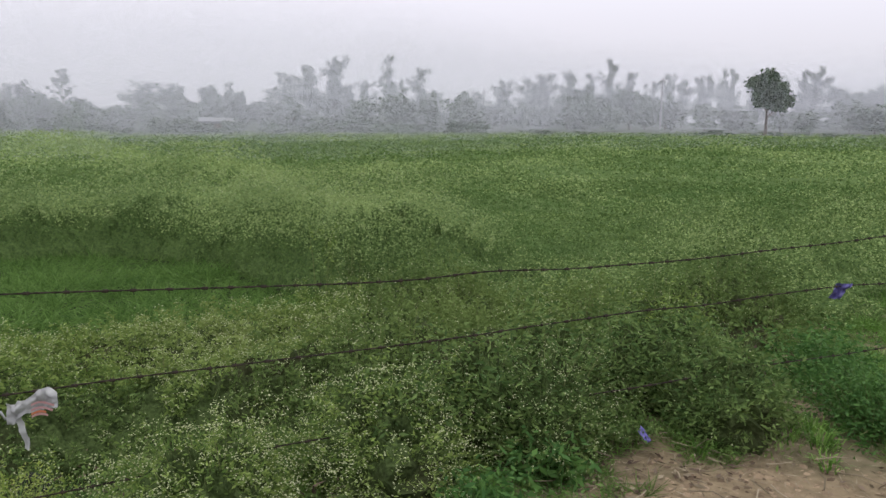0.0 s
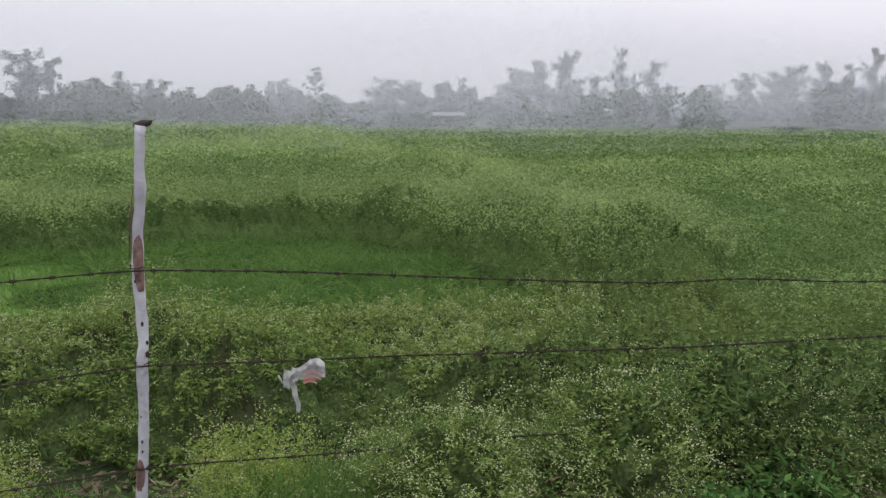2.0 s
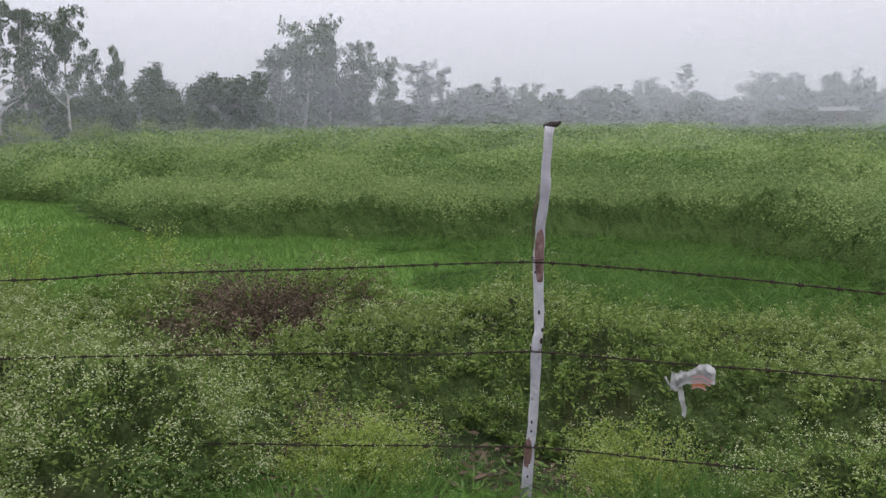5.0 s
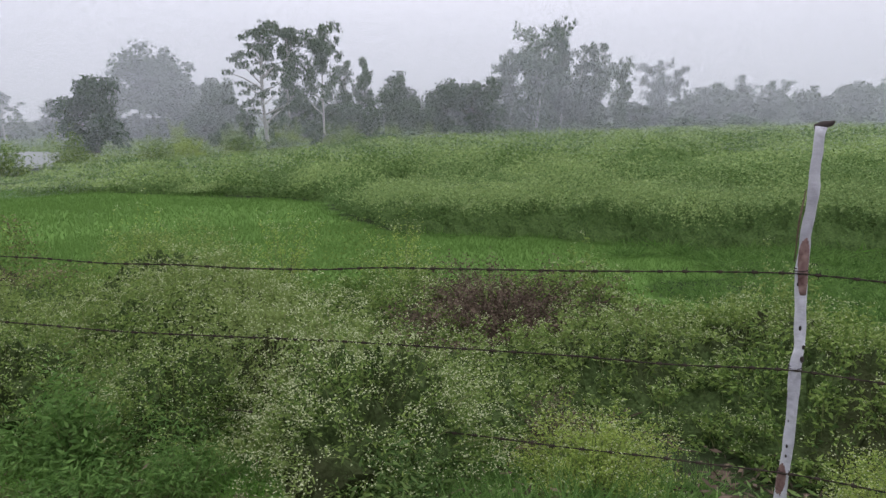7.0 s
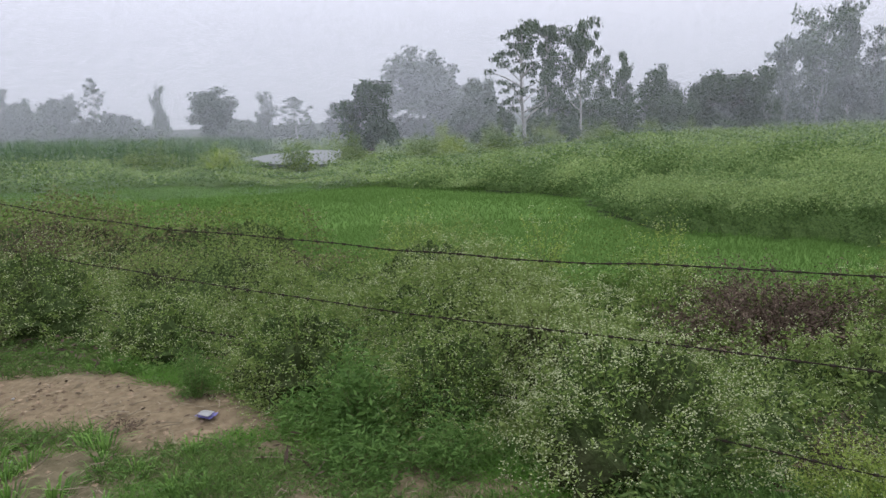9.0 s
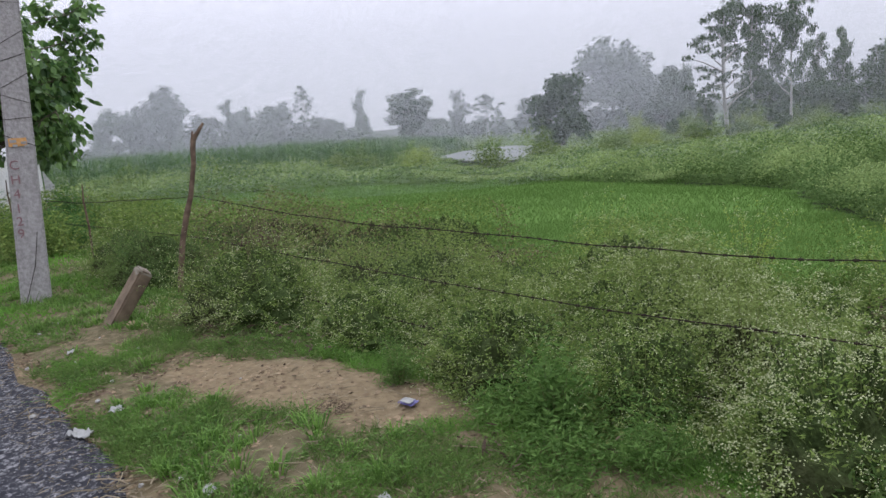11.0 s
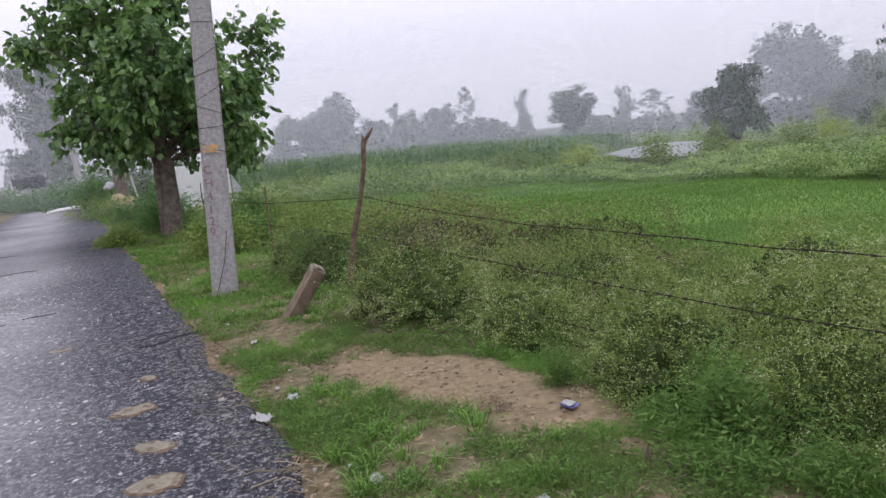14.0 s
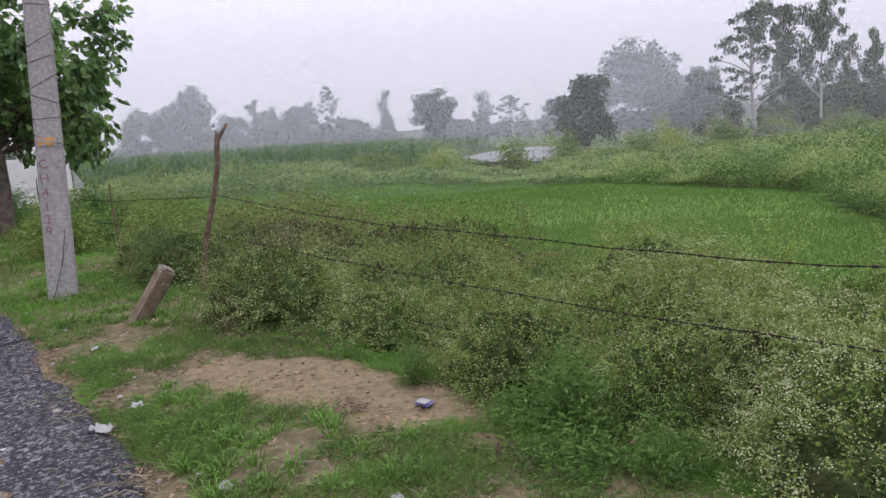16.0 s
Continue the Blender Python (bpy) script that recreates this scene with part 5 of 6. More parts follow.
# ---------------------------------------------------------------- litter on the fence and the verge
def crumpled(nx, ny, w, h, seed, amp):
    rng = np.random.default_rng(seed)
    X, Y = np.meshgrid(np.linspace(-w / 2, w / 2, nx), np.linspace(0, -h, ny), indexing="ij")
    Z = (noise2(X + 5, Y + 5, 14 / max(w, h) * 0.4, seed) - 0.5) * amp + (noise2(X + 5, Y + 5, 40 / max(w, h) * 0.4, seed + 1) - 0.5) * amp * 0.5
    i, j = np.meshgrid(np.arange(nx - 1), np.arange(ny - 1), indexing="ij")
    q = np.stack([i * ny + j, (i + 1) * ny + j, (i + 1) * ny + j + 1, i * ny + j + 1], -1).reshape(-1, 4)
    return X, Y, Z, q, rng


bag = thing("plastic_bag", -0.27, 2.90, 0.535, "torn white polythene bag with red print caught on the wire", "bag")
X, Y, Z, q, rng = crumpled(26, 14, 0.155, 0.062, 91, 0.05)
drop = -0.012 + 0.02 * np.sin(X * 40) + np.where(X < -0.05, -0.015, 0)
me = mesh_of("sheet", np.stack([X, Z - 0.01, Y * (1 + 0.25 * np.sin(X * 55)) + drop + 0.012], -1).reshape(-1, 3), q, M_PLASTIC, True)
sheet = part("sheet", me, bag)
for k, (zz0, m, wd) in enumerate(((-0.022, M_PINK, 0.07), (-0.040, M_PINK, 0.065), (-0.062, M_PINK, 0.05), (-0.052, M_RED, 0.045))):
    xs = np.linspace(0.0, wd, 12)
    zc = zz0 + 0.008 * np.sin(xs * 60)
    yo = -0.036 - 0.002 * k
    vv = np.concatenate([np.stack([xs, np.full(12, yo), zc], 1), np.stack([xs, np.full(12, yo), zc - 0.008], 1)])
    part("print_bar", mesh_of("print_bar", vv, np.stack([np.arange(11), np.arange(1, 12), np.arange(13, 24), np.arange(12, 23)], 1), m), sheet, "faded red printed stripe")
X, Y, Z, q, rng = crumpled(6, 16, 0.02, 0.17, 93, 0.03)
part("hanging_strip", mesh_of("hanging_strip", np.stack([X * (1.3 + Y * 3) - 0.035 + 0.01 * np.sin(Y * 30), Z - 0.006, Y - 0.02], -1).reshape(-1, 3), q, M_PLASTIC, True), bag)
v, f = tube([(-0.10, 0, -0.05), (-0.085, -0.01, -0.075), (-0.05, 0, -0.07), (-0.045, 0, -0.03)], [0.004, 0.005, 0.005, 0.004], 6)
part("handle_loop", mesh_of("handle_loop", v, f, M_PLASTIC, True), bag)


def scrap(name, x, y, z, w, h, material, label, seed, turn=0.0, tilt=0.0, category="litter", rise=0.03):
    s = thing(name, x, y, z, label, category, "litter on the verge", turn=turn)
    X, Y, Z, q, rng = crumpled(10, 8, w, h, seed, rise)
    Y = Y + h / 2
    vv = np.stack([X, Y * math.cos(tilt) - Z * math.sin(tilt), np.abs(Z) + 0.008 + (Y + h / 2) * math.sin(tilt)], -1).reshape(-1, 3)
    ob = part("sheet", mesh_of("sheet", vv, q, material, True), s)
    ob.modifiers.new("thickness", "SOLIDIFY").thickness = 0.0015
    return s


scrap("foil_wrapper", 2.2, 2.93, 0.04, 0.038, 0.07, M_BLUE, "crumpled violet foil wrapper on the soil", 94, 20, 0.7)
scrap("foil_wrapper", -3.97, 0.68, 0.01, 0.11, 0.065, M_BLUE, "flattened violet and white foil wrapper on bare soil", 95, 30, 0.15, rise=0.012)
scrap("paper_scrap", -3.955, 0.675, 0.026, 0.08, 0.05, M_PLASTIC, "small white paper scrap on the wrapper", 96, 30, 0.15, rise=0.010)
scrap("plastic_scrap", -4.36, -1.04, 0.01, 0.14, 0.075, M_PLASTIC, "crumpled white plastic scrap at the road's edge", 97, 60, 0.1, rise=0.06)
scrap("plastic_scrap", -6.3, -1.45, 0.01, 0.08, 0.05, M_PLASTIC, "small white plastic scrap in the grass", 98, 10, 0.2)
scrap("plastic_scrap", -4.66, -0.9, 0.02, 0.07, 0.06, M_PLASTIC, "small white plastic scrap in the grass", 99, 80, 0.3)
scrap("plastic_scrap", -2.95, 0.35, 0.01, 0.06, 0.04, M_PLASTIC, "small white plastic scrap in the grass", 101, 15, 0.2)
scrap("plastic_scrap", -3.35, -0.35, 0.01, 0.07, 0.05, M_PLASTIC, "small white plastic scrap at the road's edge", 102, 45, 0.2)
purple = thing("foil_wrapper", 3.54, 3.155, 0.64, "violet foil wrapper caught on the middle wire", "litter", turn=-35)
X, Y, Z, q, rng = crumpled(10, 10, 0.075, 0.09, 103, 0.06)
part("sheet", mesh_of("sheet", np.stack([X * (1 + 3 * Y) + Y * 0.5, Z, Y + 0.03], -1).reshape(-1, 3), q, M_BLUE, True), purple)


def mud_cake(x, y, w, seed, label="flat round cake of dried mud on the asphalt"):
    rng = np.random.default_rng(seed)
    s = thing("mud_patch", x, y, 0.022, label, "mud patch", "mud patches on the road", turn=float(rng.uniform(0, 360)))
    a = np.linspace(0, 2 * np.pi, 28, endpoint=False)
    edge = 1 + 0.16 * np.sin(a * 2 + rng.uniform(0, 6)) + 0.08 * np.sin(a * 5 + rng.uniform(0, 6)) + rng.normal(size=28) * 0.06
    rings = [np.stack([w / 2 * k * edge * np.cos(a), w / 2 * k * edge * np.sin(a) * 0.85, np.full(28, z)], 1) for k, z in ((1.0, -0.006), (0.95, 0.0005), (0.86, 0.0025), (0.4, 0.0015))]
    v = np.concatenate(rings + [np.array([[0, 0, 0.004]])])
    i, j = np.meshgrid(np.arange(3), np.arange(28), indexing="ij")
    q = np.stack([i * 28 + j, i * 28 + (j + 1) % 28, (i + 1) * 28 + (j + 1) % 28, (i + 1) * 28 + j], -1).reshape(-1, 4)
    t = np.stack([84 + np.arange(28), 84 + (np.arange(28) + 1) % 28, np.full(28, 112)], 1)
    part("cake", mesh_of("cake", v, [q, t], [M_MUD, M_RIM], True, np.where(np.arange(len(q) + len(t)) < 56, 1, 0)), s)


for k, (mx_, my_, mw) in enumerate(((-4.86, -1.95, 0.27), (-4.15, -1.6, 0.24), (-3.64, -1.43, 0.28), (-5.6, -2.1, 0.15), (-6.9, -3.3, 0.2))):
    mud_cake(mx_, my_, mw, 110 + k)

# loose stones on the verge and along the road's edge
rng = np.random.default_rng(120)
stone_meshes = []
for k in range(4):
    bm = bmesh.new()
    bmesh.ops.create_icosphere(bm, subdivisions=2, radius=0.5)
    for vtx in bm.verts:
        vtx.co *= 1 + 0.35 * (noise.noise(vtx.co * 1.7 + Vector((k * 9, 0, 0))))
        vtx.co.z *= 0.6
    stone_meshes.append(from_bm("stone", bm, M_STONE))
clod_meshes = []
for me in stone_meshes[:3]:
    clod_meshes.append(me.copy())
    clod_meshes[-1].materials[0] = M_CLOD
for k in range(60):
    u_, n_ = rng.uniform(-2.5, 9), abs(rng.normal()) * 0.6 - 0.25
    x_, y_ = place(u_, n_)
    s_ = rng.uniform(0.015, 0.05)
    st = tagged(new("stone", stone_meshes[k % 4]), "small pale loose stone on the verge", "stone", "loose stones")
    st.matrix_world = pose(x_, y_, float(land(x_, y_)) + s_ * 0.2, 0, 0, rng.uniform(0, 360)) @ Matrix.Diagonal((s_, s_ * 0.8, s_, 1))

# ---------------------------------------------------------------- concrete pole and stub
pole = thing("utility_pole", -9.04, -2.3, 0.0, "grey concrete utility pole with painted letters and wound wire", "utility pole", turn=12)
bm = bmesh.new()
prof = [(-0.3, 0.155, 0.13), (0.0, 0.15, 0.125), (3.4, 0.122, 0.10), (7.5, 0.08, 0.075)]
rings = []
for z_, hw, hd in prof:
    o = z_ * 0.062
    rings.append([bm.verts.new((sx_ * hd, sy_ * hw + o, z_)) for sx_, sy_ in ((-1, -1), (1, -1), (1, 1), (-1, 1))])
for lo_, hi_ in zip(rings, rings[1:]):
    for k in range(4):
        bm.faces.new((lo_[k], lo_[(k + 1) % 4], hi_[(k + 1) % 4], hi_[k]))
bm.faces.new(rings[0][::-1])
bm.faces.new(rings[-1])
bmesh.ops.bevel(bm, geom=bm.edges[:], offset=0.022, segments=3, affect="EDGES")
part("shaft", from_bm("shaft", bm, M_CONCRETE), pole)


def pole_y(z_):
    return z_ * 0.062


for k, (z_, ch) in enumerate(((1.47, "C"), (1.32, "H"), (1.17, "4"), (1.02, "1"), (0.885, "2"), (0.755, "9"))):
    cu = bpy.data.curves.new("letter", "FONT")
    cu.body, cu.size, cu.extrude, cu.align_x = ch, 0.135, 0.002, "CENTER"
    ob = new("painted_letter", cu)
    ob.parent = pole
    ob.matrix_local = Matrix.Translation((0.1295 - z_ * 0.0072, pole_y(z_) - 0.075, z_ - 0.05)) @ Euler((radians(90), 0, radians(90))).to_matrix().to_4x4()
    cu.materials.append(M_PAINT)
X, Y, Z, q, rng = crumpled(8, 6, 0.17, 0.085, 131, 0.006)
poster = part("poster_scrap", mesh_of("poster_scrap", np.stack([np.abs(Z) + 0.124, X + pole_y(1.68) - 0.02, Y + 1.74], -1).reshape(-1, 3), q, M_ORANGE, True), pole, "torn orange and white paper notice")
for k, (yy, zz_, ww, hh) in enumerate(((-0.07, 1.725, 0.06, 0.03), (0.03, 1.70, 0.05, 0.025), (-0.05, 1.675, 0.045, 0.025), (0.06, 1.665, 0.04, 0.02))):
    part("pale_bar", from_bm("pale_bar", box(0.128, yy + pole_y(1.68) - 0.02, zz_ - hh, 0.131, yy + ww + pole_y(1.68) - 0.02, zz_, 0), M_PLASTIC), poster, "faded white print")
rng = np.random.default_rng(132)
for k, z_ in enumerate((1.72, 1.95, 2.15, 2.32, 2.55, 2.75, 3.1)):
    hw, hd = 0.15 - z_ * 0.0083 + 0.006, 0.125 - z_ * 0.0073 + 0.006
    tl = rng.uniform(-0.08, 0.08)
    loop = np.array([(hd, -hw), (hd, hw), (-hd, hw), (-hd, -hw), (hd, -hw)])
    pp = np.array([[a, b + pole_y(z_), z_ + tl * b / hw + rng.normal() * 0.01] for a, b in loop])
    v, f = tube(pp, np.full(5, 0.0026), 5)
    part("wound_wire", mesh_of("wound_wire", v, f, M_WIRE, True), pole, "old barbed wire wound round the pole")
v, f = tube([(0.14, 0.12, 0.75), (0.145, 0.05, 0.4), (0.15, -0.06, 0.1), (0.15, -0.1, 0.0)], [0.004] * 4, 5)
part("loose_wire", mesh_of("loose_wire", v, f, M_WIRE, True), pole)

stub = thing("concrete_stub", -7.2, -1.32, -0.08, "short leaning square concrete post stump with a pale top", "post stump")
bm = box(-0.085, -0.06, -0.1, 0.085, 0.06, 0.64, 0.014)
me = from_bm("shaft", bm, M_DARKCON)
me.transform(Matrix.Rotation(radians(-35), 4, "X") @ Matrix.Rotation(radians(25), 4, "Z"))
part("shaft", me, stub)
bm = box(-0.083, -0.062, 0.58, 0.083, 0.062, 0.655, 0.016)
me = from_bm("pale_cap", bm, M_MUD)
me.transform(Matrix.Rotation(radians(-35), 4, "X") @ Matrix.Rotation(radians(25), 4, "Z"))
part("pale_cap", me, stub, "paler broken end")
for k, (x_, y_, s_) in enumerate(((-7.05, -1.1, 0.12), (-6.95, -0.98, 0.08), (-7.15, -1.18, 0.07))):
    st = tagged(new("stone", clod_meshes[k]), "brown clod of earth at the foot of the stump", "stone", "loose stones")
    st.matrix_world = pose(x_, y_, 0.01, 0, 0, 40 * k) @ Matrix.Diagonal((s_, s_, s_, 1))

# ---------------------------------------------------------------- trees
def tree_meshes(kind, seed, count, leaf, material, bark, prefix):
    """Trunk and crown of a tree one metre high and one metre wide, to be scaled."""
    rng = np.random.default_rng(seed)
    limbs = []
    if kind == "slender":
        cen, rad = [], []
        for z in np.arange(0.10, 0.97, 0.035):
            cen.append((rng.normal() * 0.05, rng.normal() * 0.05, z))
            rad.append(rng.uniform(0.05, 0.10) * np.interp(z, [0.2, 0.6, 0.95], [1.4, 1.0, 0.5]))
        for k in range(24):
            z, ang = rng.uniform(0.08, 0.84), rng.uniform(0, 2 * np.pi)
            reach = rng.uniform(0.14, 0.50) * np.interp(z, [0.1, 0.4, 0.85], [1.0, 0.95, 0.58])
            for g in (0.4, 0.7, 1.0):
                cen.append((math.cos(ang) * reach * g + rng.normal() * 0.02, math.sin(ang) * reach * g + rng.normal() * 0.02, z + (0.05 + 0.30 * reach) * g + rng.normal() * 0.015))
                rad.append(rng.uniform(0.035, 0.085) * np.interp(z, [0.1, 0.45, 0.8], [1.8, 1.3, 1.1]))
        cen, rad = np.array(cen), np.array(rad)
        nb = len(cen)
        squash = np.array([1.0, 1.0, 0.55])
        top = 0.95
    elif kind == "topped":
        nb = 34
        zc = rng.uniform(0.40, 0.95, nb)
        ang, wide = rng.uniform(0, 2 * np.pi, nb), rng.uniform(0.05, 0.42, nb)
        cen = np.stack([np.cos(ang) * wide, np.sin(ang) * wide, zc], 1)
        rad = rng.uniform(0.05, 0.12, nb)
        squash = np.array([1.0, 1.0, 0.5])
        top = 0.9
    elif kind == "lobed":
        nb = 70
        lobe = unit(rng.normal(size=(8, 3))) * (0.29, 0.29, 0.23) * rng.uniform(0.65, 1, (8, 1))
        d = unit(rng.normal(size=(nb, 3)))
        cen = lobe[rng.integers(0, 8, nb)] + d * (0.17, 0.17, 0.12) * rng.random((nb, 1)) ** 0.4 + (0, 0, 0.65)
        rad = rng.uniform(0.045, 0.10, nb)
        squash = np.array([1.0, 1.0, 0.75])
        top = 0.7
    elif kind == "round":
        nb = 80
        d = unit(rng.normal(size=(nb, 3)))
        cen = d * (0.38, 0.38, 0.33) * rng.uniform(0.35, 1, (nb, 1)) + (0, 0, 0.60)
        rad = rng.uniform(0.05, 0.11, nb)
        squash = np.array([1.0, 1.0, 0.80])
        top = 0.6
    elif kind == "airy":
        nb = 54
        zc = np.linspace(0.26, 0.97, nb // 3).repeat(3)
        ang = (np.arange(nb) // 3) * 2.4 + rng.normal(size=nb) * 0.25
        wide = np.interp(zc, [0.25, 0.6, 1.0], [0.46, 0.42, 0.1]) * np.tile([0.35, 0.7, 1.0], nb // 3)
        cen = np.stack([np.cos(ang) * wide, np.sin(ang) * wide, zc + 0.30 * wide - 0.04 + rng.normal(size=nb) * 0.018], 1)
        rad = rng.uniform(0.035, 0.085, nb)
        squash = np.array([1.0, 1.0, 0.30])
        top = 0.93
    else:
        nb = 74
        lobe = unit(rng.normal(size=(9, 3))) * (0.30, 0.30, 0.34) * rng.uniform(0.5, 1, (9, 1))
        d = unit(rng.normal(size=(nb, 3)))
        cen = lobe[rng.integers(0, 9, nb)] + d * (0.19, 0.19, 0.17) * (rng.random((nb, 1)) ** 0.4) + (0, 0, 0.46)
        cen[:, 2] = np.maximum(cen[:, 2], 0.04)
        rad = rng.uniform(0.04, 0.11, nb)
        squash = np.array([1.0, 1.0, 0.8])
        top = 0.7
    bend = rng.normal(size=2) * 0.03
    zt = np.linspace(-0.02, top, 7)
    trunk = np.stack([bend[0] * np.sin(zt * 4), bend[1] * np.sin(zt * 3), zt], 1)
    limbs.append(tube(trunk, np.interp(zt, [0, top], [0.035, 0.008]) * (0.55 if kind == "slender" else 0.8), 7, False))
    for c in cen[::2] if prefix != "scrub" else cen[:6]:
        z0 = max(c[2] - rng.uniform(0.08, 0.2), 0.12)
        root = np.array([np.interp(z0, zt, trunk[:, 0]), np.interp(z0, zt, trunk[:, 1]), min(z0, top)])
        mid = (root + c) / 2 + rng.normal(size=3) * 0.02
        limbs.append(tube([root, mid, c], [0.008, 0.005, 0.002], 4, False))
    pick = rng.choice(nb, count, p=rad ** 2 / (rad ** 2).sum())
    c = cen[pick] + np.clip(rng.normal(size=(count, 3)), -1.6, 1.6) * 0.62 * rad[pick][:, None] * squash
    v, f = slips(c, leaf * rng.uniform(0.7, 1.5, count), leaf * 0.75, rng, lift=-0.1, flat=0.3)
    tv, tf = joined(limbs)
    return mesh_of(prefix + "_trunk", tv, tf, bark, True), mesh_of(prefix + "_crown", v, f, material)


def stand(meshes, rows, name, label, category, group, seed, wide=1.0, base=-0.1, tall=1.0):
    rng = np.random.default_rng(seed)
    for k, (x, y, h, w) in enumerate(rows):
        trunk, crown = meshes[k % len(meshes)]
        w = w * wide
        t = tagged(new(name), label, category, group)
        foot = float(land(x, y)) + base
        t.matrix_world = pose(x, y, foot, 0, 0, rng.uniform(0, 360)) @ Matrix.Diagonal((w, w, (h - foot) * tall, 1))
        part("trunk", trunk, t)
        part("crown", crown, t)


# places (x, y), heights and widths of the trees
SLENDER_NORTH = [(-30, 165, 5.9, 3.2), (-28, 166, 6.3, 3.9), (-7, 184, 7.6, 7.7), (2, 168, 3.6, 3.9), (19, 304, 12.6, 5.8), (12, 208, 6.2, 4.0), (14, 184, 4.1, 5.6), (29, 222, 12.6, 9.4), (36, 221, 14.8, 9.4), (41, 212, 16.5, 9.1), (50, 235, 10.5, 6.4), (55, 234, 11.9, 7.3), (58, 217, 18.1, 6.4), (66, 231, 10.9, 6.4), (69, 222, 15.3, 9.8), (76, 228, 9.4, 5.5), (92, 248, 9.4, 6.1), (100, 253, 10.3, 6.2)]
SLENDER_EAST = [(111, 258, 14.7, 9.6), (120, 253, 14.9, 9.6), (129, 258, 17.5, 9.9), (136, 254, 18.9, 8.8), (143, 250, 17.7, 8.8), (149, 247, 22.3, 7.7), (155, 243, 18.3, 8.8), (166, 245, 15.7, 6.8), (175, 249, 18.8, 7.0), (180, 246, 16.2, 8.1), (185, 242, 18.3, 5.8), (187, 240, 18.6, 5.8), (191, 237, 20.2, 7.0), (193, 235, 20.2, 5.8), (199, 230, 19.4, 8.1), (205, 225, 18.4, 8.1), (211, 220, 20.2, 7.0), (214, 216, 20.5, 8.1)]
SLENDER_WEST = [(-49, 84, 8.8, 4.4), (-51, 94, 7.4, 3.6), (-49, 101, 7.2, 5.1), (-46, 110, 3.9, 4.0), (-43, 115, 5.2, 4.6), (-40, 119, 4.3, 4.7), (-38, 119, 4.4, 3.8), (-58, 51, 6.3, 2.6), (-57, 53, 6.7, 2.3), (-52, 70, 7.7, 4.6), (-52, 75, 10.4, 6.8), (-51, 79, 11.6, 4.9), (-49, 81, 8.4, 5.0), (-106, 0, 6.9, 3.2), (-96, 16, 6.6, 2.4), (-90, 27, 5.3, 2.3), (-84, 33, 3.6, 2.7), (-68, -29.5, 13.2, 5.4), (-73, -33.5, 11.6, 4.6)]
BUSHY_NORTH = [(-26, 174, 6.2, 7.4), (-20, 167, 3.0, 6.4), (-18, 172, 3.7, 6.6), (-14, 176, 3.0, 6.1), (-12, 200, 3.0, 6.1), (-1, 304, 10.9, 15.1), (13, 320, 13.0, 12.2), (30, 303, 8.1, 11.6), (79, 227, 3.8, 7.3), (124, 224, 11.7, 16.7), (138, 216, 12.4, 13.7), (219, 211, 17.9, 9.3), (224, 206, 16.4, 9.3), (228, 202, 14.9, 7.0), (-51, 98, 2.2, 5.8), (-35, 126, 3.0, 4.9), (-30, 128, 5.2, 5.9)]
BUSHY_WEST = [(-74, 47, 6.6, 3.9), (-58, 58, 5.4, 4.3), (-53, 60, 5.0, 5.4), (-52, 64, 5.9, 5.6), (-52, 54, 3.2, 5.1), (-82, 47, 5.4, 7.7), (-66, 40, 2.2, 5.2), (-61, 48, 4.2, 6.4), (-56, 50, 3.3, 5.1), (-100, -10, 7.1, 4.5), (-105, -15, 7.5, 4.8), (-106, -12, 7.7, 4.0), (-106, -3, 6.4, 4.4), (-112, 2, 6.1, 4.2), (-106, 6, 6.8, 5.6), (-106, 13, 4.7, 4.0), (-109, 29, 3.2, 4.2), (-84, 49, 5.0, 6.6), (-96, 46, 5.7, 4.8), (-76, 48, 6.7, 4.1), (-124, -60, 7.7, 4.1)]
TOPPED = [(-55, 42, 9.1, 4.2), (-53, 44, 9.2, 3.6), (-48, 105, 6.5, 2.6)]
AIRY = [(-22, 175, 9.2, 5.4), (-46, 33, 7.4, 5.1), (-106, 10, 8.1, 3.2), (-85, 29, 4.4, 4.2)]
ROUND = [(29, 182, 2.3, 5.6), (-97, -7, 8.5, 5.1), (-88, 47, 9.9, 11.3)]
slender = [tree_meshes("slender", 200 + k, 5600, 0.030, M_TREE, M_PALEBARK, "slender") for k in range(8)]
bushy = [tree_meshes("bushy", 210 + k, 8500, 0.032, M_TREE, M_BARK, "bushy") for k in range(4)]
airy = [tree_meshes("airy", 220 + k, 3600, 0.024, M_TREE, M_PALEBARK, "airy") for k in range(2)]
rounded = [tree_meshes("round", 230 + k, 8000, 0.032, M_TREE, M_BARK, "round") for k in range(2)]
dark_bushy = [tree_meshes("bushy", 247, 11000, 0.032, M_DARKLEAF, M_BARK, "dark_bushy")]
scrub = [tree_meshes("bushy", 270 + k, 1100, 0.082, M_TREE, M_BARK, "scrub") for k in range(4)]
dark_round = [tree_meshes("round", 240 + k, 8000, 0.032, M_DARKLEAF, M_BARK, "dark_round") for k in range(2)]
stand(slender, SLENDER_NORTH, "slender_tree", "tall slender grey-green tree in the mist", "tree", "trees along the far field edge", 1, 1.3, tall=1.07)
stand(slender, SLENDER_EAST, "slender_tree", "tall slender tree fading into mist", "tree", "trees along the far field edge", 2, 1.35, tall=1.07)
stand(slender, SLENDER_WEST, "slender_tree", "tall slender grey-green tree beside the field", "tree", "trees beside the field", 3, 1.4, tall=1.07)
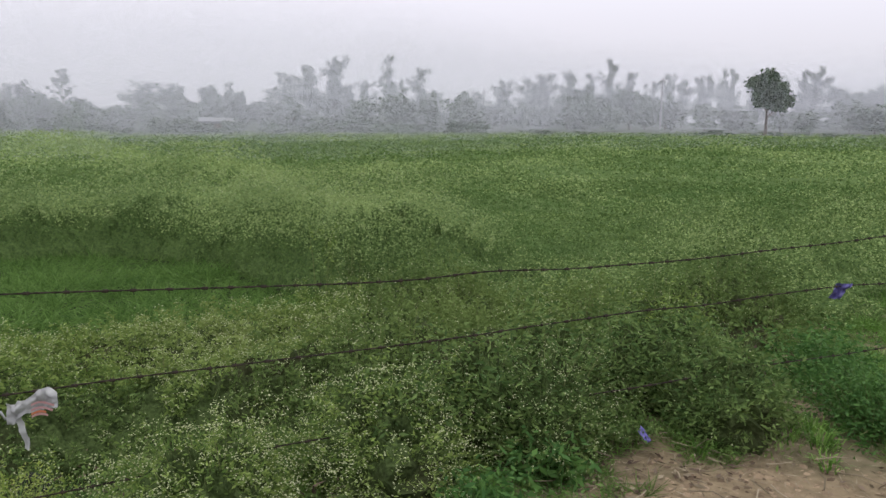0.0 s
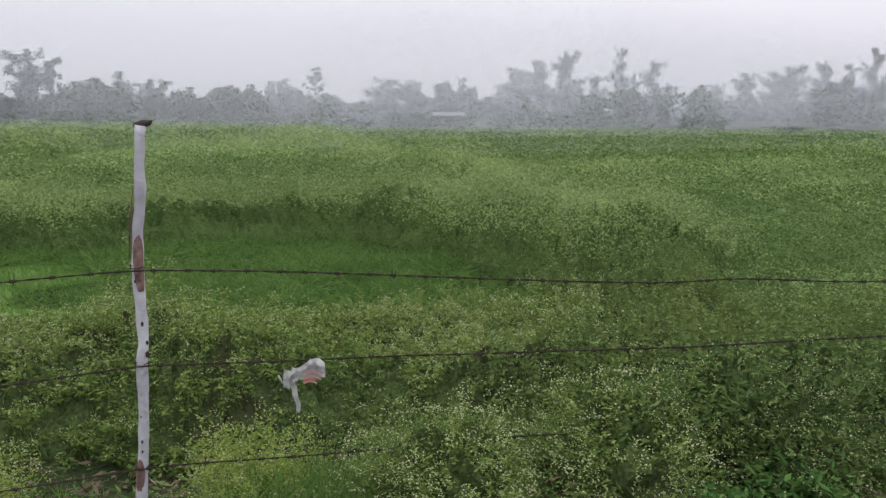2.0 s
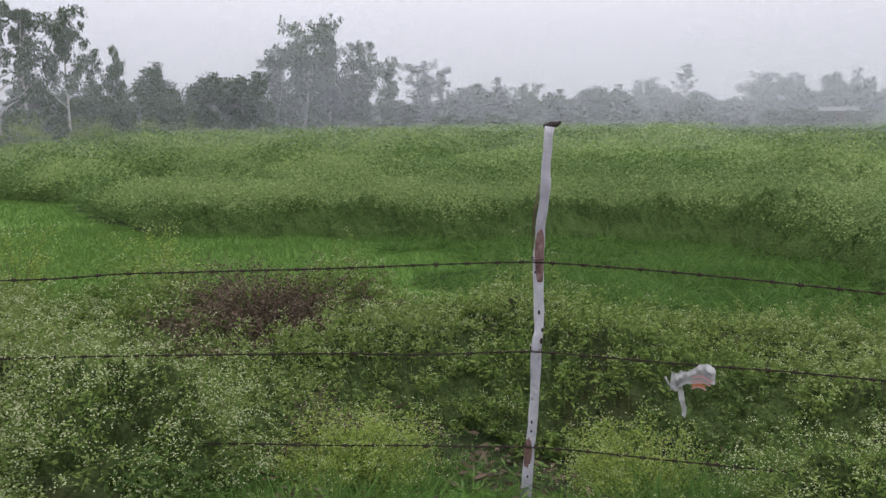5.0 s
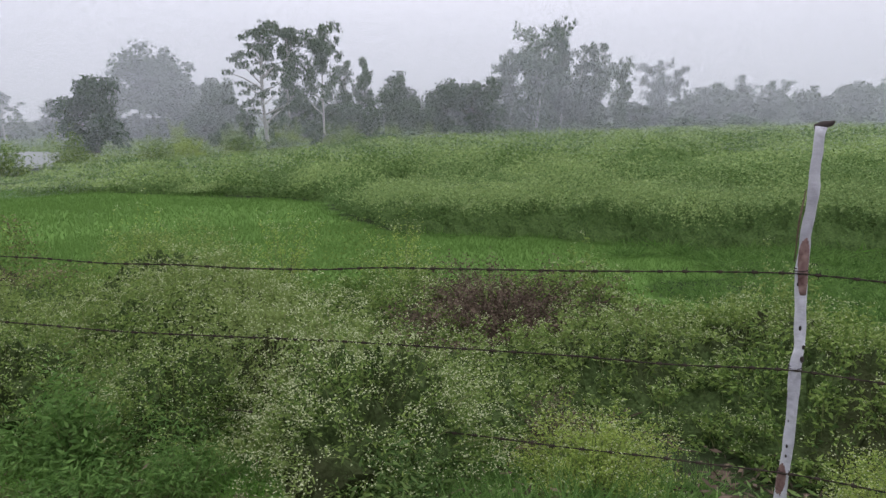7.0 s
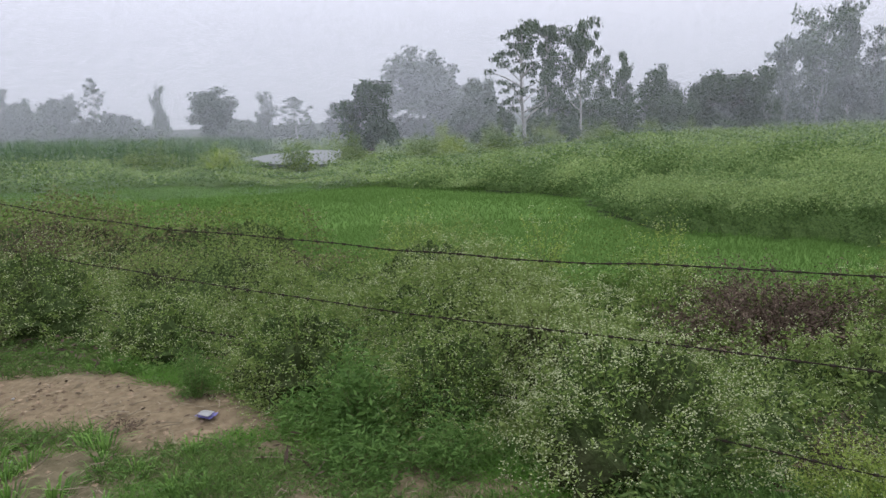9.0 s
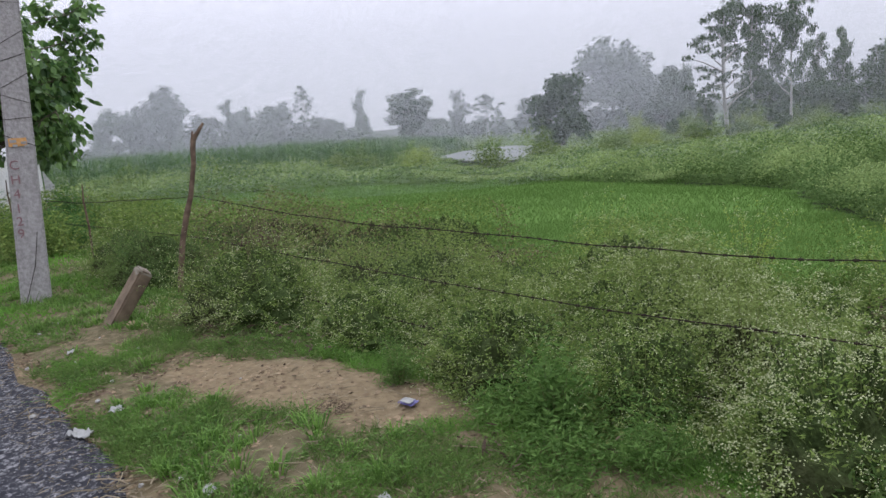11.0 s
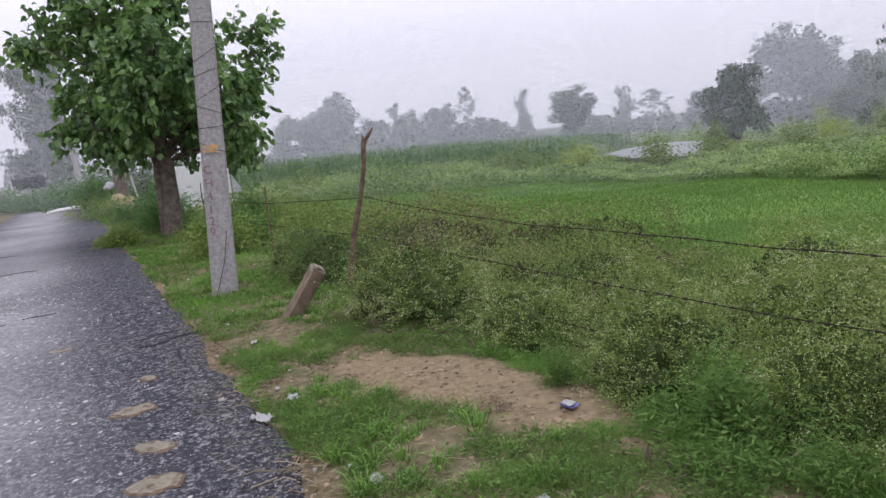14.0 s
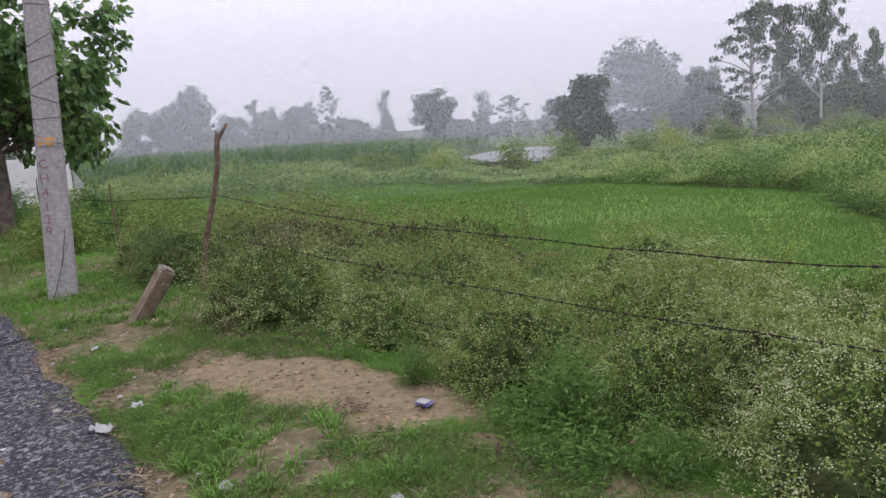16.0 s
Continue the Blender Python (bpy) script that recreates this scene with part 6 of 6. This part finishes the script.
stand(bushy, BUSHY_NORTH, "bushy_tree", "low dense bushy tree in the mist", "tree", "trees along the far field edge", 4, 1.2, tall=1.13)
stand(bushy, BUSHY_WEST, "bushy_tree", "dense bushy tree at the field's edge", "tree", "trees beside the field", 5, 1.25, tall=1.13)
topped = [tree_meshes("topped", 225 + k, 4200, 0.028, M_TREE, M_PALEBARK, "topped") for k in range(2)]
stand(topped, TOPPED, "slender_tree", "thin-stemmed tree with leaf clumps only near its top", "tree", "trees beside the field", 11, 1.2, tall=1.03)
stand(airy, AIRY, "layered_tree", "open tree with flat layered branches", "tree", "trees beside the field", 6, 1.15, tall=1.04)
stand(rounded, ROUND, "round_tree", "broad round-headed tree in the mist", "tree", "trees beside the field", 7, 1.15, tall=1.08)
stand(dark_bushy, [(-43.4, 19.4, 4.35, 4.6)], "round_tree", "dark round-crowned tree beyond the paddy", "tree", "", 8, base=-0.5)
stand(dark_round, [(-79.2, 18.4, 5.8, 6.6)], "round_tree", "dark round tree behind the maize", "tree", "", 9)
lone = [tree_meshes("lobed", 254, 10000, 0.034, M_DARKLEAF, M_BARK, "lone")]
stand(lone, [(80.1, 89.7, 11.4, 10.4)], "lone_tree", "single dark round-crowned tree standing in the open field", "tree", "", 10, base=-0.1)

# the roadside tree with large glossy leaves
rng = np.random.default_rng(250)
road_tree = thing("roadside_tree", -18.2, -5.55, -0.02, "roadside tree with large glossy heart-shaped leaves and twin trunks", "tree")
v, f = tube([(0, 0, -0.1), (0.0, 0.02, 0.25), (0, 0.07, 0.9), (0, 0.09, 1.7), (0, 0.0, 2.4), (0, 0.0, 3.4), (0.05, 0.2, 4.6)], [0.27, 0.21, 0.18, 0.17, 0.14, 0.11, 0.05], 14)
v = v + (noise2(v[:, 0] * 3 + v[:, 1] * 5, v[:, 2], 3.5, 19) - 0.5)[:, None] * 0.07
part("trunk", mesh_of("trunk", v, f, M_BARK, True), road_tree)
v, f = tube([(-0.1, -0.17, -0.1), (-0.1, -0.15, 0.9), (-0.1, -0.14, 1.8), (-0.1, -0.5, 2.8), (0, -1.2, 4.0)], [0.17, 0.14, 0.12, 0.09, 0.05], 12)
part("second_trunk", mesh_of("second_trunk", v, f, M_BARK, True), road_tree)
nb = 62
hang = np.stack([rng.uniform(-0.6, 0.9, 14), rng.uniform(1.55, 2.4, 14), np.linspace(1.75, 3.7, 14)], 1)
d = unit(rng.normal(size=(nb, 3)))
cen = d * (2.5, 2.75, 2.2) * (rng.random((nb, 1)) ** 0.40) + (0, 0.35, 4.1)
cen[:, 2] = np.maximum(cen[:, 2], rng.uniform(1.9, 2.5, nb) + 0.30 * np.abs(cen[:, 1]) * (cen[:, 1] < 0))
cen[:, 2] = np.where((cen[:, 1] > -0.6) & (cen[:, 1] < 1.5), np.maximum(cen[:, 2], 2.75), cen[:, 2])
cen = np.concatenate([cen, hang])
limbs, spots, ways = [], [], []
for k, c in enumerate(cen):
    root = np.array([0, 0.02, min(max(c[2] - 1.0, 1.7), 3.6)])
    mid = (root + c) / 2 + rng.normal(size=3) * 0.12 + (0, 0, 0.15)
    limbs.append(tube([root, mid, c], [0.032, 0.020, 0.008], 6, False))
    # leafy twigs spring from every limb and droop at their ends
    for j in range(13 if k < nb else 7):
        way = unit(rng.normal(size=(1, 3)) + (c - (0, 0.3, 3.8))[None] * 0.35)[0]
        reach = rng.uniform(0.35, 0.85) if k < nb else rng.uniform(0.2, 0.45)
        start = c + (mid - c) * rng.uniform(0, 0.45)
        end = start + way * reach - (0, 0, 0.25 * reach)
        limbs.append(tube([start, (start + end) / 2 + (0, 0, 0.08 * reach), end], [0.008, 0.006, 0.003], 4, False))
        m = int(13 * reach / 0.6) + 3
        g = np.linspace(0.25, 1.05, m)[:, None]
        spots.append(start + (end - start) * g + rng.normal(size=(m, 3)) * 0.085 - (0, 0, 0.05))
        ways.append(np.repeat(way[None], m, 0))
v, f = joined(limbs)
tagged(part("limb_tangle", mesh_of("limb_tangle", v, f, M_BARK, True), road_tree), kind="stuff")
spots, ways = np.concatenate(spots), np.concatenate(ways)
m = len(spots)
tipway = unit(ways * 0.6 + rng.normal(size=(m, 3)) * 0.55 + (0, 0, -0.75))
side = unit(np.cross(tipway, rng.normal(size=(m, 3)) + (0, 0, 0.4)))
face = np.cross(side, tipway)
lg, wd = rng.uniform(0.12, 0.22, (m, 1)), rng.uniform(0.11, 0.18, (m, 1))
fold = 0.16 * wd * face
v = np.stack([spots, spots + tipway * lg * 0.08 + side * wd * 0.36 + fold, spots + tipway * lg * 0.42 + side * wd * 0.5 + fold, spots + tipway * lg * 1.02,
              spots + tipway * lg * 0.42 - side * wd * 0.5 + fold, spots + tipway * lg * 0.08 - side * wd * 0.36 + fold, spots + tipway * lg * 0.4], 1).reshape(-1, 3)
o = 7 * np.arange(m)[:, None]
part("crown", mesh_of("crown", v, [np.concatenate([o + [0, 1, 2, 6], o + [0, 6, 4, 5]]), np.concatenate([o + [6, 2, 3], o + [6, 3, 4]])], M_PEEPAL), road_tree)

# ---------------------------------------------------------------- shrubs in the middle distance
SHRUBS = [(-41.5, 24.0, 2.8, 1.9, 0), (-43.5, 28.5, 3.0, 2.1, 0), (-45.0, 33.5, 3.0, 2.0, 1), (-43.0, 36.5, 3.2, 1.9, 0), (-47.5, 36.5, 3.4, 2.6, 0), (-47.0, 41.5, 3.4, 2.3, 0), (-49.0, 48.0, 3.8, 2.4, 0), (-49.0, 53.0, 3.8, 2.3, 0), (-46.5, 30.5, 2.6, 2.4, 0), (-33.8, 8.0, 1.8, 1.6, 1), (-31.9, 10.8, 2.1, 1.5, 0), (-34.8, 14.4, 2.4, 1.8, 0), (-48.0, 27.1, 2.1, 2.6, 1), (-37.8, 5.6, 3.2, 1.8, 0), (-38.4, -1.2, 1.2, 1.4, 1), (-36.0, 19.0, 2.6, 1.6, 0), (-39.0, 26.0, 3, 1.7, 0), (-42.0, 31.0, 3.4, 1.9, 0), (-40.0, 35.0, 3.2, 1.7, 0), (-44.0, 39.0, 3.4, 1.8, 0), (-46.0, 45.0, 3.6, 2.0, 0), (-31.2, -3.8, 2.2, 1.3, 0), (-38.0, 22.0, 2.2, 1.5, 1)]
for k, (x, y, w, h, yellow) in enumerate(SHRUBS):
    bush("shrub", x, y, w, h, "yellow-green leafy shrub beyond the paddy" if yellow else "green leafy shrub beyond the paddy", M_YGREEN if yellow else M_WEED, 0.0, 0.12, 1900, 260 + k, "shrub", "shrubs beyond the paddy", slim=0.45)
UNDER = [(-13.2, -3.2, 1.8, 0.9), (-15.2, -3.2, 1.6, 0.9), (-16.9, -6.3, 1.1, 0.45), (-19.6, -6.2, 2.0, 1.1), (-16.4, -4.55, 0.9, 0.40), (-22.5, -7.0, 2.2, 1.2), (-14.5, -2.0, 1.9, 0.95), (-26, -9.3, 2.6, 1.3), (-29, -11.5, 2.4, 1.2), (-20, -4.2, 2.2, 1.1), (-12, -1.2, 1.6, 0.8)]
for k, (x, y, w, h) in enumerate(UNDER):
    bush("shrub", x, y, w, h, "green undergrowth near the roadside tree", M_BROAD if k % 2 else M_WEED, 0.0, 0.075, 3600, 280 + k, "shrub", "undergrowth near the roadside tree")
HEDGE = [(-46, -21, 4.5, 1.5), (-49, -25, 4.5, 1.6), (-53, -29, 5, 1.7), (-43, -18.2, 3.6, 1.6), (-58, -34, 6, 1.8), (-40, -15.6, 3.2, 1.9), (-52, -21, 6, 3.6), (-47, -16, 5, 4.2), (-42, -12.6, 4.5, 3.6), (-37, -10, 4.0, 2.6)]
for k, (x, y, w, h) in enumerate(HEDGE):
    bush("shrub", x, y, w, h, "tall dense green undergrowth at the bend of the road", M_BROAD if h < 2 else M_TREE, 0.0, 0.24, 2200, 300 + k, "shrub", "undergrowth at the road's bend")

# maize field
rng = np.random.default_rng(320)
mx_, my_ = np.meshgrid(np.arange(-78, -36, 0.62), np.arange(-12, 18, 0.5))
mx_, my_ = mx_.ravel() + rng.normal(size=mx_.size) * 0.1, my_.ravel() + rng.normal(size=mx_.size) * 0.1
mk_ = (mx_ < -37 - 0.25 * my_) & (mx_ > -78 + 0.2 * my_) & (pond_basin(mx_, my_, 1.3) < 0.3)
mx_, my_ = mx_[mk_], my_[mk_]
mh = rng.uniform(1.2, 1.7, len(mx_)) * 0.95
root = np.repeat(np.stack([mx_, my_, land(mx_, my_)], 1), 7, 0)
root[:, 2] += np.tile(np.linspace(0, 0.75, 7), len(mx_)) * np.repeat(mh, 7)
v, f = blades(root, np.repeat(mh, 7) * 0.40, 0.07, rng, 0.6)
stalk = np.stack([mx_, my_, land(mx_, my_)], 1)
v2, f2 = blades(np.repeat(stalk, 2, 0), np.repeat(mh, 2) * rng.uniform(1.0, 1.22, 2 * len(mh)), 0.075, rng, 0.05)
v, f = joined([(v, f), (v2, f2)])
tagged(new("maize_field", mesh_of("maize_field", v, f, M_MAIZE)), "standing green maize crop beyond the paddy", "crop", kind="stuff")

# pond and its low bank
a = np.linspace(0, 2 * np.pi, 48, endpoint=False)
edge = 1 + 0.12 * np.sin(3 * a) + 0.06 * np.sin(7 * a + 1)
pv = np.stack([-44.4 - 0.945 * 9.3 * edge * np.cos(a) + 0.326 * 2.9 * edge * np.sin(a), 15.3 + 0.326 * 9.3 * edge * np.cos(a) + 0.945 * 2.9 * edge * np.sin(a), np.full(48, -0.47)], 1)
tagged(new("pond", mesh_of("pond", np.concatenate([pv, pv - (0, 0, 0.3)]), [np.arange(48)[None], np.stack([np.arange(48), 48 + np.arange(48), 48 + (np.arange(48) + 1) % 48, (np.arange(48) + 1) % 48], 1)], M_WATER)), "small still grey pond beyond the paddy", "pond", kind="structure")

# ---------------------------------------------------------------- things near the road's bend
wall = thing("white_wall", -30, -7.7, -0.1, "short white plastered wall behind the roadside tree", "wall", turn=12)
part("panel", from_bm("panel", box(-0.1, -1.05, 0, 0.1, 1.0, 1.72, 0.02), M_WALL), wall)
part("capped_end", from_bm("capped_end", box(-0.13, -0.1, 1.72, 0.13, 1.0, 1.80, 0.02), M_WALL), wall)
bm = bmesh.new()
for x_, y_, z_ in ((-0.05, 1.05, 0), (-0.05, 1.75, -0.2), (-0.05, 1.05, 1.2), (0.3, 1.05, 0), (0.3, 1.85, -0.2), (0.1, 1.05, 1.2)):
    bm.verts.new((x_, y_, z_))
bmesh.ops.convex_hull(bm, input=bm.verts[:])
part("sloping_sheet", from_bm("sloping_sheet", bm, M_PLASTIC), wall, "white sheet leaning against the wall")

heap = thing("straw_heap", -31, -11.3, -0.1, "low brown heap of straw and earth by the road", "heap")
bm = bmesh.new()
bmesh.ops.create_icosphere(bm, subdivisions=4, radius=1.0)
for vtx in bm.verts:
    vtx.co *= 1 + 0.25 * noise.noise(vtx.co * 2.2)
    vtx.co = Vector((vtx.co.x * 0.9, vtx.co.y * 0.85, max(vtx.co.z, -0.1) * 0.85))
part("mound", from_bm("mound", bm, M_HAY), heap)

stone_post = thing("stone_post", -33.5, -12.05, -0.1, "thick old concrete post with cloth caught on it", "post")
part("shaft", from_bm("shaft", box(-0.22, -0.24, 0, 0.22, 0.24, 2.35, 0.05), M_BARK), stone_post)
bm = bmesh.new()
bmesh.ops.create_icosphere(bm, subdivisions=3, radius=0.22)
for vtx in bm.verts:
    vtx.co *= 1 + 0.5 * noise.noise(vtx.co * 5)
    vtx.co.y -= 0.45
    vtx.co.x += 0.2
    vtx.co.z = vtx.co.z * 0.8 + 1.25
part("cloth", from_bm("cloth", bm, M_PLASTIC), stone_post, "pale crumpled cloth")
stick = thing("leaning_stick", -30.5, -10.2, -0.1, "thin pale crooked stick leaning beside the heap", "stick")
v, f = tube([(0, 0, 0), (0, -0.25, 0.8), (-0.1, -0.4, 1.5), (-0.1, -0.62, 2.4)], [0.05, 0.045, 0.04, 0.03], 7)
part("shaft", mesh_of("shaft", v, f, M_PALEBARK, True), stick)
far_pole = thing("utility_pole", -50, -20.4, -0.1, "far leaning grey concrete utility pole", "utility pole", "far utility poles")
v, f = tube([(0, 0, 0), (0, -0.15, 2.5), (0, -0.5, 7.5)], [0.19, 0.17, 0.12], 4)
part("shaft", mesh_of("shaft", v, f, M_CONCRETE), far_pole)
shelter = thing("tarpaulin_shelter", -56, -26.4, 0.6, "dark tarpaulin spread over short poles beside the road", "shelter", turn=25)
X, Y, Z, q, rng = crumpled(16, 10, 2.3, 1.6, 331, 0.25)
part("tarpaulin", mesh_of("tarpaulin", np.stack([Y + 0.8, X, 1.75 + Z - 0.25 * X * X * 0.2 - 0.5 * (Y + 0.8) ** 2], -1).reshape(-1, 3), q, M_TARP, True), shelter)
X2, Y2, Z2, q2, rng = crumpled(16, 8, 2.2, 0.8, 333, 0.2)
part("side_sheet", mesh_of("side_sheet", np.stack([0.8 + Z2, X2, 1.55 + Y2 - 0.1 * X2 * X2 * 0.2], -1).reshape(-1, 3), q2, M_TARP, True), shelter)
for x_, y_ in ((0.75, -1.0), (0.75, 1.0), (-0.7, -1.0), (-0.7, 1.0)):
    v, f = tube([(x_, y_, -0.7), (x_, y_, 1.7)], [0.06, 0.05], 6)
    part("pole", mesh_of("pole", v, f, M_PALEBARK), shelter)
sack = thing("white_sack", -40.6, -17.3, 0.02, "long white empty sack lying on the road's edge", "sack", turn=-60)
v, f = tube([(-1.15, 0, 0.16), (-0.9, 0, 0.10), (-0.3, 0.05, 0.13), (0.3, 0, 0.12), (0.8, 0.06, 0.09), (1.2, 0, 0.06)], [0.10, 0.11, 0.17, 0.16, 0.13, 0.05], 10)
v = v * (1, 1.6, 0.8)
part("cloth", mesh_of("cloth", v, f, M_WALL, True), sack)

# ---------------------------------------------------------------- far things in the mist
def concrete_pole(x, y, h, label):
    p = thing("utility_pole", x, y, -0.2, label, "utility pole", "far utility poles")
    v, f = tube([(0, 0, 0), (0, 0, h)], [0.28, 0.2], 6)
    part("shaft", mesh_of("shaft", v, f, M_CONCRETE), p)
    part("crossarm", from_bm("crossarm", box(-0.9, -0.08, h - 0.9, 0.9, 0.08, h - 0.75, 0.01), M_DARKCON), p)
    for k in (-0.8, 0.8, 0.0):
        v, f = tube([(k, 0, h - 0.78), (k, 0, h - 0.5 + (0.6 if k == 0 else 0))], [0.07, 0.05], 6)
        part("insulator", mesh_of("insulator", v, f, M_PLASTIC), p)


concrete_pole(122, 176, 13.0, "far concrete utility pole with a crossarm")
concrete_pole(92, 228, 10.5, "far concrete utility pole in the mist")
house = thing("farm_shed", 6.5, 138, float(land(6.5, 138)) + 0.3, "low pale farm shed with a sheet roof among the trees", "shed")
part("wall", from_bm("wall", box(-2.6, -2, 0, 2.6, 2, 2.0, 0.02), M_TIN), house)
bm = box(-3.0, -2.5, 2.0, 3.0, 2.5, 2.15, 0.02)
for vtx in bm.verts:
    vtx.co.z += (vtx.co.y + 2.5) * 0.12
part("roof", from_bm("roof", bm, M_TIN), house)
part("door", from_bm("door", box(-0.6, -2.04, 0, 0.5, -1.99, 1.8, 0.01), M_DARKCON), house)

# thickets that close the field below the trees
rng = np.random.default_rng(350)
for k, az in enumerate(np.arange(-60, 108, 1.5)):
    edge = float(np.interp(az, FALL_AZ, EDGE_FAR)) if az < 58 else 88.0
    rows = ((1.04, 0.012, 0.014), (1.28, 0.034, 0.026)) if -22 < az < 58 else ((1.04, 0.004, 0.006), (1.9, 0.026, 0.022)) if az < 0 else ((1.08, 0.018, 0.02),) if az < 84 else ((1.02, 0.022, 0.014), (1.2, 0.030, 0.022))
    for deep, low_h, more_h in rows:
        r = edge * deep * rng.uniform(0.97, 1.05)
        b = radians(az + rng.uniform(-0.8, 0.8))
        x, y = -r * math.sin(b), r * math.cos(b)
        w = r * radians(1.5) * rng.uniform(1.3, 2.6)
        h = r * (low_h + more_h * rng.random())
        trunk, crown = scrub[int(rng.integers(0, 4))]
        t = tagged(new("thicket"), "low grey-green thicket at the field's far edge", "thicket", "thickets along the field's edge")
        foot = float(land(x, y)) - 0.25
        t.matrix_world = pose(x, y, foot, 0, 0, rng.uniform(0, 360)) @ Matrix.Diagonal((w, w, h + 0.25, 1))
        part("trunk", trunk, t)
        part("crown", crown, t)

# ---------------------------------------------------------------- morning mist: fine level threads of droplets, thinning upwards
M_MIST = mat("mist_droplets", (0.735, 0.745, 0.805), (0.785, 0.795, 0.855), scale=0.05, rough=1.0, spec=0.0, translucent=0.3)


mist_n, mist_l = M_MIST.node_tree.nodes, M_MIST.node_tree.links
mist_out = mist_n["Material Output"].inputs["Surface"]
mist_thin, mist_mix = mist_n.new("ShaderNodeBsdfTransparent"), mist_n.new("ShaderNodeMixShader")
mist_mix.inputs[0].default_value = 0.5
mist_l.new(mist_thin.outputs[0], mist_mix.inputs[1])
mist_l.new(mist_out.links[0].from_socket, mist_mix.inputs[2])
mist_l.new(mist_mix.outputs[0], mist_out)


def mist_layer(r, dense, top, pitch, seed):
    """Uneven threads on an arc of radius r; `dense` is the share that they cover low down, none is left at height `top`."""
    rng = np.random.default_rng(seed)
    deg = np.arange(-66, 134.1, 12.5)
    a = np.radians(deg)
    r = r * np.interp(deg, [-66, -36, -12, 45, 65, 132], [2.0, 2.0, 1.0, 1.0, 0.78, 0.78])
    floor = land(-r * np.sin(a), r * np.cos(a))
    zs = np.arange(0.0, top, pitch)
    k = len(a)
    z = zs[:, None] + rng.uniform(-0.5, 0.5, (len(zs), k)) * pitch
    more = np.interp(deg, [-20, 0, 25, 45, 65, 98, 108, 132], [1.0, 0.90, 0.86, 0.92, 0.95, 1.0, 0.9, 0.9])
    thick = pitch * dense * (np.interp(zs, [0, 0.12 * top, 0.32 * top], [0.56, 0.72, 1.0]) * (1 - step(0.45 * top, top, zs)))[:, None] * more[None]
    lo = np.stack([np.broadcast_to(-r * np.sin(a), z.shape), np.broadcast_to(r * np.cos(a), z.shape), floor[None] + z], -1)
    out = np.stack([-np.sin(a), np.cos(a), np.ones(k)], 1)
    hi = lo + out[None] * thick[..., None]
    v = np.concatenate([lo.reshape(-1, 3), hi.reshape(-1, 3)])
    i, j = np.meshgrid(np.arange(len(zs)), np.arange(k - 1), indexing="ij")
    p = (i * k + j).ravel()
    q = np.stack([p, p + 1, p + 1 + len(zs) * k, p + len(zs) * k], 1)
    tagged(new("mist", mesh_of("mist", v, q, M_MIST, True)), "thin bank of pale morning mist over the field", "mist", kind="stuff")


mist_layer(27, 0.12, 4.0, 0.0045, 360)
mist_layer(56, 0.26, 13.0, 0.006, 361)
mist_layer(84, 0.38, 18.0, 0.0085, 362)
mist_layer(110, 0.40, 23.0, 0.0115, 363)
mist_layer(150, 0.50, 32.0, 0.016, 364)
